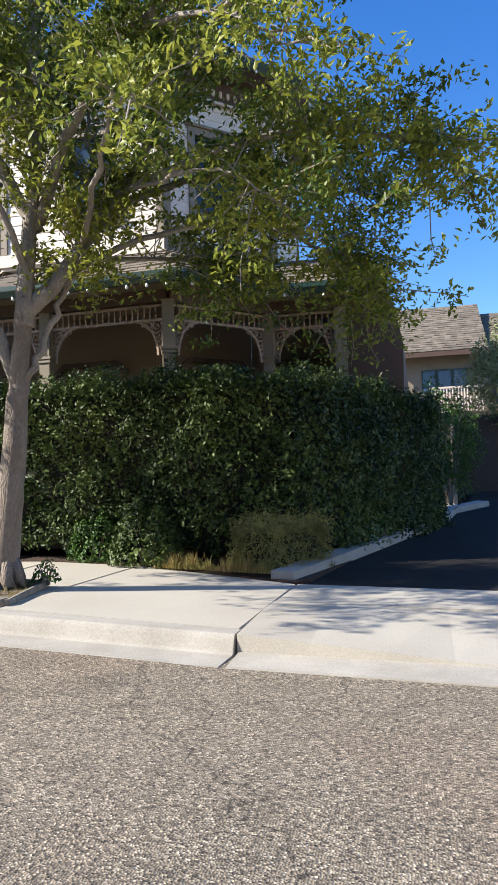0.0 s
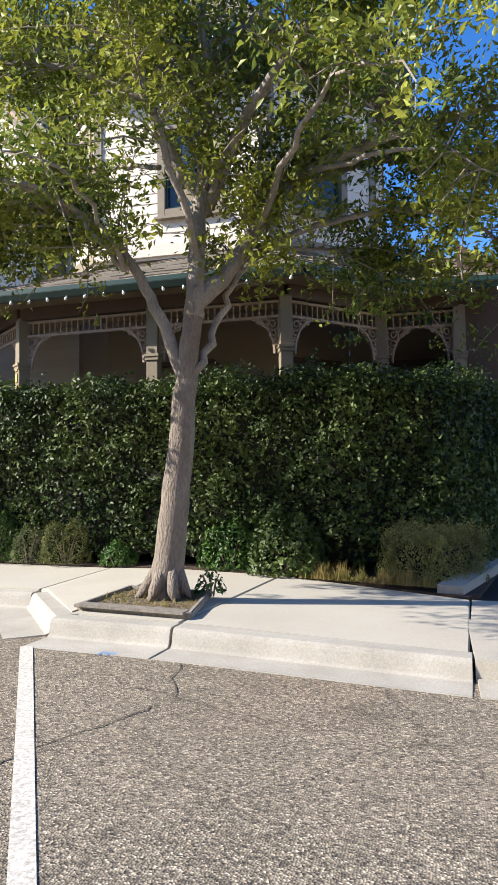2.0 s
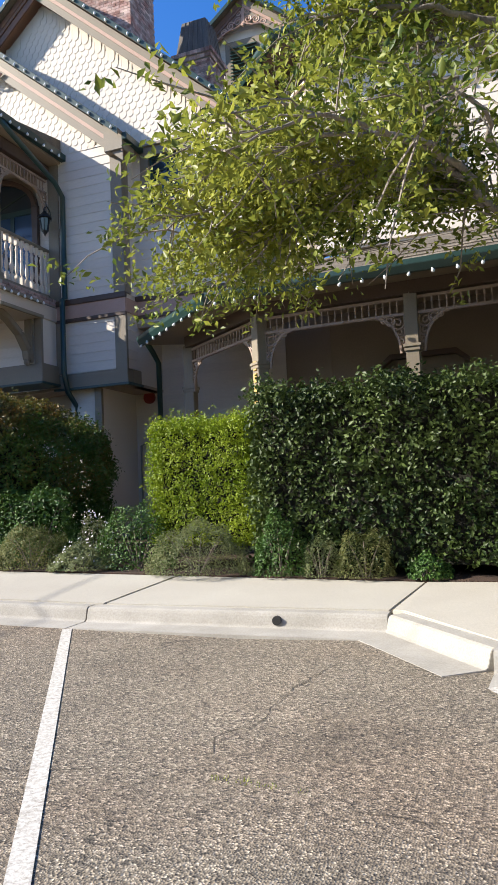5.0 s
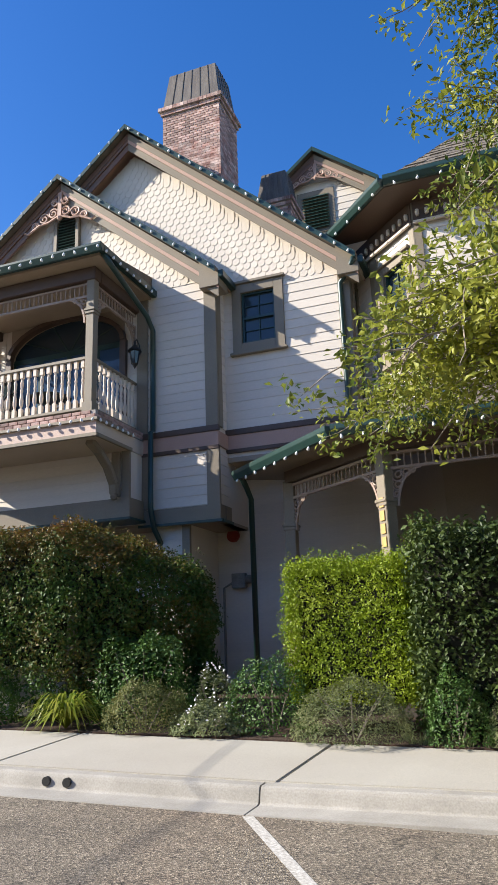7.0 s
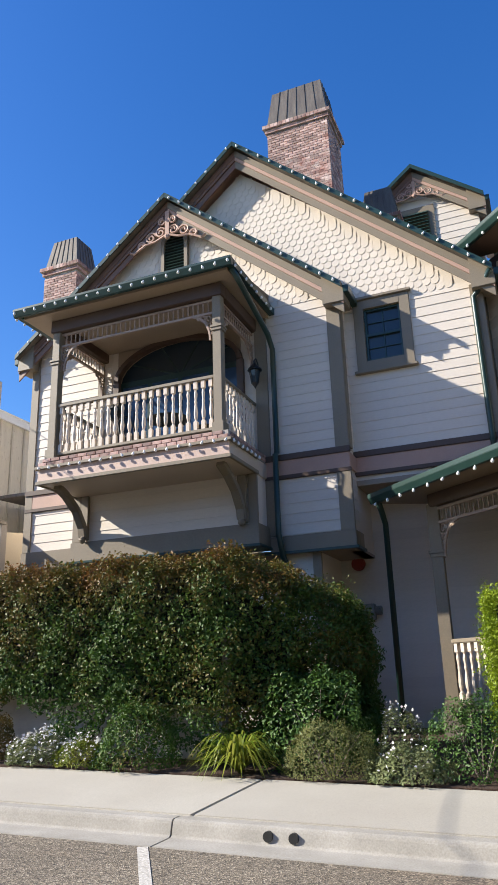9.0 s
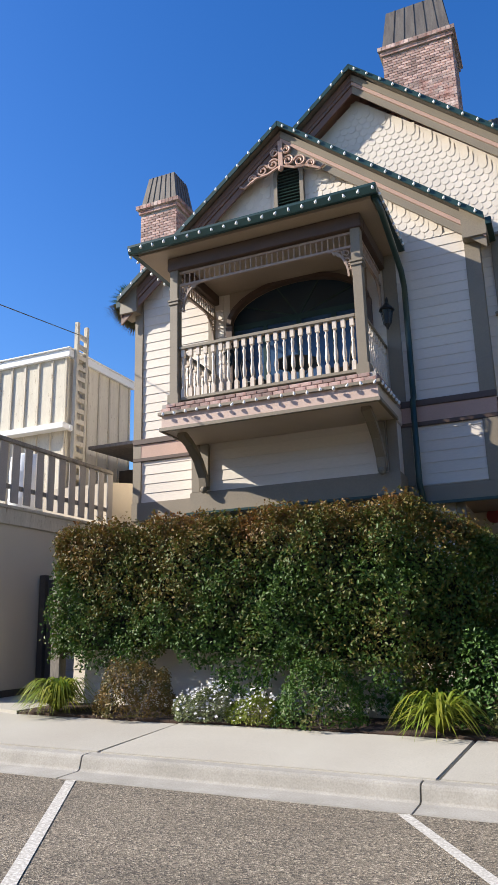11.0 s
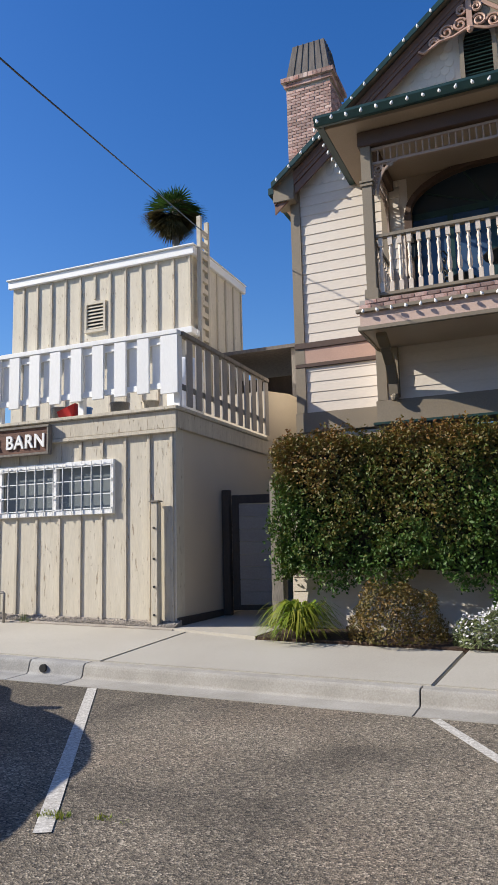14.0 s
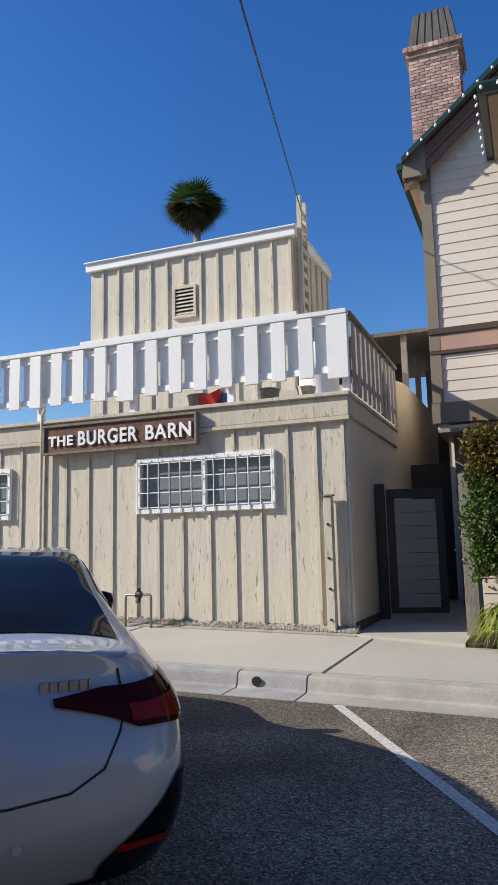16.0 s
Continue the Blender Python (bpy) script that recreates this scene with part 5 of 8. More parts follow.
# ---- chimneys ----
def chimney(x0, x1, y0, y1, z0, z1, cap_h, label, limit=150):
    """A brick stack: single bricks on the two faces that show, a corbelled head and a flared sheet-metal cap."""
    c = root("chimney", ((x0 + x1) / 2, (y0 + y1) / 2, z0), label, "chimney")
    part("core", Mesh().box(x0 + 0.012, x1 - 0.012, y0 + 0.012, y1 - 0.012, z0, z1), MORTAR, c)
    bh, bw, j = 0.066, 0.205, 0.01
    me = Mesh().box(j / 2, bw - j / 2, 0.0, 0.05, 0, bh - j + 0.002).data("brick", BRICK, bevel=0.004)
    rest = Mesh()
    count = 0
    rows = int((z1 - z0) / bh)
    for r in range(rows - 1, -1, -1):
        z = z0 + r * bh
        off = bw / 2 if r % 2 else 0.0
        for ax0, ax1, tf in ((x0, x1, lambda u: pose(u, y0 + random.uniform(-.004, .003), z)), (y0, y1, lambda u: pose(x1 + random.uniform(-.003, .004), u, z, 0, 0, 90))):
            u = ax0 - off
            while u < ax1 - 0.05:
                s, e = max(u, ax0), min(u + bw, ax1)
                if e - s > bw - 0.01 and count < limit:
                    piece("brick", me, c, tf(s))
                    count += 1
                elif e - s > 0.03:
                    M4 = tf(s)
                    rest.box(j / 2, e - s - j / 2, 0.0, 0.05, 0, bh - j + 0.002, M4)
                u += bw
    ob = part("brickwork", rest, BRICKSTUFF, c)
    ob["kind"] = "stuff"
    head = root_part("corbel", c)
    for i, o in enumerate((0.04, 0.09)):
        zz = z1 + i * 0.105
        part("corbel_core", Mesh().box(x0 - o + .015, x1 + o - .015, y0 - o + .015, y1 + o - .015, zz, zz + 0.105), MORTAR, head)
        hb = Mesh()
        w = 0.1 if i else 0.205
        u = x0 - o
        while u < x1 + o - 0.03:
            hb.box(u + 0.005, min(u + w, x1 + o) - 0.005, y0 - o, y0 - o + 0.05, zz + 0.004, zz + 0.1)
            u += w
        u = y0 - o
        while u < y1 + o - 0.03:
            hb.box(x1 + o - 0.05, x1 + o, u + 0.005, min(u + w, y1 + o) - 0.005, zz + 0.004, zz + 0.1)
            u += w
        o2 = part("brick_course", hb, BRICKSTUFF, head)
        o2["kind"] = "stuff"
    zz = z1 + 0.21
    f, t = 0.0, 0.13
    cap = Mesh().solid([(x0 - f, y0 - f, zz), (x1 + f, y0 - f, zz), (x1 + f, y1 + f, zz), (x0 - f, y1 + f, zz)], [(x0 + t, y0 + t, zz + cap_h), (x1 - t, y0 + t, zz + cap_h), (x1 - t, y1 - t, zz + cap_h), (x0 + t, y1 - t, zz + cap_h)])
    part("metal_cap", cap, CAPMETAL, c, "weathered standing-seam metal cap", bevel=0.01)
    k = 5
    seam = Mesh()
    for i in range(1, k + 1):
        u = i / (k + 1)
        seam.beam((x0 - f + (x1 - x0) * u, y0 - f - 0.008, zz), (x0 + t + (x1 - x0 - 2 * t) * u, y0 + t - 0.008, zz + cap_h), 0.008, 0.012, (0, 1, 0))
        seam.beam((x1 + f + 0.008, y0 + (y1 - y0) * u, zz), (x1 - t + 0.008, y0 + t + (y1 - y0 - 2 * t) * u, zz + cap_h), 0.008, 0.012, (1, 0, 0))
    part("cap_seam", seam, CAPMETAL, c)


chimney(-13.8, -12.3, 14.15, 15.3, 11.2, 14.18, 1.05, "tall brick chimney with a weathered metal cap")
chimney(-19.68, -18.72, 13.6, 14.5, 9.0, 11.5, 0.82, "brick chimney beside the eave, metal capped")
chimney(-12.1, -11.2, 16.0, 16.9, 10.8, 12.2, 0.9, "half-hidden chimney behind the roof ridge", limit=0)

# ---- string of lights along eaves ----
BULBMESH = Mesh().lathe([(0.010, 0.038), (0.012, 0.026), (0.022, 0.012), (0.027, -0.006), (0.021, -0.026), (0.005, -0.035)], (0, 0, 0), 8).data("bulb", BULB, smooth=True)
lights = root("string_lights", (-14, 12, 6), "strings of round white bulbs clipped along every eave", "string lights")
for p in STRING[:300]:
    piece("bulb", BULBMESH, lights, pose(p[0], p[1], p[2] + random.uniform(-.012, .012), random.uniform(-25, 25), random.uniform(-25, 25), 0))
more = Mesh()
for p in STRING[300:]:
    more.lathe([(0.012, 0.045), (0.026, 0.014), (0.031, -0.008), (0.024, -0.03), (0.006, -0.04)], p, 7)
if more.v:
    part("bulb_row", more, BULB, lights, smooth=True)["kind"] = "stuff"


# ---- the barn-like neighbour ----
BX, BYF, BZ0, BZ1 = -20.3, 9.75, 0.85, 3.78
barn = root("barn_building", (-27, 12, 0.8), "tan board-and-batten shop building with peeling paint", "building")
WB1 = (-23.52, -21.42, 2.62, 3.32)
WB2 = (-28.1, -26.0, 2.62, 3.32)
bw = wallblock("wall", (-36, BYF), (BX, BYF), 0.4, 4.1, 0.25, [(WB2[0] + 36, WB2[1] + 36, WB2[2], WB2[3]), (WB1[0] + 36, WB1[1] + 36, WB1[2], WB1[3])], BARN, barn)
part("wall", Mesh().box(BX - 0.2, BX, BYF + 0.25, 13.6, 0.4, 4.05), STUCCO, barn, "smooth cream side wall")
part("base_board", Mesh().box(BX, BX + 0.03, BYF, 11.3, 0.86, 1.0), DARKWOOD, barn)
x = BX - 0.04
k = 0
while x > -36:
    w = 0.055
    if not any(a - 0.08 < x - 0.03 < b + 0.08 for a, b, *_ in (WB1, WB2)):
        part("batten", Mesh().box(x - w, x, BYF - 0.024, BYF, 0.92 + random.uniform(0, .03), BZ1), BATTEN, barn, bevel=0.005)
    else:
        part("batten", Mesh().box(x - w, x, BYF - 0.024, BYF, 0.92, 2.52), BATTEN, barn, bevel=0.005)
        part("batten", Mesh().box(x - w, x, BYF - 0.024, BYF, 3.42, BZ1), BATTEN, barn, bevel=0.005)
    x -= 0.415 + random.uniform(-.03, .03)
part("fascia_board", Mesh().box(-36, BX + 0.04, BYF - 0.05, BYF, 3.78, 4.06), BATTEN, barn, bevel=0.01)
part("fascia_board", Mesh().box(BX, BX + 0.04, BYF, 13.5, 3.78, 4.06), BATTEN, barn, bevel=0.01)
part("fascia_cap", Mesh().box(-36, BX + 0.07, BYF - 0.1, BYF + 0.2, 4.061, 4.12).box(BX - 0.1, BX + 0.07, BYF + 0.2, 13.5, 4.061, 4.12), BATTEN, barn, bevel=0.01)
part("fascia_lip", Mesh().box(-36, BX + 0.05, BYF - 0.07, BYF, 3.72, 3.78), BATTEN, barn, bevel=0.008)
part("roof_deck", Mesh().box(-36, BX - 0.1, BYF + 0.2, 14.8, 4.0, 4.06), GREYWOOD, barn)
# barred windows
for x0, x1, z0, z1 in (WB1, WB2):
    w = root_part("window", barn)
    f = Mesh()
    f.box(x0 - 0.06, x1 + 0.06, BYF - 0.05, BYF + 0.03, z1, z1 + 0.07).box(x0 - 0.06, x1 + 0.06, BYF - 0.06, BYF + 0.03, z0 - 0.07, z0)
    f.box(x0 - 0.06, x0, BYF - 0.05, BYF + 0.03, z0, z1).box(x1, x1 + 0.06, BYF - 0.05, BYF + 0.03, z0, z1).box((x0 + x1) / 2 - 0.03, (x0 + x1) / 2 + 0.03, BYF - 0.03, BYF + 0.05, z0, z1)
    part("window_frame", f, WHITE, w, bevel=0.005)
    part("pane", Mesh().box(x0, x1, BYF + 0.05, BYF + 0.06, z0, z1), CURTAIN, w)
    n = 13
    for i in range(n):
        xx = x0 - 0.03 + (x1 - x0 + 0.06) * i / (n - 1)
        part("bar", Mesh().tube([(xx, BYF - 0.075, z0 - 0.07), (xx, BYF - 0.075, z1 + 0.06)], 0.008, 6), WHITE, w)
    for i in range(4):
        zz = z0 + 0.02 + (z1 - z0 - 0.04) * i / 3
        part("bar", Mesh().beam((x0 - 0.06, BYF - 0.065, zz), (x1 + 0.06, BYF - 0.065, zz), 0.01, 0.014), WHITE, w)

# roof-deck fence of white boards
fence = root("deck_fence", (-27, 9.8, 4.12), "white board fence round the roof deck", "fence")
part("top_rail", Mesh().box(-36, BX + 0.06, BYF - 0.04, BYF + 0.1, 5.24, 5.31), WHITE, fence, bevel=0.006)
part("lower_rail", Mesh().box(-36, BX + 0.02, BYF + 0.02, BYF + 0.06, 4.42, 4.51).box(-36, BX + 0.02, BYF + 0.02, BYF + 0.06, 5.12, 5.22), WHITE, fence)
x = BX + 0.06
i = 0
while x > -36:
    wd = 0.3 if i % 8 == 0 else 0.215
    part("fence_board", Mesh().box(x - wd, x, BYF - 0.03, BYF + 0.0 + 0.015, 4.36 if i % 8 else 4.32, 5.238), WHITE, fence, bevel=0.005)
    if i % 4 == 0:
        part("fence_post", Mesh().box(x - 0.12, x - 0.02, BYF + 0.062, BYF + 0.15, 4.12, 5.235), WHITE, fence)
    part("back_board", Mesh().box(x - wd - 0.19, x - wd - 0.03, BYF + 0.065, BYF + 0.085, 4.44, 5.2), WHITE, fence)
    x -= wd + 0.2
    i += 1
part("top_rail", Mesh().box(BX - 0.02, BX + 0.09, BYF + 0.1, 13.5, 5.24, 5.31), GREYWOOD, fence, bevel=0.006)
part("lower_rail", Mesh().box(BX - 0.02, BX + 0.02, BYF + 0.1, 13.5, 4.42, 4.5), GREYWOOD, fence)
y = BYF + 0.3
while y < 13.5:
    # boards on this side have their shade put into a duller grey
    part("fence_board", Mesh().box(BX + 0.021, BX + 0.05, y, y + 0.2, 4.17, 5.238), GATEBOARD, fence, bevel=0.005)
    y += 0.33

# sign with raised letters
sign = root("shop_sign", (-23.87, 9.6, 3.6), "brown wooden shop sign with raised white slab lettering", "sign")
part("sign_board", Mesh().box(-25.2, -22.55, BYF - 0.13, BYF - 0.06, 3.58, 3.98), SIGNWOOD, sign)
part("sign_frame", Mesh().box(-25.24, -22.51, BYF - 0.16, BYF - 0.06, 3.98, 4.02).box(-25.24, -22.51, BYF - 0.16, BYF - 0.06, 3.54, 3.58).box(-25.24, -25.2, BYF - 0.16, BYF - 0.06, 3.58, 3.98).box(-22.55, -22.51, BYF - 0.16, BYF - 0.06, 3.58, 3.98), GREYWOOD, sign, bevel=0.005)


def lettering(text, x, z, size, width, y):
    cu = bpy.data.curves.new("lettering", 'FONT')
    cu.body = text
    cu.size = size
    cu.extrude = 0.014
    cu.offset = 0.006
    cu.space_character = 1.12
    ob = new("lettering", cu)
    bpy.context.view_layer.update()
    me = bpy.data.meshes.new_from_object(ob.evaluated_get(bpy.context.evaluated_depsgraph_get()))
    bpy.data.objects.remove(ob)
    xs = [v.co.x for v in me.vertices]
    sx = width / (max(xs) - min(xs))
    me.transform(Matrix.Diagonal((sx, 1, 1, 1)))
    me.materials.clear()
    me.materials.append(WHITE)
    o = new("lettering", me)
    o.parent = sign
    o.matrix_basis = Matrix.Translation(-ORG[sign]) @ pose(x, y, z, 90, 0, 0)


lettering("THE", -25.12, 3.68, 0.22, 0.46, BYF - 0.142)
lettering("BURGER", -24.58, 3.665, 0.31, 1.06, BYF - 0.142)
lettering("BARN", -23.38, 3.665, 0.31, 0.76, BYF - 0.142)

# the taller block behind and its louvre
shed = root("rooftop_shed", (-25, 16, 4), "tan board-and-batten rooftop block with white fascia", "building")
part("wall", Mesh().box(-27.85, -22.6, 14.87, 17.8, 4.0, 8.9), BARN, shed)
x = -22.62
while x > -27.9:
    if not (-25.6 < x < -24.9):
        part("batten", Mesh().box(x - 0.06, x, 14.83, 14.87, 4.1, 8.86), BATTEN, shed)
    else:
        part("batten", Mesh().box(x - 0.06, x, 14.83, 14.87, 8.2, 8.86), BATTEN, shed)
    x -= 0.44
for k in range(6):
    part("batten", Mesh().box(-22.6, -22.56, 15.2 + k * 0.5, 15.26 + k * 0.5, 4.1, 8.86), BATTEN, shed)
part("fascia_board", Mesh().box(-27.95, -22.5, 14.77, 14.87, 8.86, 9.06).box(-22.6, -22.5, 14.87, 17.9, 8.86, 9.06), WHITE, shed, bevel=0.01)
part("ledge", Mesh().box(-27.95, -22.45, 14.55, 14.825, 6.88, 7.03).box(-22.55, -22.45, 14.87, 15.0, 6.88, 7.03), WHITE, shed, bevel=0.01)
part("roof_cap", Mesh().box(-27.98, -22.47, 14.72, 17.9, 9.061, 9.1), WHITE, shed, bevel=0.01)
part("vent_frame", Mesh().box(-25.56, -24.96, 14.80, 14.87, 7.35, 7.42).box(-25.56, -24.96, 14.80, 14.87, 8.06, 8.13).box(-25.56, -25.5, 14.8, 14.87, 7.42, 8.06).box(-25.02, -24.96, 14.8, 14.87, 7.42, 8.06), BATTEN, shed)
part("vent_back", Mesh().box(-25.5, -25.02, 14.855, 14.868, 7.42, 8.06), BLACK, shed)
for k in range(7):
    part("slat", Mesh().beam((-25.5, 14.84, 7.47 + k * 0.09), (-25.02, 14.84, 7.47 + k * 0.09), 0.09, 0.014, (0, -0.8, 0.6)), BATTEN, shed)
# ladder-like trellis post at its corner
tp = root("roof_trellis", (-22.4, 15.1, 4), "tall slatted wooden trellis post on the roof", "trellis")
for yy in (14.95, 15.35):
    part("upright", Mesh().box(-22.5, -22.4, yy, yy + 0.09, 4.06, 9.85), BATTEN, tp)
for k in range(18):
    part("slat", Mesh().box(-22.49, -22.41, 15.04, 15.35, 4.5 + k * 0.29, 4.62 + k * 0.29), BATTEN, tp)
# rear wing with its tin canopy
rear = root("rear_building", (-21.5, 17, 0.8), "cream stucco rear wing with a tin canopy", "building")
part("wall", Mesh().prism([(13.6, 0.5), (21.2, 0.5), (21.2, 5.4), (16.5, 5.35), (15.0, 5.3), (13.6, 5.1)], "x", -22.6, -20.32), STUCCO, rear)
part("canopy", Mesh().solid([(-22.35, 15.5, 6.5), (-19.75, 15.5, 6.5), (-19.75, 21, 6.75), (-22.35, 21, 6.75)], [(-22.35, 15.5, 6.58), (-19.75, 15.5, 6.58), (-19.75, 21, 6.83), (-22.35, 21, 6.83)]), CAPMETAL, rear)
for yy in (15.6, 17.5, 19.5):
    part("post", Mesh().box(-20.45, -20.33, yy, yy + 0.12, 4.6, 6.56), GREYWOOD, rear)
part("screen_wall", Mesh().box(-22.9, -20.6, 17.3, 17.4, 4.5, 6.3), DARKWOOD, rear)
part("screen_wall", Mesh().box(-20.5, -19.55, 20.2, 20.3, 3.2, 6.7), DARKWOOD, rear)

# clutter on the roof deck
def bucket(x, y, r, h, material, label):
    thing("bucket", Mesh().lathe([(r * 0.75, 0), (r, h), (r * 1.05, h), (r * 1.05, h + 0.02), (r * 0.92, h + 0.02), (r * 0.7, 0.04)], (x, y, 4.06), 14), material, (x, y, 4.06), label, "bucket")


thing("water_drum", Mesh().lathe([(0.30, 0.0), (0.34, 0.04), (0.345, 0.45), (0.355, 0.48), (0.345, 0.51), (0.345, 0.98), (0.355, 1.01), (0.345, 1.04), (0.33, 1.36), (0.24, 1.42), (0.08, 1.44)], (-21.3, 12.0, 4.06), 24), WHITE, (-21.3, 12.0, 4.06), "white plastic water drum standing on the roof deck", "drum", smooth=True)
bucket(-21.6, 10.25, 0.16, 0.30, GALV, "grey bucket standing on the roof deck")
bucket(-21.0, 10.2, 0.14, 0.26, BATTEN, "tan pot standing on the roof deck")
bucket(-22.35, 10.3, 0.15, 0.3, BLUEPLASTIC, "blue plastic bucket on the roof deck")
bucket(-22.8, 10.35, 0.2, 0.34, GALV, "grey tub on the roof deck")
thing("red_bin", Mesh().solid([(-22.6, 10.05, 4.06), (-22.4, 10.05, 4.06), (-22.42, 10.3, 4.06), (-22.58, 10.3, 4.06)], [(-22.68, 10.0, 4.3), (-22.3, 10.0, 4.42), (-22.35, 10.35, 4.42), (-22.64, 10.35, 4.3)]), REDPLASTIC, (-22.6, 10.2, 4.06), "red plastic bin behind the deck fence", "bin", bevel=0.01)

# gate in the alley, ajar, with its post
gate = root("side_gate", (-19.8, 11.4, 0.9), "dark framed gate with pale horizontal boards, ajar", "gate")
G4 = pose(-20.12, 11.35, 0, 0, 0, 14)
gf = Mesh().box(0, 0.12, 0, 0.06, 0.98, 2.86, G4).box(0.74, 0.86, 0, 0.06, 0.98, 2.86, G4).box(0.12, 0.74, 0, 0.06, 2.72, 2.86, G4).box(0.12, 0.74, 0, 0.06, 0.98, 1.06, G4)
part("gate_frame", gf, DARKWOOD, gate, bevel=0.006)
for k in range(8):
    part("board", Mesh().box(0.121, 0.739, 0.008, 0.04, 1.065 + k * 0.205, 1.262 + k * 0.205, G4), GATEBOARD, gate)
part("gate_post", Mesh().box(-20.28, -20.15, 11.3, 11.42, 0.9, 2.95), DARKWOOD, gate, bevel=0.006)

# fence behind the bronze hedge
hf = root("boarded_fence", (-15.5, 10.35, 0.7), "cream lapped-board fence under the hedge", "fence")
part("fence_post", Mesh().box(-18.9, -18.72, 9.95, 10.12, 0.8, 2.92), GREYWOOD, hf, "weathered grey gate post", bevel=0.01)
fb = part("fence_wall", Mesh().box(-18.7, -13.5, 10.3, 10.4, 0.6, 2.5), SIDING, hf)
siding(fb, (-18.7, 10.3), (-13.5, 10.3), 0.75, 2.5)
part("fence_post", Mesh().box(-13.5, -13.35, 10.25, 10.42, 0.6, 2.55), TAUPE, hf, bevel=0.01)


# ---- leaves ----
def leafmesh(name, P, Nn, size, material, rng, spread=0.8, aspect=0.5, extra=None):
    """One small folded leaf at each point."""
    n = len(P)
    d = Nn + rng.normal(0, spread, (n, 3))
    d /= np.linalg.norm(d, axis=1)[:, None] + 1e-9
    t = rng.normal(0, 1, (n, 3))
    t -= (t * d).sum(1)[:, None] * d
    t /= np.linalg.norm(t, axis=1)[:, None] + 1e-9
    s = np.cross(d, t)
    L = (size * rng.uniform(0.6, 1.3, n))[:, None]
    W = L * aspect
    base = P - t * L * 0.5
    tip = P + t * L * 0.5 - d * L * 0.15
    a = P + s * W * 0.5 + d * L * 0.06
    b = P - s * W * 0.5 + d * L * 0.06
    V = np.stack([base, a, tip, b], 1).reshape(-1, 3)
    me = bpy.data.meshes.new(name)
    me.vertices.add(n * 4)
    me.vertices.foreach_set("co", V.astype(np.float32).ravel())
    idx = (np.arange(n)[:, None] * 4 + np.array([0, 1, 2, 0, 2, 3])).ravel()
    me.loops.add(n * 6)
    me.loops.foreach_set("vertex_index", idx.astype(np.int32))
    me.polygons.add(n * 2)
    me.polygons.foreach_set("loop_start", np.arange(0, n * 6, 3, dtype=np.int32))
    me.update(calc_edges=True)
    me.validate()
    me.materials.append(material)
    return me


def lump(P, amount, freq):
    """Uneven bulges: a smooth scalar field by sums of sines."""
    x, y, z = (P * freq).T
    return amount * (np.sin(1.7 * x + 0.9 * z + 0.4) * np.cos(1.3 * z - 0.7 * y) + 0.6 * np.sin(3.1 * x - 2.3 * z + y) + 0.4 * np.cos(5.3 * z + 4.1 * x - 3 * y))


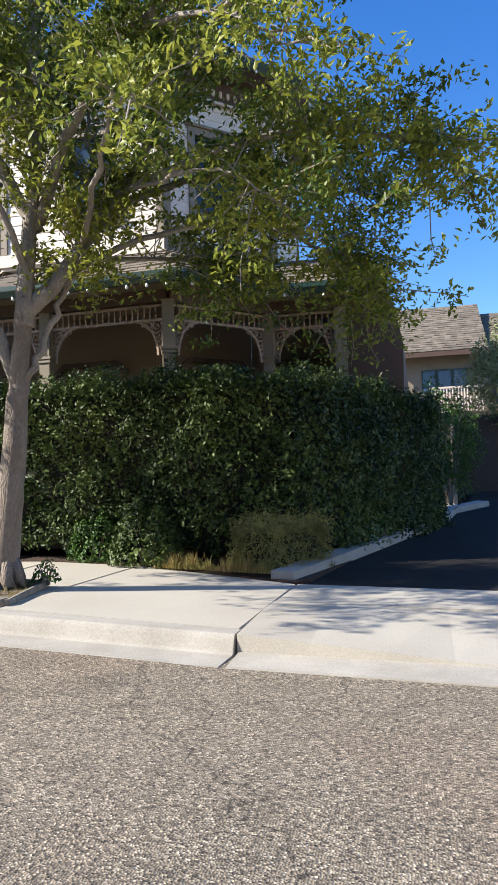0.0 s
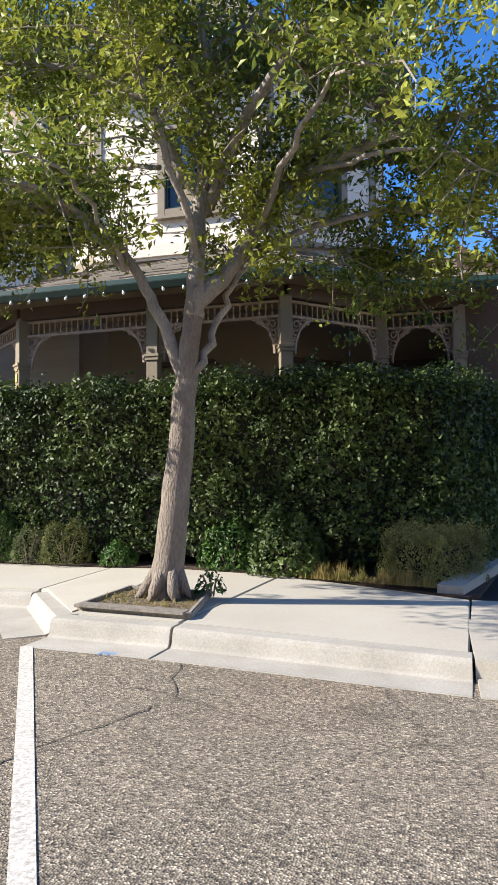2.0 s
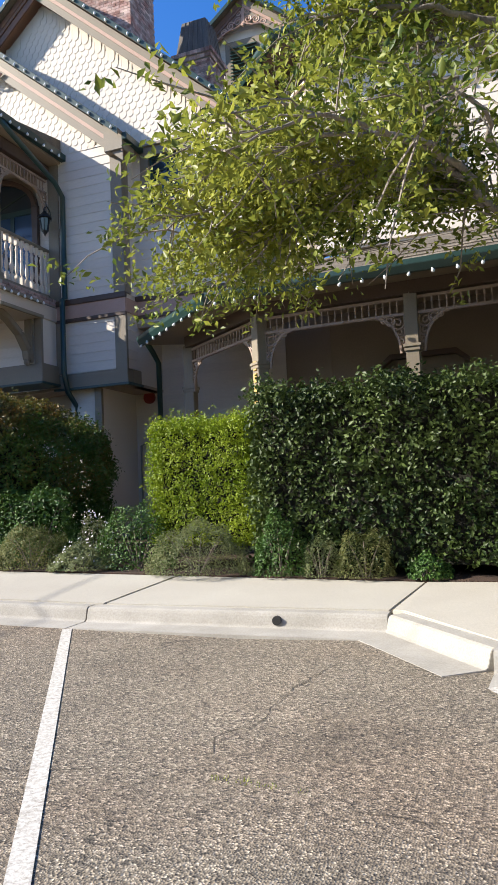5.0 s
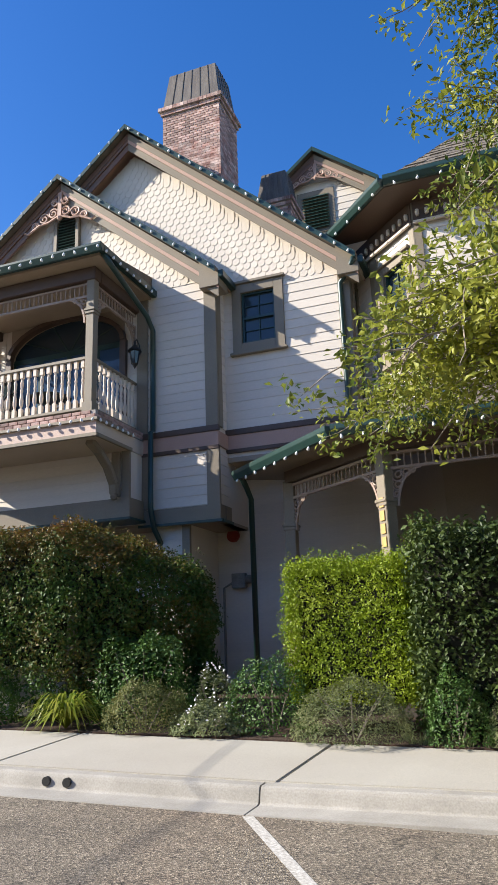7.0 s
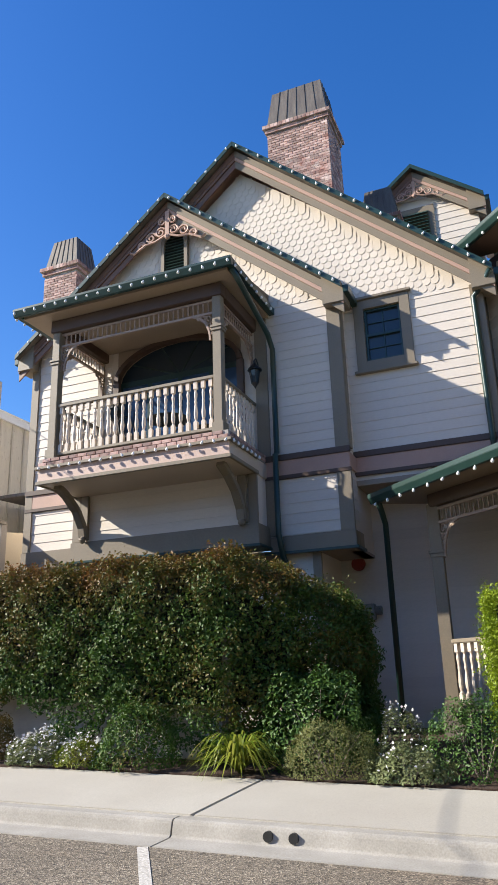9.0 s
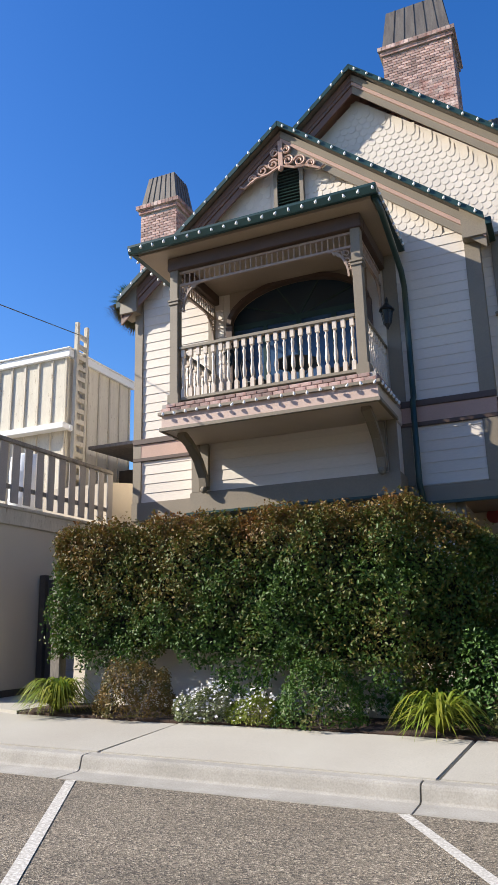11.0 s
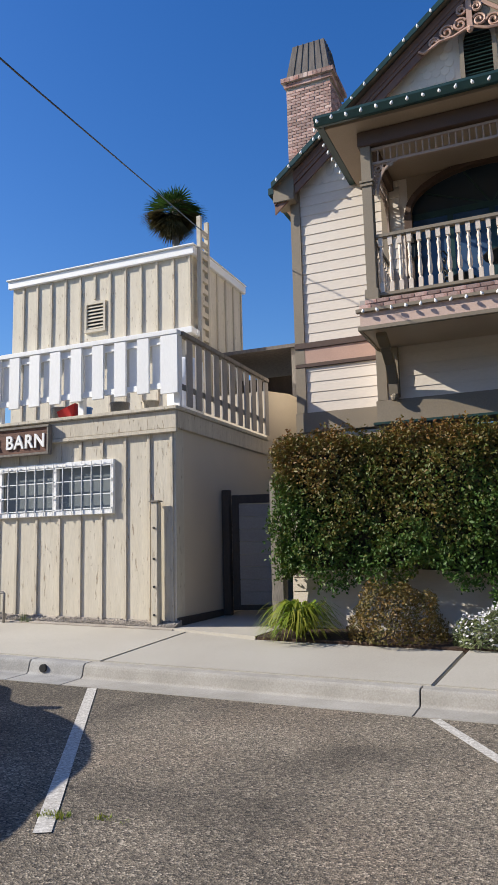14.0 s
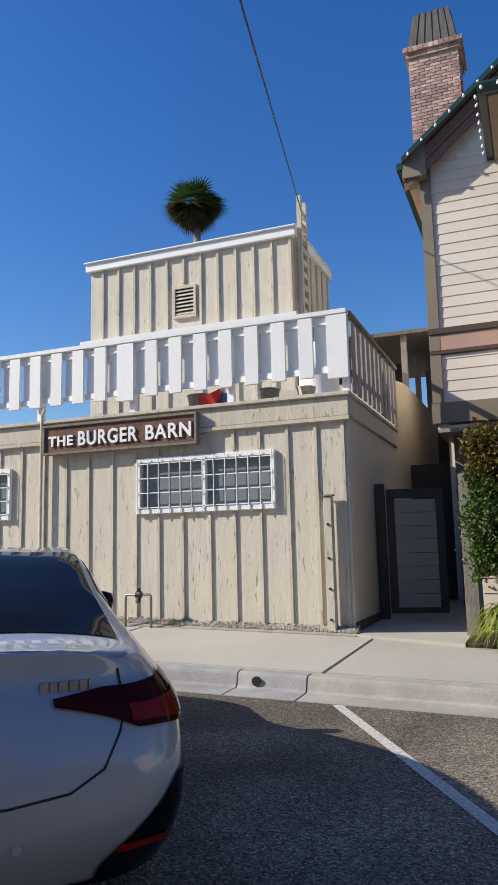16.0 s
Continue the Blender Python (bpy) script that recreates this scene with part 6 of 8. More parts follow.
def hedge(name, outline, z0f, z1, material, label, density, size, seed, round_=0.25, gap=0.0, bulge=0.07, core=True, aspect=0.55, spread=0.7, category="hedge", faces=None, shape=None):
    """A clipped hedge over a polygon: a dark solid core coloured as inner shade, and leaves over its sides and top."""
    rng = np.random.default_rng(seed)
    pts, nr = [], []
    k = len(outline)
    cx, cy = np.mean([p[0] for p in outline]), np.mean([p[1] for p in outline])
    for i in range(k):
        if faces is not None and i not in faces:
            continue
        (xa, ya), (xb, yb) = outline[i], outline[(i + 1) % k]
        L = math.hypot(xb - xa, yb - ya)
        n = int(L * (z1 - z0f(xa, ya)) * density)
        u = rng.uniform(0, 1, n)
        z = z0f(xa, ya) + (z1 - z0f(xa, ya)) * rng.uniform(0, 1, n)
        nx, ny = (yb - ya) / L, -(xb - xa) / L
        x, y = xa + (xb - xa) * u, ya + (yb - ya) * u
        over = np.clip(z - (z1 - round_), 0, None)
        inn = round_ - np.sqrt(np.clip(round_ ** 2 - over ** 2, 0, None))
        pts.append(np.stack([x - nx * inn, y - ny * inn, z], 1))
        nr.append(np.stack([np.full(n, nx), np.full(n, ny), 0.15 + over / round_], 1))
    xs = [p[0] for p in outline]
    ys = [p[1] for p in outline]
    n = int((max(xs) - min(xs)) * (max(ys) - min(ys)) * density * 0.8)
    q = np.stack([rng.uniform(min(xs), max(xs), n), rng.uniform(min(ys), max(ys), n), np.full(n, z1)], 1)
    inside = np.zeros(n, bool)
    for i in range(k):
        (xa, ya), (xb, yb) = outline[i], outline[(i + 1) % k]
        c = ((ya > q[:, 1]) != (yb > q[:, 1])) & (q[:, 0] < (xb - xa) * (q[:, 1] - ya) / (yb - ya + 1e-12) + xa)
        inside ^= c
    q = q[inside]
    pts.append(q)
    nr.append(np.tile([0, 0, 1.0], (len(q), 1)))
    P, Nn = np.concatenate(pts), np.concatenate(nr)
    Nn = Nn / np.linalg.norm(Nn, axis=1)[:, None]
    b = lump(P, bulge, 2.2)
    # sprigs of five leaves, some standing out, some sunk back
    keep = rng.permutation(len(P))[: len(P) // 5]
    P = P[keep] + Nn[keep] * (b[keep] + rng.exponential(0.035, len(keep)) - rng.uniform(0, 0.26, len(keep)))[:, None]
    lean = Nn[keep] + rng.normal(0, 0.45, (len(keep), 3))
    P = np.repeat(P, 5, 0) + rng.normal(0, size * 0.62, (len(keep) * 5, 3))
    Nn = np.repeat(lean, 5, 0)
    if shape is not None:
        P = shape(P)
    org = np.array([cx, cy, z0f(cx, cy)])
    h = root(name, org, label, category)
    me = leafmesh("leaves", P - org, Nn, size, material, rng, spread, aspect)
    ob = new("foliage", me)
    ob.parent = h
    ob["kind"] = "stuff"
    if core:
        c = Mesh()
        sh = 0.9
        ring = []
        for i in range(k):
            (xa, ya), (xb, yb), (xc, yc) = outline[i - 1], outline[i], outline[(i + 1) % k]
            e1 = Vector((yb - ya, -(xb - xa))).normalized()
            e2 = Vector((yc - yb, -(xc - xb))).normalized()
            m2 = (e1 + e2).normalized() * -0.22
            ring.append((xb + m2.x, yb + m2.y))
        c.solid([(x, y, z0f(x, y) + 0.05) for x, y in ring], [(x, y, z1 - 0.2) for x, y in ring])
        part("twig_core", c, HEDGESHADE, h)
    return h


def bedz(x, y):
    return gz(x) + 0.34


hedge("tall_hedge", [(-8.15, 9.42), (-2.7, 9.32), (-1.6, 9.8), (-1.05, 10.5), (0.42, 14.5), (0.4, 16.2), (-0.7, 16.5), (-2.1, 11.3), (-2.3, 10.7), (-8.1, 10.8)], lambda x, y: bedz(x, y) + 0.1, 3.0, HEDGELEAF,
      "tall clipped dark green hedge, bare and gappy low down", 1700, 0.07, 11, bulge=0.055, faces=(0, 1, 2, 3, 4, 5, 9))
hedge("bright_hedge", [(-9.85, 9.75), (-8.25, 9.65), (-8.1, 10.3), (-9.8, 10.6)], lambda x, y: bedz(x, y) + 0.35, 2.72, BOXLEAF, "bright yellow-green clipped hedge in sun", 6500, 0.036, 12, round_=0.18, bulge=0.03)
BRONZE = hedge("bronze_hedge", [(-18.8, 9.75), (-15.9, 9.65), (-13.5, 9.72), (-12.4, 10.2), (-11.45, 11.1), (-11.8, 12.0), (-18.6, 11.0)], lambda x, y: 1.5 if x < -17 else (1.15 if x < -14.5 else 0.8), 3.5, REDLEAF,
      "overgrown bronze and green hedge spilling over a fence", 3000, 0.056, 13, round_=0.42, bulge=0.075, core=False,
      shape=lambda P: np.stack([P[:, 0], P[:, 1], P[:, 2] - 0.15 * (np.sin(3.1 * P[:, 0]) + np.sin(7.3 * P[:, 0] + 1)) * np.clip((1.9 - P[:, 2]) / 0.6, 0, 1) - 1.0 * np.clip((P[:, 0] + 13.4) / 2.0, 0, 1) ** 1.6 * np.clip((P[:, 2] - 1.2) / 2.2, 0, 1)], 1))
# dark solid behind the leaves, its colour standing for inner shade
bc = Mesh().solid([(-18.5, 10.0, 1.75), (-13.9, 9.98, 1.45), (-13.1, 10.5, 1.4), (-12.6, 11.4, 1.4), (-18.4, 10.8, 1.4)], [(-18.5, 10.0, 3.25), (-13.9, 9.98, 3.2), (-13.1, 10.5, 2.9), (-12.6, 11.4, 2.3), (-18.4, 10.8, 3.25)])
part("twig_core", bc, HEDGESHADE, BRONZE)
hedge("box_bush", [(-2.42, 9.12), (-1.72, 8.72), (-1.12, 9.6), (-1.8, 9.95)], lambda x, y: 0.3, 0.99, BUSHLEAF, "low boxy clipped bush at the driveway's edge", 9000, 0.026, 14, round_=0.15, bulge=0.03, category="bush")


def shrub(name, x, y, r, h, material, label, n, size, seed, category="shrub", upright=0.0, aspect=0.5, flowers=0):
    rng = np.random.default_rng(seed)
    d = rng.normal(0, 1, (n, 3))
    d /= np.linalg.norm(d, axis=1)[:, None]
    d[:, 2] = np.abs(d[:, 2]) * 1.0
    rad = rng.uniform(0.6, 1.0, n) ** 0.4 * (1 + lump(d * 3 + seed, 0.10, 1.0))
    P = d * rad[:, None] * np.array([r, r * 0.8, h])
    P[:, 2] = np.maximum(P[:, 2], 0.02)
    z = bedz(x, y)
    s = root(name, (x, y, z), label, category)
    dirs = d + np.array([0, 0, upright])
    ob = new("foliage", leafmesh("leaves", P, dirs, size, material, rng, 0.6, aspect))
    ob.parent = s
    ob["kind"] = "stuff"
    st = Mesh()
    for k in range(6):
        a = k * 1.05 + seed
        st.tube([(x + 0.03 * math.cos(a), y + 0.03 * math.sin(a), z - 0.03), (x + r * 0.35 * math.cos(a), y + r * 0.3 * math.sin(a), z + h * 0.45), (x + r * 0.6 * math.cos(a), y + r * 0.5 * math.sin(a), z + h * 0.75)], [0.010, 0.008, 0.004], 5)
    part("stem_cluster", st, BARK, s)["kind"] = "stuff"
    if flowers:
        k = rng.choice(n, flowers)
        f = P[k] * np.array([1, 1, 1.12]) + np.array([0, 0, 0.03])
        ob = new("flowers", leafmesh("petals", f, np.tile([0, -0.5, 1.0], (flowers, 1)), 0.04, PETAL, rng, 0.6, 0.9))
        ob.parent = s
        ob["kind"] = "stuff"
    return s


def strap_plant(x, y, r, h, n, seed, label="clump of arching yellow-green strap leaves", material=None):
    rnd = random.Random(seed)
    z = bedz(x, y)
    s = root("strap_leaf_plant", (x, y, z), label, "plant")
    m = Mesh()
    for i in range(n):
        a = rnd.uniform(0, 2 * math.pi)
        L, H, w = r * rnd.uniform(0.6, 1.2), h * rnd.uniform(0.3, 0.95), rnd.uniform(0.009, 0.019)
        droop = rnd.uniform(0.72, 1.02)
        dx, dy = math.cos(a), math.sin(a)
        vs, k = [], 6
        for j in range(k + 1):
            f = j / k
            rr, zz = L * (f + 0.25 * f * (f - 1)), H * math.sin(math.pi * f * droop) * 1.1
            ww = w * (1 - f ** 3) + 0.001
            vs += [(x + dx * rr - dy * ww, y + dy * rr + dx * ww, z + zz), (x + dx * rr + dy * ww, y + dy * rr - dx * ww, z + zz)]
        m.add(vs, [(2 * j, 2 * j + 1, 2 * j + 3, 2 * j + 2) for j in range(k)])
    ob = part("leaves", m, material or STRAP, s)
    ob["kind"] = "stuff"


# along the bed, towards -x
strap_plant(-18.3, 9.4, 0.6, 0.45, 320, 1)
shrub("clipped_shrub", -17.05, 9.5, 0.62, 0.74, BRONZELEAF, "rounded bronze-green shrub by the pavement", 5000, 0.045, 21)
shrub("flowering_plant", -15.9, 9.45, 0.5, 0.4, SAGELEAF, "low grey-green plant with small white flowers", 4200, 0.05, 22, "plant", 0.8, 0.25, 420)
shrub("flowering_plant", -15.2, 9.4, 0.4, 0.34, STRAP, "low yellow-green plant with small white flowers", 2600, 0.05, 32, "plant", 0.8, 0.25, 160)
shrub("clipped_shrub", -14.4, 9.5, 0.62, 0.85, REDLEAF, "dark green rounded shrub under the hedge", 4200, 0.05, 23)
strap_plant(-12.9, 9.42, 0.62, 0.46, 170, 2)
shrub("clipped_shrub", -11.75, 9.55, 0.62, 0.62, OLIVELEAF, "rounded olive-green clipped shrub", 9000, 0.028, 24)
shrub("clipped_shrub", -12.1, 10.15, 0.8, 1.3, DEEPLEAF, "dark glossy green shrub beside the house wall", 4200, 0.06, 25)
shrub("flowering_plant", -10.85, 9.5, 0.55, 0.36, SAGELEAF, "spreading grey-green plant with pale flowers", 3600, 0.05, 26, "plant", 0.5, 0.4, 60)
shrub("flowering_plant", -11.0, 10.1, 0.35, 0.75, SAGELEAF, "upright plant with white flower spikes", 2200, 0.05, 27, "plant", 0.8, 0.3, 120)
shrub("clipped_shrub", -10.05, 9.75, 0.6, 0.95, DEEPLEAF, "small-leaved dark green shrub in the bed", 4200, 0.04, 28)
shrub("rosemary_shrub", -8.95, 9.4, 0.75, 0.7, SAGELEAF, "woody grey-green rosemary-like shrub", 9000, 0.04, 29, upright=0.6, aspect=0.22)
shrub("clipped_shrub", -7.75, 9.35, 0.4, 0.8, DEEPLEAF, "small dark green shrub at the hedge's foot", 3200, 0.04, 30)
shrub("rosemary_shrub", -6.65, 9.35, 0.38, 0.6, OLIVELEAF, "woody olive shrub at the hedge's foot", 4200, 0.04, 31, upright=0.6, aspect=0.22)
shrub("rosemary_shrub", -7.2, 9.3, 0.3, 0.5, SAGELEAF, "thin grey-green shrub at the hedge's foot", 2000, 0.04, 33, upright=0.6, aspect=0.22)
shrub("clipped_shrub", -3.55, 9.15, 0.5, 0.8, HEDGELEAF, "leafy green shrub at the hedge's foot", 2600, 0.07, 34)
shrub("clipped_shrub", -4.35, 9.4, 0.4, 0.65, DEEPLEAF, "leafy dark shrub at the hedge's foot", 1800, 0.06, 35)
shrub("clipped_shrub", -5.9, 9.35, 0.28, 0.3, DEEPLEAF, "low green plant at the hedge's foot", 1200, 0.05, 36)


def grass_patch(x0, x1, y0, y1, n, h, material, label, seed, name="grass"):
    rng = np.random.default_rng(seed)
    m = Mesh()
    for _ in range(n):
        x, y = rng.uniform(x0, x1), rng.uniform(y0, y1)
        y -= 0.27 * (x - x0) if name == "dry_grass" else 0
        z = (bedz(x, y) if y > 8.2 else gz(x)) - 0.01
        a = rng.uniform(0, 6.28)
        L = h * rng.uniform(0.4, 1.2) * (0.75 + 0.45 * math.sin(9.0 * x + 2.0 * math.sin(17.0 * x)))
        b = rng.uniform(0.1, 0.7) * L
        dx, dy = math.cos(a), math.sin(a)
        m.add([(x - dy * .006, y + dx * .006, z), (x + dy * .006, y - dx * .006, z), (x + dx * b, y + dy * b, z + L)], [(0, 1, 2)])
    thing(name, m, material, ((x0 + x1) / 2, (y0 + y1) / 2, gz(x0)), label, "grass", kind="stuff")


grass_patch(-3.35, -1.75, 8.82, 9.1, 1500, 0.17, DRYGRASS, "straw-coloured dry grass along the bed", 41, "dry_grass")
grass_patch(-8.3, -7.6, 9.25, 9.5, 500, 0.14, SAGELEAF, "tuft of low grass in the bed", 42)
grass_patch(-18.0, -17.8, 3.75, 3.86, 130, 0.04, STRAP, "weeds growing in an asphalt crack", 43)
grass_patch(-17.65, -17.45, 3.85, 3.93, 130, 0.04, STRAP, "weeds growing in an asphalt crack", 44)
grass_patch(-6.35, -5.7, 3.72, 3.8, 120, 0.03, STRAP, "weeds growing in an asphalt crack", 45)

# ---- street tree ----
tree = root("street_tree", (-4.42, 6.98, 0.4), "street tree with leaning furrowed trunk and airy crown", "tree")
trnd = random.Random(5)


def limb(pts, r0, r1, n=10, material=LIMB, name="limb", sub=4, wob=0.03):
    """A tapering limb through the given places, smoothed and slightly crooked."""
    P = [Vector(p) for p in pts]
    out, rad = [], []
    seg = len(P) - 1
    for i in range(seg):
        p0, p1, p2, p3 = P[max(i - 1, 0)], P[i], P[i + 1], P[min(i + 2, seg)]
        for j in range(sub + (i == seg - 1)):
            t = j / sub
            q = 0.5 * ((2 * p1) + (p2 - p0) * t + (2 * p0 - 5 * p1 + 4 * p2 - p3) * t * t + (3 * p1 - p0 - 3 * p2 + p3) * t ** 3)
            f = (i + t) / seg
            out.append(q + Vector((trnd.uniform(-wob, wob), trnd.uniform(-wob, wob), 0)) * (0 if i == 0 and j == 0 else 1))
            rad.append(r0 + (r1 - r0) * f)
    return out, rad


TIPS = []
tm = Mesh()
o, r = limb([(-4.36, 7.02, 0.33), (-4.30, 7.01, 0.8), (-4.20, 6.99, 1.5), (-4.13, 6.97, 2.1), (-4.08, 6.96, 2.65), (-4.00, 6.90, 3.1), (-3.93, 6.85, 3.45)], 0.185, 0.085, sub=4, wob=0.01)
r = [q * 0.9 for q in r]
r[0], r[1] = 0.24, 0.19
tm.tube(o, r, 14)
for a in range(7):
    an = a * 0.9
    tm.tube([(-4.30 + 0.08 * math.cos(an), 7.02 + 0.08 * math.sin(an), 0.75), (-4.34 + 0.2 * math.cos(an), 7.02 + 0.19 * math.sin(an), 0.5), (-4.36 + 0.29 * math.cos(an), 7.02 + 0.25 * math.sin(an), 0.4)], [0.06, 0.06, 0.012], 6)
part("trunk", tm, BARK, tree, "grey furrowed trunk", smooth=True)
MAIN = [
    ([(-3.65, 7.12, 3.75), (-2.8, 7.5, 4.2), (-1.8, 7.9, 4.35), (-1.0, 8.2, 4.0), (-0.6, 8.4, 3.5)], 0.045, 0.012),
    ([(-4.75, 6.8, 3.65), (-5.3, 6.5, 4.2), (-6.1, 6.6, 4.3), (-6.9, 6.8, 4.0)], 0.04, 0.012),
    ([(-4.25, 6.96, 2.58), (-4.38, 6.92, 3.0), (-4.60, 6.88, 3.47), (-4.83, 6.83, 3.85), (-5.25, 6.75, 4.1), (-5.9, 6.6, 4.4), (-6.6, 6.4, 4.5), (-7.2, 6.3, 4.4)], 0.085, 0.016),
    ([(-4.1, 6.9, 3.15), (-4.06, 6.88, 3.5), (-4.06, 6.95, 4.1), (-4.0, 7.05, 5.0), (-4.05, 7.1, 6.2), (-4.2, 7.2, 7.6), (-4.1, 7.3, 9.0)], 0.125, 0.025),
    ([(-4.13, 6.98, 2.6), (-3.95, 7.05, 3.0), (-3.75, 7.1, 3.5), (-3.55, 7.15, 4.1), (-3.5, 7.3, 4.9), (-3.6, 7.4, 5.8)], 0.05, 0.02),
    ([(-4.08, 6.88, 3.3), (-3.82, 6.98, 3.55), (-3.55, 7.1, 3.98), (-3.25, 7.3, 4.5), (-2.75, 7.45, 5.4), (-2.2, 7.6, 6.4), (-1.5, 7.7, 7.3)], 0.115, 0.03),
    ([(-4.0, 7.03, 4.2), (-4.35, 6.9, 4.9), (-4.6, 6.8, 5.6), (-4.6, 6.7, 6.5), (-5.0, 6.6, 7.6), (-5.3, 6.5, 8.6)], 0.085, 0.02),
    ([(-4.0, 7.05, 4.3), (-3.6, 6.8, 4.9), (-3.1, 6.5, 5.35), (-2.5, 6.2, 5.7), (-1.6, 6.0, 6.0), (-0.7, 5.9, 6.1)], 0.08, 0.02),
    ([(-4.05, 7.1, 5.4), (-4.8, 6.8, 6.4), (-5.6, 6.7, 7.2), (-6.3, 6.6, 7.7), (-6.7, 6.6, 7.9)], 0.06, 0.02),
    ([(-3.4, 7.22, 4.3), (-2.8, 7.7, 4.8), (-2.0, 8.2, 5.1), (-1.2, 8.6, 5.1), (-0.5, 8.8, 4.8)], 0.06, 0.015),
    ([(-3.15, 7.3, 4.6), (-2.3, 7.3, 4.9), (-1.3, 7.2, 5.0), (-0.4, 7.0, 4.75), (0.3, 6.9, 4.4)], 0.06, 0.012),
    ([(-4.02, 7.05, 5.0), (-4.4, 7.6, 5.8), (-4.8, 8.2, 6.8), (-5.0, 8.6, 7.8)], 0.06, 0.015),
    ([(-4.05, 7.1, 5.8), (-3.4, 7.6, 6.8), (-2.9, 8.0, 7.8), (-2.6, 8.2, 8.6)], 0.055, 0.015),
    ([(-3.6, 7.15, 3.9), (-3.3, 7.9, 4.1), (-2.8, 8.5, 4.2), (-2.2, 8.9, 4.0)], 0.04, 0.012),
    ([(-5.0, 6.76, 4.05), (-5.4, 6.2, 4.3), (-6.0, 5.8, 4.35), (-6.6, 5.6, 4.2)], 0.04, 0.012),
    ([(-5.2, 6.7, 4.15), (-6.0, 6.9, 4.25), (-6.7, 6.9, 4.15), (-7.3, 6.8, 4.05)], 0.03, 0.008),
    ([(-2.5, 7.5, 5.9), (-1.6, 7.0, 6.6), (-0.6, 6.6, 7.0), (0.4, 6.5, 6.9)], 0.045, 0.012),
    ([(-4.55, 6.8, 5.4), (-5.2, 6.7, 5.7), (-5.9, 6.6, 5.85), (-6.4, 6.5, 5.8)], 0.04, 0.01),
    ([(-4.05, 7.1, 5.6), (-5.0, 7.2, 6.2), (-5.9, 7.2, 6.6), (-6.7, 7.2, 6.9)], 0.04, 0.01),
    ([(-4.05, 7.1, 5.4), (-5.0, 7.8, 6.0), (-6.0, 8.3, 6.5), (-6.9, 8.6, 6.9)], 0.04, 0.01),
    ([(-4.6, 7.3, 4.9), (-5.3, 7.8, 5.2), (-6.2, 8.3, 5.3), (-6.8, 8.5, 5.0)], 0.035, 0.01),
    ([(-4.0, 6.95, 3.6), (-4.1, 6.3, 4.4), (-4.3, 5.8, 5.3), (-4.5, 5.4, 6.2)], 0.05, 0.015),
    ([(-5.05, 6.75, 4.1), (-5.5, 6.1, 4.3), (-6.0, 5.2, 4.2), (-6.5, 4.6, 3.8)], 0.035, 0.008),
    ([(-4.8, 6.8, 3.65), (-4.9, 6.1, 4.2), (-5.1, 5.3, 4.2), (-5.3, 4.8, 3.8)], 0.032, 0.008),
    ([(-6.1, 6.6, 4.4), (-7.0, 6.2, 4.2), (-7.6, 5.9, 3.9)], 0.028, 0.007),
    ([(-6.1, 6.6, 4.4), (-7.0, 7.3, 4.4), (-8.0, 7.9, 4.0)], 0.028, 0.007),
    ([(-3.6, 7.15, 3.9), (-3.0, 6.4, 4.5), (-2.5, 5.6, 4.6), (-2.1, 5.0, 4.3)], 0.045, 0.008),
    ([(-3.2, 7.3, 4.6), (-2.4, 6.8, 4.5), (-1.7, 6.4, 4.3), (-1.3, 6.2, 3.9)], 0.035, 0.007),
    ([(-2.5, 6.2, 5.7), (-1.6, 5.6, 5.3), (-0.9, 5.3, 4.7)], 0.035, 0.008),
]
for pts, r0, r1 in MAIN:
    pts = [(x + 0.12, y, z) for x, y, z in pts]
    o, r = limb(pts, r0 * 0.88, r1 * 0.8, sub=5, wob=0.045 if r0 < 0.08 else 0.014)
    part("limb", Mesh().tube(o, r, 8), LIMB, tree, smooth=True)
    n = len(o)
    low = r0 < 0.046 and min(p[1] for p in pts) < 6.3
    for i in range(int(n * (0.5 if low else 0.4)), n):
        for _ in range(2 if low else 5):
            TIPS.append((o[i], r[i], (o[i] - o[i - 1]).normalized()))
tw = Mesh()
LEAFP, LEAFN = [], []
lrng = np.random.default_rng(77)
for p, r, d in TIPS:
    v = Vector((trnd.gauss(0, 1), trnd.gauss(0, 1), trnd.gauss(0.15, 0.6)))
    v = (v.normalized() * 1.0 + d * 0.6).normalized()
    L = trnd.uniform(0.3, 0.85)
    a = p + v * L * 0.5 + Vector((0, 0, 0.05))
    b = p + v * L + Vector((0, 0, -0.06 * L))
    if b.x < -6.15 and b.y < 7.6 and 4.8 < b.z < 6.6 and trnd.random() < 0.75:
        continue
    if -4.6 < b.x < -2.6 and b.z < 5.6 and trnd.random() < 0.22:
        continue
    c = b + (v + Vector((trnd.uniform(-.5, .5), trnd.uniform(-.5, .5), -0.15))).normalized() * L * 0.35
    tw.tube([p, a, b, c], [max(0.008, r * 0.35), 0.008, 0.006, 0.003], 4, cap=False)
    # sprays of leaves along the outer half of each twig
    for s in range(6):
        f = trnd.uniform(0.35, 1.0)
        q = a.lerp(b, (f - 0.35) / 0.4) if f < 0.75 else b.lerp(c, (f - 0.75) / 0.25)
        w = Vector((trnd.gauss(0, 1), trnd.gauss(0, 1), trnd.gauss(-0.3, 0.5))).normalized()
        k = 14 if q.x > -2.8 else 10
        LEAFP.append(np.array(q) + np.array(w) * lrng.uniform(0.02, 0.30, (k, 1)) + lrng.normal(0, 0.05, (k, 3)))
        LEAFN.append(np.tile([-0.35, -0.2, 0.6], (k, 1)))
part("twig_spray", tw, LIMB, tree)["kind"] = "stuff"
LP, LN = np.concatenate(LEAFP), np.concatenate(LEAFN)
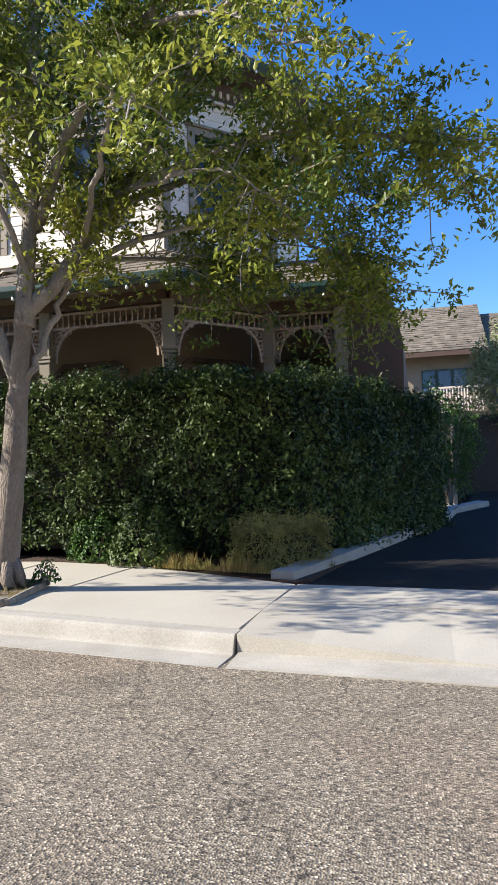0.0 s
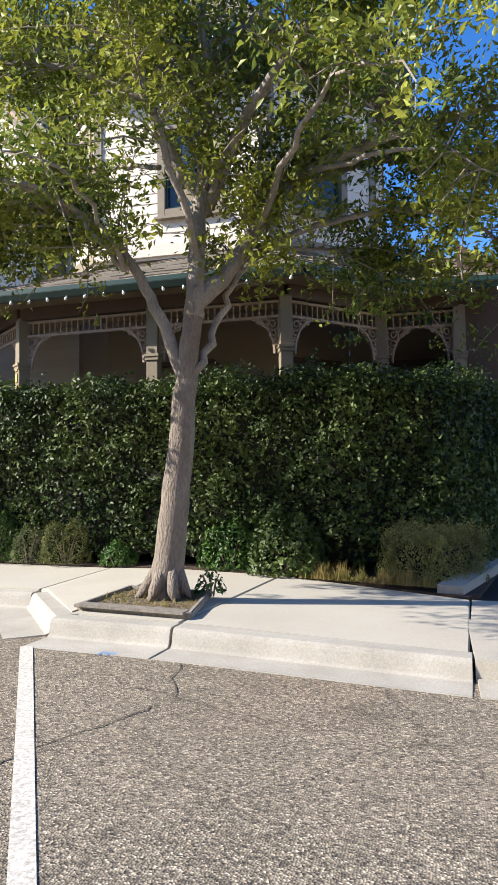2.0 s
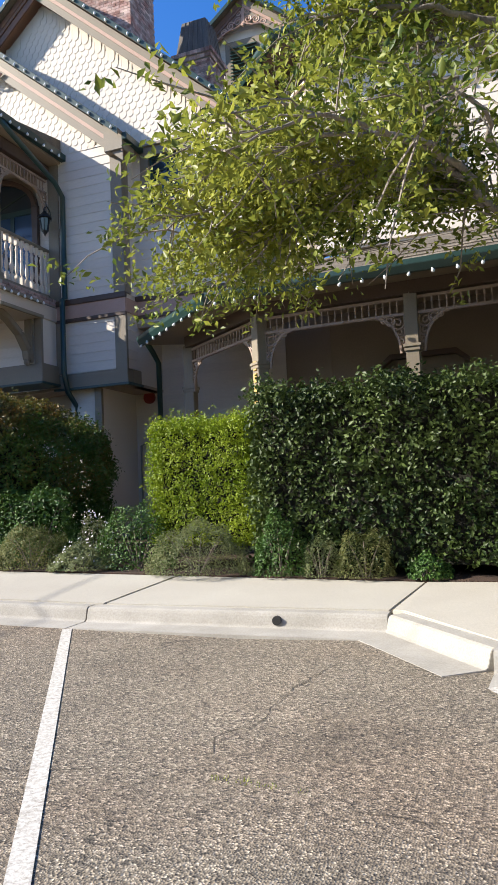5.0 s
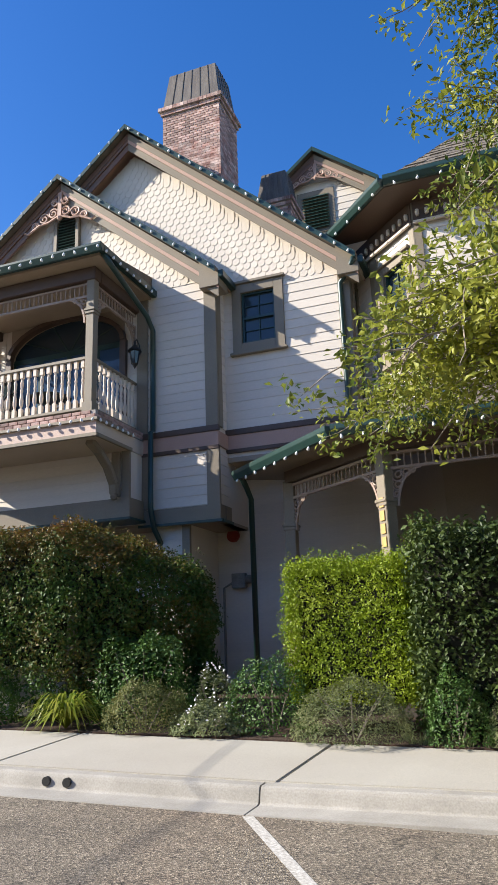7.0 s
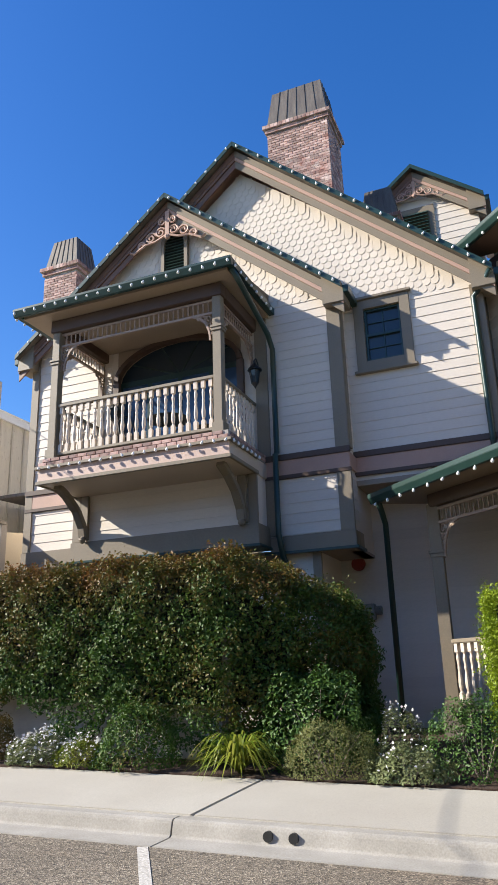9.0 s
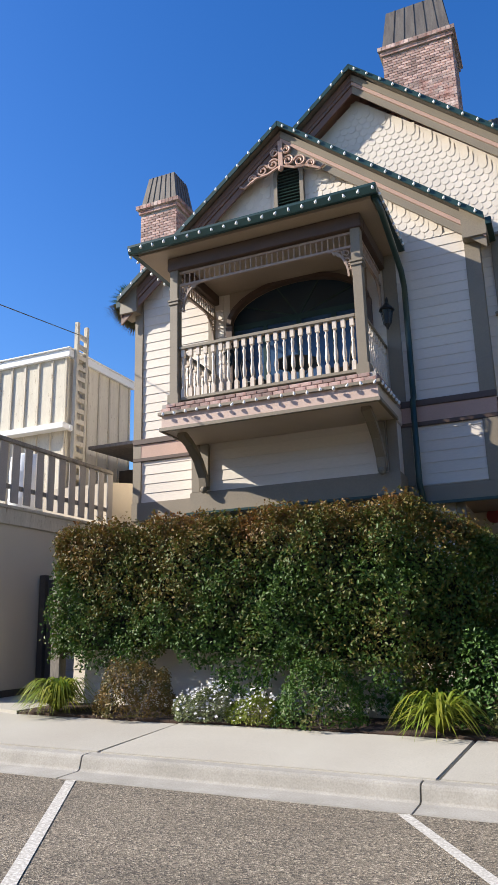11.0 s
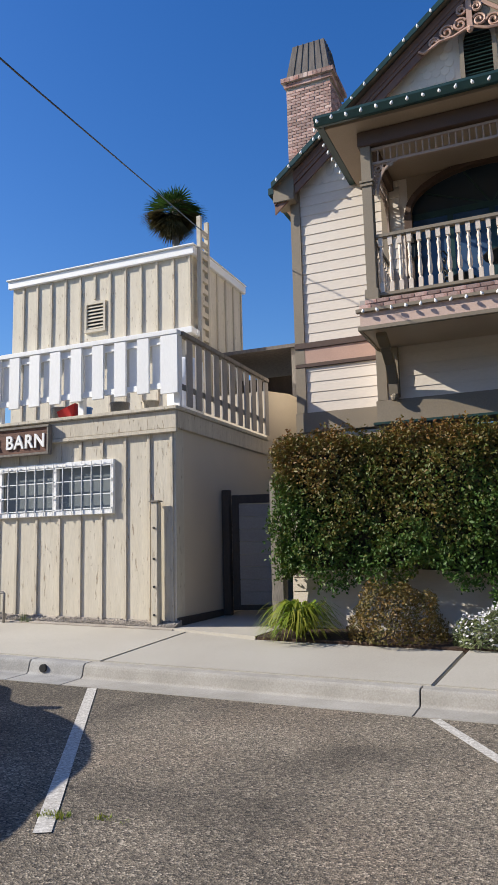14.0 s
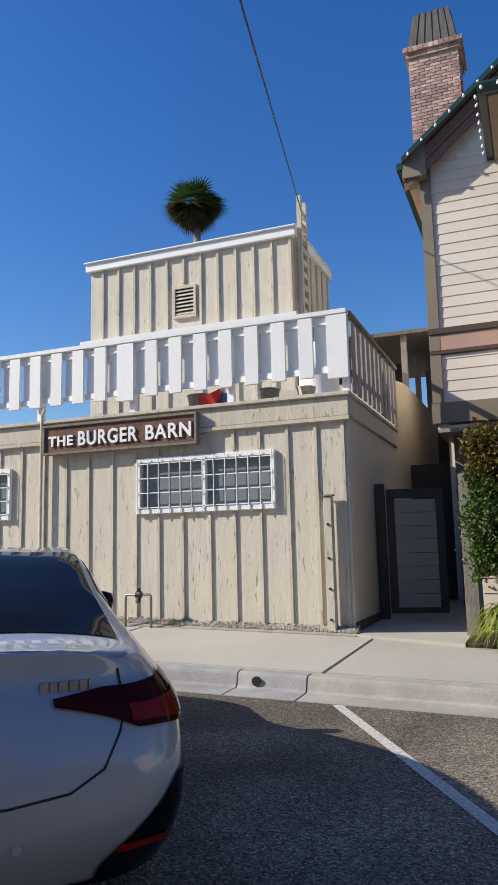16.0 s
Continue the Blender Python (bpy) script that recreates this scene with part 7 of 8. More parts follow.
org = np.array(ORG[tree])
ob = new("crown", leafmesh("leaves", LP - org, LN, 0.082, TREELEAF, lrng, 0.9, 0.46))
ob.parent = tree
ob["kind"] = "stuff"
ob["label"] = "airy crown of small olive-green leaves"

# wooden tree grate frame round its foot
pl = root("tree_surround", (-4.4, 6.8, 0.3), "weathered plank surround at the tree's foot, filled with soil", "planter")
def planter_z(x, y):
    return bulbz(x, y)


pq = [(-4.95, 6.40), (-3.86, 6.32), (-3.98, 7.3), (-4.85, 7.35)]
part("soil", slab(pq, lambda x, y: bulbz(x, y) + 0.025, 0.15), DRYSOIL, pl)
for (xa, ya), (xb, yb) in zip(pq, pq[1:] + pq[:1]):
    part("plank", Mesh().beam((xa, ya, bulbz(xa, ya) + 0.02), (xb, yb, bulbz(xb, yb) + 0.02), 0.045, 0.07), GREYWOOD, pl, bevel=0.008)
for k in range(5):
    f = (k + 0.2) / 5
    a = Vector((-4.96, 6.36, 0)).lerp(Vector((-4.9, 7.42, 0)), f)
    b = Vector((-3.88, 6.30, 0)).lerp(Vector((-3.98, 7.38, 0)), f)
    if k < 1:
        part("plank", Mesh().beam((a.x, a.y, bulbz(a.x, a.y) + 0.045), (b.x, b.y, bulbz(b.x, b.y) + 0.045), 0.17, 0.03), GREYWOOD, pl, bevel=0.006)

# dry litter and blades over the soil round the trunk
lit = random.Random(17)
lm = Mesh()
for _ in range(900):
    x, y = lit.uniform(-4.88, -3.95), lit.uniform(6.42, 7.28)
    z = bulbz(x, y) + 0.03
    a, q = lit.uniform(0, 6.28), lit.uniform(0.03, 0.09)
    up = lit.uniform(0.0, 0.012) if lit.random() < 0.75 else lit.uniform(0.02, 0.07)
    dx, dy = math.cos(a), math.sin(a)
    lm.add([(x - dy * .006, y + dx * .006, z), (x + dy * .006, y - dx * .006, z), (x + dx * q, y + dy * q, z + up)], [(0, 1, 2)])
thing("dry_litter", lm, DRYGRASS, (-4.4, 6.85, 0.4), "dry straw and weeds on the soil round the tree", "litter", kind="stuff")

# ---- parked car ----
def catmull(C, s):
    """A smooth line through rows of C at the parameter s."""
    n = len(C) - 1
    i = min(int(s), n - 1)
    t = s - i
    p0, p1, p2, p3 = C[max(i - 1, 0)], C[i], C[i + 1], C[min(i + 2, n)]
    return 0.5 * (2 * p1 + (p2 - p0) * t + (2 * p0 - 5 * p1 + 4 * p2 - p3) * t ** 2 + (3 * p1 - p0 - 3 * p2 + p3) * t ** 3)


# half sections from sill to roof middle: (forward, right, up)
RING0 = [(.16, .66, .22), (.03, .74, .42), (.0, .79, .62), (.07, .77, .84), (.14, .70, .95), (.14, .62, 1.045), (.10, .34, 1.08), (.09, 0, 1.085)]
CAR = []
for f in (0.0, 0.4, 0.75):
    CAR.append([(u - 0.10 * (1 - f * f), v * f, z) for u, v, z in RING0[:5]] + [(0.03 + 0.09 * f, 0.62 * f, 1.062), (0.05 + 0.045 * f, 0.34 * f, 1.08), (0.07 + 0.02 * f, 0, 1.085)])
CAR.append(RING0)
CAR.append([(.34, .83, .21), (.16, .885, .42), (.14, .905, .64), (.2, .885, .83), (.27, .80, .97), (.32, .70, 1.06), (.34, .38, 1.10), (.34, 0, 1.105)])
CAR.append([(.62, .87, .2), (.58, .925, .44), (.56, .935, .67), (.56, .91, .86), (.60, .83, .995), (.62, .69, 1.12), (.62, .38, 1.18), (.62, 0, 1.19)])
for u, belt, roof, top, wr in ((1.05, .97, 1.25, 1.30, .64), (1.65, .96, 1.40, 1.445, .61), (2.3, .95, 1.43, 1.475, .6), (3.0, .94, 1.33, 1.38, .58), (3.6, .93, 1.0, 1.05, .68), (4.2, .86, .9, .92, .6)):
    CAR.append([(u, .88, .2), (u, .925, .44), (u, .925, .68), (u, .90, .87), (u, .83, belt), (u, wr, roof), (u, .36, top), (u, 0, top + 0.005)])
CAR.append([(4.68, .7, .22), (4.74, .75, .42), (4.72, .74, .58), (4.66, .7, .7), (4.62, .6, .76), (4.6, .45, .79), (4.6, .25, .8), (4.6, 0, .8)])
CAR.append([(4.80, 0.0, .22), (4.86, 0, .42), (4.84, 0, .58), (4.78, 0, .7), (4.72, 0, .76), (4.68, 0, .79), (4.66, 0, .8), (4.64, 0, .8)])
CARN = np.array(CAR)


def carsurf(s, g):
    rows = np.array([catmull(CARN[:, j], s) for j in range(CARN.shape[1])])
    return Vector(catmull(rows, g))


def carpatch(S, G, lift, side=1, thick=0.0):
    """A piece of the body's skin, lifted off it. G may be a function of s that gives the low and high ends."""
    m = Mesh()
    ns, ng = len(S), 7
    P = []
    for s in S:
        lo, hi = G(s)
        for k in range(ng):
            g = lo + (hi - lo) * k / (ng - 1)
            p = carsurf(s, g)
            a, b = carsurf(min(s + 0.03, len(CAR) - 1.001), g) - carsurf(max(s - 0.03, 0), g), carsurf(s, min(g + 0.03, 6.999)) - carsurf(s, max(g - 0.03, 0))
            n = a.cross(b)
            n = n.normalized() if n.length > 1e-7 else Vector((-1, 0, 0))
            if n.dot(p - Vector((2.2, 0, 0.6))) < 0:
                n = -n
            P.append(p + n * lift)
    vs = [CM @ Vector((p.y * side, p.x, p.z)) for p in P]
    m.add(vs, [(i * ng + k, i * ng + k + 1, (i + 1) * ng + k + 1, (i + 1) * ng + k) for i in range(ns - 1) for k in range(ng - 1)])
    return m


CARAT = Vector((-20.06, 2.155, 0.0))
CARAT.z = gz(CARAT.x) - 0.01
CM = Matrix.Translation(CARAT) @ Matrix.Rotation(radians(128.6 - 90), 4, 'Z') @ Matrix.Rotation(0.0136, 4, 'Y') @ Matrix.Scale(1.04, 4)
car = root("parked_car", CARAT, "white four-door car parked nose to the kerb", "car")
bodym = Mesh()
NS, NG = 60, 34
for side in (1, -1):
    Pn = [CM @ Vector((p.y * side, p.x, p.z)) for p in (carsurf(i / (NS - 1) * (len(CAR) - 1.0001), k / (NG - 1) * 6.9999) for i in range(NS) for k in range(NG))]
    bodym.add(Pn, [(i * NG + k, i * NG + k + 1, (i + 1) * NG + k + 1, (i + 1) * NG + k) for i in range(NS - 1) for k in range(NG - 1)])
part("body", bodym, CARPAINT, car, smooth=True)
lin = lambda a, b, n: [a + (b - a) * i / (n - 1) for i in range(n)]
for side in (1, -1):
    part("side_window", carpatch(lin(6.1, 9.6, 16), lambda s: (4.12, 4.9 - 0.25 * max(0, s - 9)), 0.004, side), CARGLASS, car, smooth=True)
    part("tail_light", carpatch(lin(1.35, 4.35, 18), lambda s: (2.72 + 0.42 * max(0, (2.6 - s)) , 3.78 - 0.34 * max(0, 2.2 - s) + 0.04 * max(0, s - 2.6)), 0.012, side), DARKLENS, car, "smoked red tail light", smooth=True)
    part("light_bar", carpatch(lin(2.5, 4.25, 12), lambda s: (2.82, 3.16 + 0.2 * max(0, s - 3)), 0.017, side), REDLENS, car, "red light band", smooth=True)
    part("bumper_vent", carpatch(lin(2.3, 4.3, 12), lambda s: (0.1, 0.5 + 1.4 * min(1, max(0, s - 2.3) / 1.2)), 0.01, side), GLOSSBLACK, car, "gloss black bumper vent", smooth=True)
    part("reflector", carpatch(lin(2.5, 3.7, 8), lambda s: (0.72, 0.86), 0.016, side), REDLENS, car, smooth=True)
    part("diffuser", carpatch(lin(0.0, 4.6, 20), lambda s: (0.0, 0.16), 0.008, side), GLOSSBLACK, car, smooth=True)
    part("rear_window", carpatch(lin(4.2, 7.0, 18), lambda s: (5.14, 6.999), 0.005, side), CARGLASS, car, "dark tinted rear window", smooth=True)
    part("boot_spoiler", carpatch(lin(0.0, 3.6, 14), lambda s: (4.85, 5.2), 0.008, side), CARPAINT, car, smooth=True)
    part("windscreen", carpatch(lin(9.05, 9.95, 8), lambda s: (5.1, 6.999), 0.004, side), CARGLASS, car, smooth=True)
    seam = Mesh()
    seam.tube([CM @ Vector((carsurf(s, g).y * side, carsurf(s, g).x - 0.002, carsurf(s, g).z)) for s, g in [(0.0, 1.75), (0.8, 1.78), (1.5, 1.9), (1.95, 2.2), (2.25, 2.7), (2.45, 3.2), (2.6, 3.8), (2.75, 4.4)]], 0.005, 5)
    part("boot_seam", seam, RUBBER, car)
    mr = Mesh()
    mr.lathe([(0.02, -0.07), (0.09, -0.06), (0.11, 0.0), (0.09, 0.06), (0.02, 0.08)], (0, 0, 0), 12)
    mr.v = [tuple(CM @ Vector((side * (0.90 + v[0] * 0.9), 3.2 + v[1] * 0.7, 1.06 + v[2]))) for v in mr.v]
    part("door_mirror", mr, GLOSSBLACK, car, smooth=True)
    for u in (1.0, 3.88):
        w = root_part("wheel", car)
        ty = Mesh().tube([CM @ Vector((side * (0.70 + d), u, 0.335)) for d in (0.0, 0.03, 0.19, 0.215)], [0.30, 0.335, 0.335, 0.30], 28)
        part("tyre", ty, RUBBER, w, smooth=True)
        rm = Mesh().tube([CM @ Vector((side * d, u, 0.335)) for d in (0.86, 0.919)], [0.23, 0.235], 24)
        part("rim", rm, GLOSSBLACK, w)
bars = Mesh()
for k, (a, b) in enumerate(((0.0, 0.035), (0.045, 0.075), (0.085, 0.125), (0.135, 0.175), (0.185, 0.225), (0.235, 0.25))):
    p = carsurf(1.25 + (a * 3.2), 3.95)
    q = carsurf(1.25 + (b * 3.2), 3.95)
    bars.beam(CM @ Vector((p.y, p.x - 0.008, p.z)), CM @ Vector((q.y, q.x - 0.008, q.z)), 0.012, 0.042)
part("badge", bars, GALV, car, "chrome badge bars")
sens = carsurf(0.95, 1.05)
part("parking_sensor", Mesh().tube([CM @ Vector((sens.y, sens.x - 0.008, sens.z)), CM @ Vector((sens.y, sens.x + 0.01, sens.z))], 0.018, 12), CARPAINT, car)
pl4 = CM @ Matrix.Translation((0, -0.115, 0.7))
part("number_plate", Mesh().box(-0.17, 0.17, -0.012, 0.0, -0.08, 0.08, pl4), WHITE, car, bevel=0.004)
part("plate_bars", Mesh().box(-0.12, 0.12, -0.016, -0.012, -0.03, 0.03, pl4), RUBBER, car, "plain bar in place of plate characters")

# ---- palm, cable, far things ----
palm = root("palm_tree", (-38.2, 43.0, 0.8), "tall fan palm standing far behind the roofs", "tree")
part("trunk", Mesh().tube([(-38.2, 43, 0.6), (-38.0, 43, 12), (-38.15, 43, 25.6)], [0.36, 0.27, 0.24], 10), BARK, palm, smooth=True)
prnd = random.Random(9)
fr = Mesh()
skirt = Mesh()
for k in range(190):
    a = prnd.uniform(0, 2 * math.pi)
    el = prnd.uniform(-1.35, 0.95)
    tgt = fr if el > prnd.uniform(-0.3, 0.3) else skirt
    L = prnd.uniform(1.6, 2.5) * (1.0 if el > -0.3 else 0.8)
    d = Vector((math.cos(a) * math.cos(el), math.sin(a) * math.cos(el), math.sin(el)))
    o = Vector((-38.3, 43, 25.4))
    s = d.cross(Vector((0, 0, 1))).normalized()
    u = s.cross(d)
    hub = o + d * L * 0.45
    for j in range(11):
        b = -1.1 + 2.2 * j / 10
        t = (d * math.cos(b) + s * math.sin(b)).normalized()
        e = hub + t * L * 0.62 * (1 - 0.2 * abs(b)) + Vector((0, 0, -0.18 * L))
        w = (s * math.cos(b) - d * math.sin(b)) * 0.055
        mid = hub.lerp(e, 0.5) + u * 0.03
        tgt.add([hub, mid + w, e, mid - w], [(0, 1, 2, 3)])
    tgt.beam(o, hub, 0.04, 0.03)
part("fronds", fr, DEEPLEAF, palm)["kind"] = "stuff"
part("dead_skirt", skirt, PALMSKIRT, palm, "brown skirt of dead fronds")["kind"] = "stuff"

wire = Mesh()
P0 = Vector((-22.45, 15.2, 9.55))
for off in (0.0,):
    pts = []
    for i in range(25):
        s = i * 1.6
        pts.append(P0 + Vector((0.2238 * s + off * 0.3, -0.9457 * s, -0.236 * s + 0.014 * max(0.0, s - 10) ** 2 + off)))
    wire.tube(pts, 0.012, 5)
pole = root("utility_pole", (pts[-1].x, pts[-1].y, 0.3), "wooden utility pole across the street carrying cables", "utility pole")
part("pole_shaft", Mesh().tube([(pts[-1].x, pts[-1].y, 0.0), (pts[-1].x, pts[-1].y, pts[-1].z + 0.8)], [0.16, 0.12], 10), BARK, pole)
part("overhead_cable", wire, BLACK, pole, "thin black overhead cable")["kind"] = "stuff"

far = root("far_house", (4, 36, 1.0), "far brown-roofed house beyond the driveway", "house")
FYW = 36.0
part("wall", Mesh().box(-1.0, 14, FYW, FYW + 8, 0.5, 7.5), TAUPE, far)
shingle_roof("roof", [(-2.2, FYW - 0.9), (3.35, FYW - 0.9)], [(-2.2, FYW + 4), (3.35, FYW + 4)], 7.55, 10.75, far, 22, 0.3, 8)
shingle_roof("roof", [(3.3, FYW - 0.9), (14, FYW - 0.9)], [(3.3, FYW + 4), (14, FYW + 4)], 7.45, 10.2, far, 20, 0.3, 9)
part("fascia_board", Mesh().box(-2.2, 14, FYW - 0.95, FYW - 0.88, 7.3, 7.52), BROWN, far)
for k in range(3):
    x = 0.3 + k * 0.72
    g = root_part("window", far)
    part("window_frame", Mesh().box(x, x + 0.68, FYW - 0.05, FYW, 5.7, 6.8), GREEN, g)
    part("pane", Mesh().box(x + 0.06, x + 0.62, FYW - 0.07, FYW - 0.055, 5.78, 6.72), BLUEGLASS, g)
for k in range(18):
    part("baluster", Mesh().box(0.7 + k * 0.13, 0.76 + k * 0.13, FYW - 1.4, FYW - 1.34, 4.6, 5.7), BALUST, far)
part("hand_rail", Mesh().box(0.6, 3.2, FYW - 1.43, FYW - 1.31, 5.7, 5.78), BALUST, far)
part("deck", Mesh().box(0.3, 6, FYW - 1.5, FYW, 4.3, 4.58), BROWN, far)
garage = root("garage", (3.5, 29, 1.0), "dark low garage at the top of the driveway", "garage")
part("wall", Mesh().box(0.9, 9, 29, 33, 0.6, 4.0), DARKWOOD, garage)
part("door", Mesh().box(1.4, 4.6, 28.94, 29.0, 0.9, 3.2), BLACK, garage, "dark garage door")
for k in range(5):
    part("panel_rail", Mesh().box(1.4, 4.6, 28.9, 28.94, 1.2 + k * 0.45, 1.26 + k * 0.45), DARKWOOD, garage)


def yard_bush(x, y, z, r, h, n, size, material, seed, label):
    rng = np.random.default_rng(seed)
    d = rng.normal(0, 1, (n, 3))
    d /= np.linalg.norm(d, axis=1)[:, None]
    Pq = d * (rng.uniform(0.3, 1.0, n) ** 0.5 * (1 + lump(d * 3 + seed, 0.22, 1.0)))[:, None] * np.array([r, r, h / 2]) + np.array([0, 0, h / 2])
    s = root("yard_shrub", (x, y, z), label, "shrub")
    ob = new("foliage", leafmesh("leaves", Pq, d, size, material, rng, 0.8, 0.35))
    ob.parent = s
    ob["kind"] = "stuff"
    st = Mesh()
    for k in range(7):
        a = k * 0.9
        st.tube([(x, y, z - 0.3), (x + r * 0.3 * math.cos(a), y + r * 0.3 * math.sin(a), z + h * 0.35), (x + r * 0.6 * math.cos(a), y + r * 0.6 * math.sin(a), z + h * 0.7)], [0.05, 0.03, 0.01], 5)
    part("stem_cluster", st, LIMB, s)["kind"] = "stuff"


yard_bush(2.9, 25.2, 3.3, 1.5, 3.2, 6000, 0.15, SAGELEAF, 61, "pale olive shrub above the retaining wall")
part("wall", Mesh().box(1.2, 9, 25.5, 28.9, 0.6, 3.6), DARKWOOD, garage, "dark retaining wall")
yard_bush(0.9, 23.5, 1.0, 1.0, 3.4, 5000, 0.14, DEEPLEAF, 62, "dark shrub behind the hedge's end")

# ---- balcony and porch furniture, lamps ----
def lantern(x, y, z, facing, s=1.0, standing=False):
    l = root("wall_lantern" if not standing else "post_lantern", (x, y, z), "black iron carriage lantern" + (" on the balcony rail" if standing else " fixed to the wall"), "lantern")
    body = Mesh()
    for k in range(6):
        a = k * math.pi / 3
        body.beam((x + 0.06 * s * math.cos(a), y + 0.06 * s * math.sin(a), z), (x + 0.10 * s * math.cos(a), y + 0.10 * s * math.sin(a), z + 0.24 * s), 0.014, 0.014)
    part("cage", body, BLACK, l)
    part("glass", Mesh().lathe([(0.05 * s, 0.0), (0.088 * s, 0.235 * s)], (x, y, z), 6), GLASS, l)
    part("cap", Mesh().lathe([(0.13 * s, 0.0), (0.12 * s, 0.03 * s), (0.05 * s, 0.10 * s), (0.02 * s, 0.14 * s), (0.022 * s, 0.18 * s), (0.004, 0.22 * s)], (x, y, z + 0.24 * s), 10), BLACK, l)
    part("finial", Mesh().lathe([(0.005, -0.1 * s), (0.02 * s, -0.06 * s), (0.06 * s, 0.0)], (x, y, z), 8), BLACK, l)
    if not standing:
        part("arm", Mesh().tube([(x, y, z + 0.42 * s), (x, y + facing * 0.08, z + 0.5 * s), (x, y + facing * 0.2, z + 0.42 * s), (x, y + facing * 0.25, z + 0.2 * s)], 0.012, 6), BLACK, l)
    else:
        part("stem", Mesh().tube([(x, y, z - 0.5), (x, y, z)], 0.025, 8), BLACK, l)


lantern(-13.9, 13.02, 7.35, 1, 1.15)
lantern(-17.15, 13.0, 7.1, 1, 1.0)


def iron_table(x, y, z):
    t = root("iron_table", (x, y, z), "black scrolled iron table on the balcony", "table")
    part("table_top", Mesh().lathe([(0.02, 0), (0.42, 0), (0.43, 0.02), (0.02, 0.03)], (x, y, z + 0.7), 20), BLACK, t)
    for k in range(3):
        a = k * 2.094 + 0.4
        dx, dy = math.cos(a), math.sin(a)
        part("leg", Mesh().tube([(x + dx * 0.3, y + dy * 0.3, z), (x + dx * 0.22, y + dy * 0.22, z + 0.2), (x + dx * 0.08, y + dy * 0.08, z + 0.4), (x + dx * 0.3, y + dy * 0.3, z + 0.7)], 0.014, 6), BLACK, t)


def iron_chair(x, y, z, turn):
    c = root("iron_chair", (x, y, z), "black scrolled iron chair on the balcony", "chair", "chairs on the balcony")
    M4 = pose(x, y, z, 0, 0, turn)
    for a, b in ((-.2, -.2), (.2, -.2), (-.2, .2), (.2, .2)):
        part("leg", Mesh().tube([M4 @ Vector((a * 1.1, b * 1.1, 0)), M4 @ Vector((a, b, 0.45))], 0.013, 6), BLACK, c)
    part("seat", Mesh().box(-.22, .22, -.22, .22, .44, .47, M4), BLACK, c, bevel=0.01)
    bk = Mesh().tube([M4 @ Vector(p) for p in ((-.2, .2, .45), (-.22, .25, .8), (-.12, .27, .97), (0, .27, 1.0), (.12, .27, .97), (.22, .25, .8), (.2, .2, .45))], 0.014, 6)
    for sx in (-1, 1):
        for zz, r in ((0.62, 0.08), (0.8, 0.07)):
            scroll(bk, M4 @ Vector((sx * 0.09, .24, zz)), r, 1.6, 0.015, sx, M4.to_3x3() @ Vector((1, 0, 0)), (0, 0, 1), 0.5, 0.009)
    part("backrest", bk, BLACK, c)


iron_table(-15.5, 12.4, 5.93)
iron_chair(-16.3, 12.45, 5.93, 75)
iron_chair(-14.75, 12.5, 5.93, -75)

# plain bars in place of the numerals on the porch post
nb = Mesh()
for k in range(4):
    nb.box(-0.05, 0.05, -0.118, -0.10, 3.62 - k * 0.2, 3.77 - k * 0.2, pose(-8.7, 11.6, 0, 0, 0, -40))
part("numeral_bars", nb, NUMBER, house, "gold plain bars in place of numerals")

# ---- at the barn's foot ----
grv = Mesh()
grng = random.Random(4)
for _ in range(2600):
    x, y = grng.uniform(-27, -20.25), 9.56 + abs(grng.gauss(0, 0.07))
    if y > 9.78:
        continue
    z = gz(x) + 0.36 + (y - 9.56) * 0.35
    r = grng.uniform(0.010, 0.028)
    q = [(x + grng.uniform(-r, r) * 0.4 + r * a, y + r * b, z + r * c) for a, b, c in ((1, 0, 0), (-1, 0.2, 0), (0, 1, 0), (0.2, -1, 0), (0, 0, 0.8))]
    grv.add(q, [(0, 2, 4), (2, 1, 4), (1, 3, 4), (3, 0, 4)])
thing("gravel_strip", grv, GRAVEL, (-23, 9.6, 0.9), "strip of pale gravel along the barn's foot", "gravel", kind="stuff")
gb = slab([(-36, 9.5), (-20.25, 9.5), (-20.25, 9.8), (-36, 9.8)], lambda x, y: gz(x) + 0.335 + (y - 9.5) * 0.35, 0.3)
thing("gravel_bed", gb, GRAVEL, (-23, 9.65, 0.85), "gravel and dirt bed along the barn's foot", "gravel", kind="structure")
pv = root("standpipe", (-23.45, 9.5, 0.9), "rusty pipe standpipe with valves by the barn wall", "standpipe")
part("pipe", Mesh().tube([(-23.62, 9.45, 0.85), (-23.62, 9.45, 1.36), (-23.60, 9.45, 1.38), (-23.22, 9.45, 1.38), (-23.2, 9.45, 1.36), (-23.2, 9.45, 0.85)], 0.02, 8), GALV, pv, smooth=True)
part("valve", Mesh().tube([(-23.44, 9.45, 1.38), (-23.36, 9.45, 1.38)], 0.05, 10).tube([(-23.40, 9.45, 1.4), (-23.40, 9.45, 1.47)], 0.03, 8).tube([(-23.40, 9.45, 1.36), (-23.40, 9.42, 1.27)], 0.035, 8), BLACK, pv, "dark cast valve body")
cp = root("corner_post", (-20.58, 9.68, 0.9), "worn tan post strapped to the barn corner", "post")
part("post", Mesh().box(-20.64, -20.52, 9.58, 9.70, 0.88, 2.68), BATTEN, cp, bevel=0.012)
for z in (1.05, 1.45, 1.85, 2.3):
    part("bolt", Mesh().tube([(-20.58, 9.585, z), (-20.58, 9.565, z)], 0.018, 8), BLACK, cp)
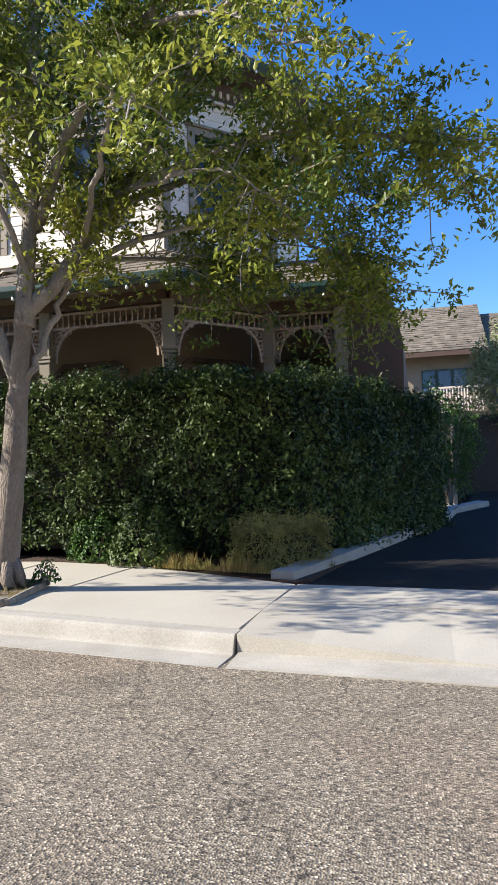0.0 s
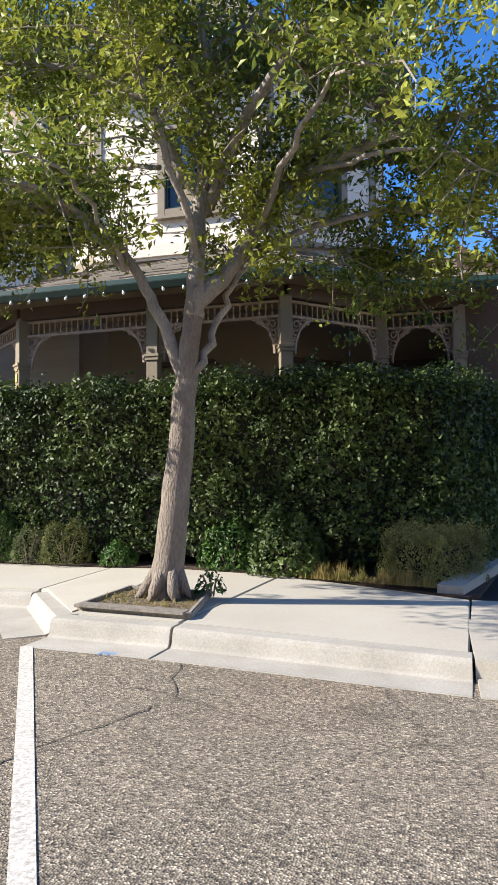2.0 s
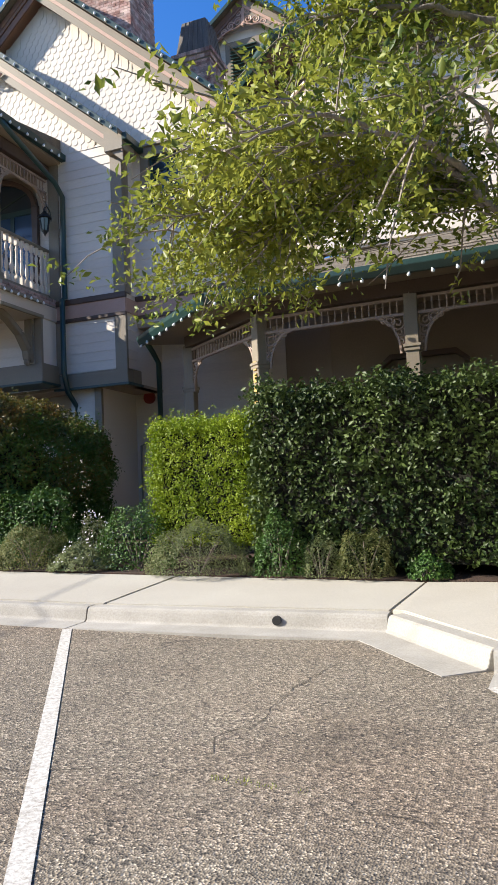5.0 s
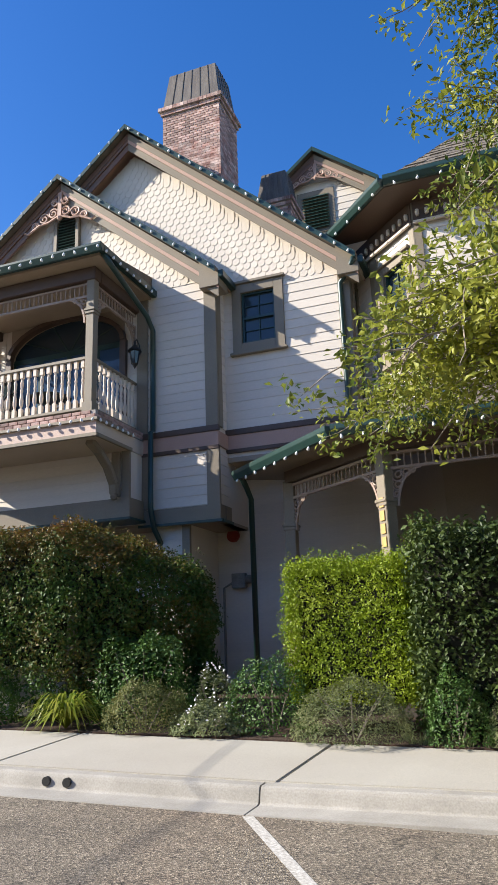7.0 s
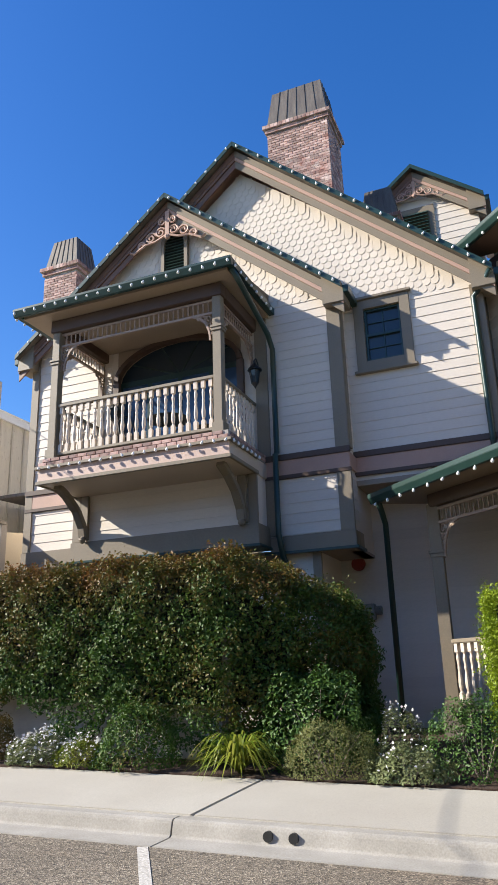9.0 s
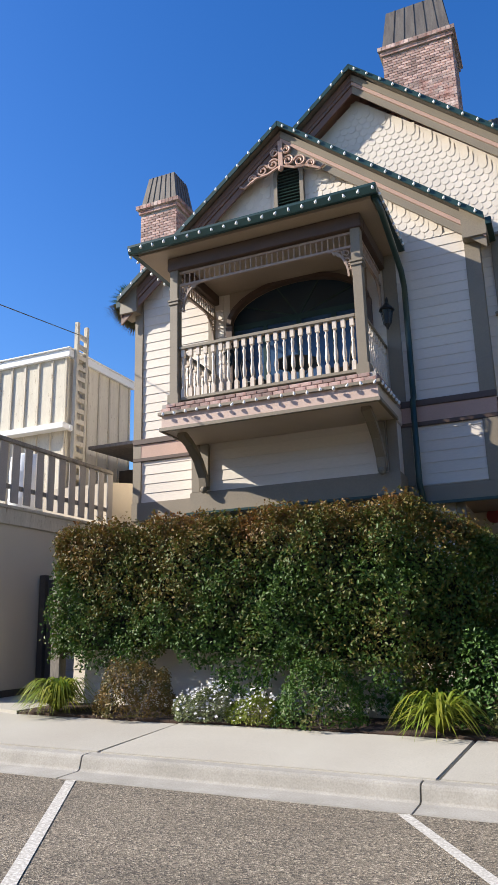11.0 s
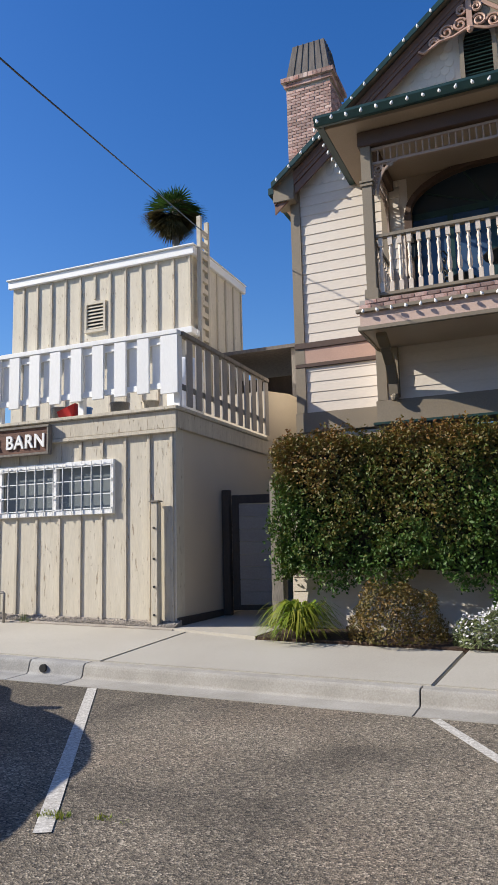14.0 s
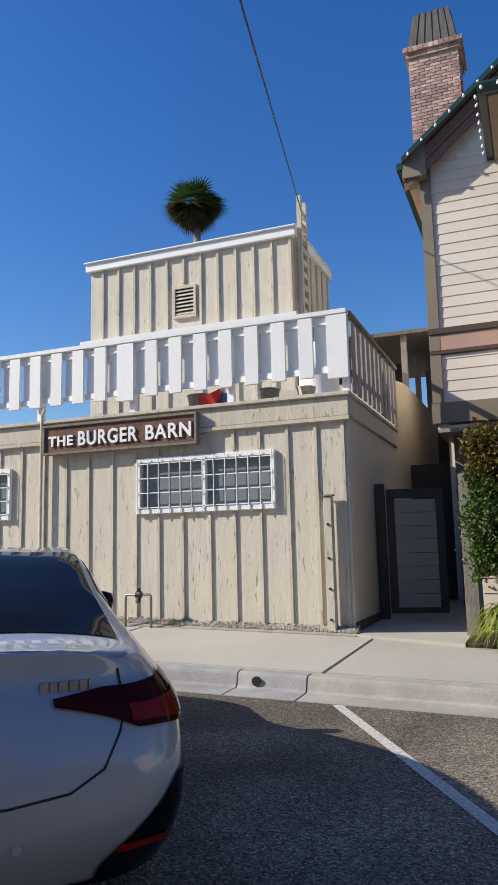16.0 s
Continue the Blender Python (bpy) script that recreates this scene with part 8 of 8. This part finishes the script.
part("post_cap", Mesh().box(-20.66, -20.50, 9.56, 9.70, 2.681, 2.70), GREYWOOD, cp)
part("down_pipe", Mesh().tube([(-25.3, 9.66, 0.95), (-25.3, 9.66, 4.2), (-25.24, 9.66, 4.3)], 0.025, 8), BATTEN, barn)
grass_patch(-22.95, -22.75, 9.5, 9.6, 60, 0.16, SAGELEAF, "tuft of weeds at the barn's foot", 46)
# blue survey mark and weeds near the tree
bmk = Mesh()
for k in range(4):
    a = -4.36 + k * 0.035
    bmk.box(a, a + 0.026, 5.55 + 0.03 * (k % 2), 5.66 + 0.02 * (k % 3), gz(a, 5.6) + 0.0, gz(a, 5.6) + 0.006)
thing("paint_mark", bmk, BLUEPAINT, (-4.15, 5.4, gz(-4.2)), "small blue survey paint mark on asphalt", "road marking")
shrub("weed", -3.93, 7.2, 0.16, 0.24, DEEPLEAF, "leafy weed growing beside the tree surround", 130, 0.06, 51, "plant")
# plain unseen walls added behind the camera to cut sky light
thing("end_wall", Mesh().box(20, 22, -17, 3, -1, 11), STUCCO, (21, -7, 0), "added unseen stucco end wall that blocks sky light", "wall", kind="structure")
thing("opposite_wall", Mesh().box(-60, 22, -19, -17, -1, 12), STUCCO, (-8, -21, 0), "added unseen stucco wall that blocks low sky light", "wall", kind="structure")


# ---- cracks in the asphalt, dark with grit ----
CRACK = mat("crack_filled_with_grit", (0.095, 0.076, 0.056), 0.95, 0.4, 8, 80, 0.5, 0.005)
crk = random.Random(12)


def crack(pts, w=0.0075):
    """A ragged thin crack along the given places."""
    m = Mesh()
    P = [Vector((x, y, 0)) for x, y in pts]
    line = []
    for a, b in zip(P, P[1:]):
        n = max(2, int((b - a).length / 0.07))
        for i in range(n):
            line.append(a.lerp(b, i / n) + Vector((crk.gauss(0, 0.013), crk.gauss(0, 0.013), 0)))
    vs = []
    for i, p in enumerate(line):
        d = (line[min(i + 1, len(line) - 1)] - line[max(i - 1, 0)]).normalized()
        s = Vector((-d.y, d.x, 0)) * w * crk.uniform(0.25, 1.0)
        vs += [(p.x + s.x, p.y + s.y, gz(p.x, p.y) + 0.005), (p.x - s.x, p.y - s.y, gz(p.x, p.y) + 0.005)]
    m.add(vs, [(2 * i, 2 * i + 1, 2 * i + 3, 2 * i + 2) for i in range(len(line) - 1)])
    thing("asphalt_crack", m, CRACK, (pts[0][0], pts[0][1], gz(pts[0][0])), "dark ragged crack in the worn asphalt", "crack", kind="structure")


crack([(-3.63, 5.5), (-3.56, 5.04), (-3.42, 4.72), (-3.62, 4.16), (-3.82, 3.79), (-3.91, 3.36), (-3.86, 3.02), (-3.95, 2.4)])
crack([(-3.82, 3.79), (-4.18, 3.78), (-4.64, 3.67), (-5.15, 3.62), (-5.6, 3.6)], 0.004)
crack([(-7.6, 3.45), (-7.3, 3.56), (-6.79, 3.75), (-6.42, 4.07), (-6.49, 4.31), (-6.34, 4.57), (-6.35, 5.34), (-6.2, 6.2)], 0.005)
crack([(-3.42, 4.72), (-2.9, 4.5), (-2.3, 4.45), (-1.6, 4.3)], 0.004)
crack([(-14.65, 4.57), (-14.6, 5.12), (-14.62, 5.78)], 0.004)
crack([(-18.6, 3.62), (-18.1, 3.78), (-17.4, 3.9)], 0.004)


# wall closing the alley, and an added dark panel for its dark depth
thing("alley_end_wall", Mesh().box(-20.32, -17.0, 21.0, 21.15, 0.5, 6.75), STUCCO, (-19.6, 21.07, 0.9), "cream stucco wall closing the alley", "wall", kind="structure")
thing("alley_screen", Mesh().box(-20.28, -19.32, 15.0, 15.08, 0.9, 3.6), DARKWOOD, (-19.8, 15.04, 0.9), "added dark panel standing for the alley's dark depth", "screen")
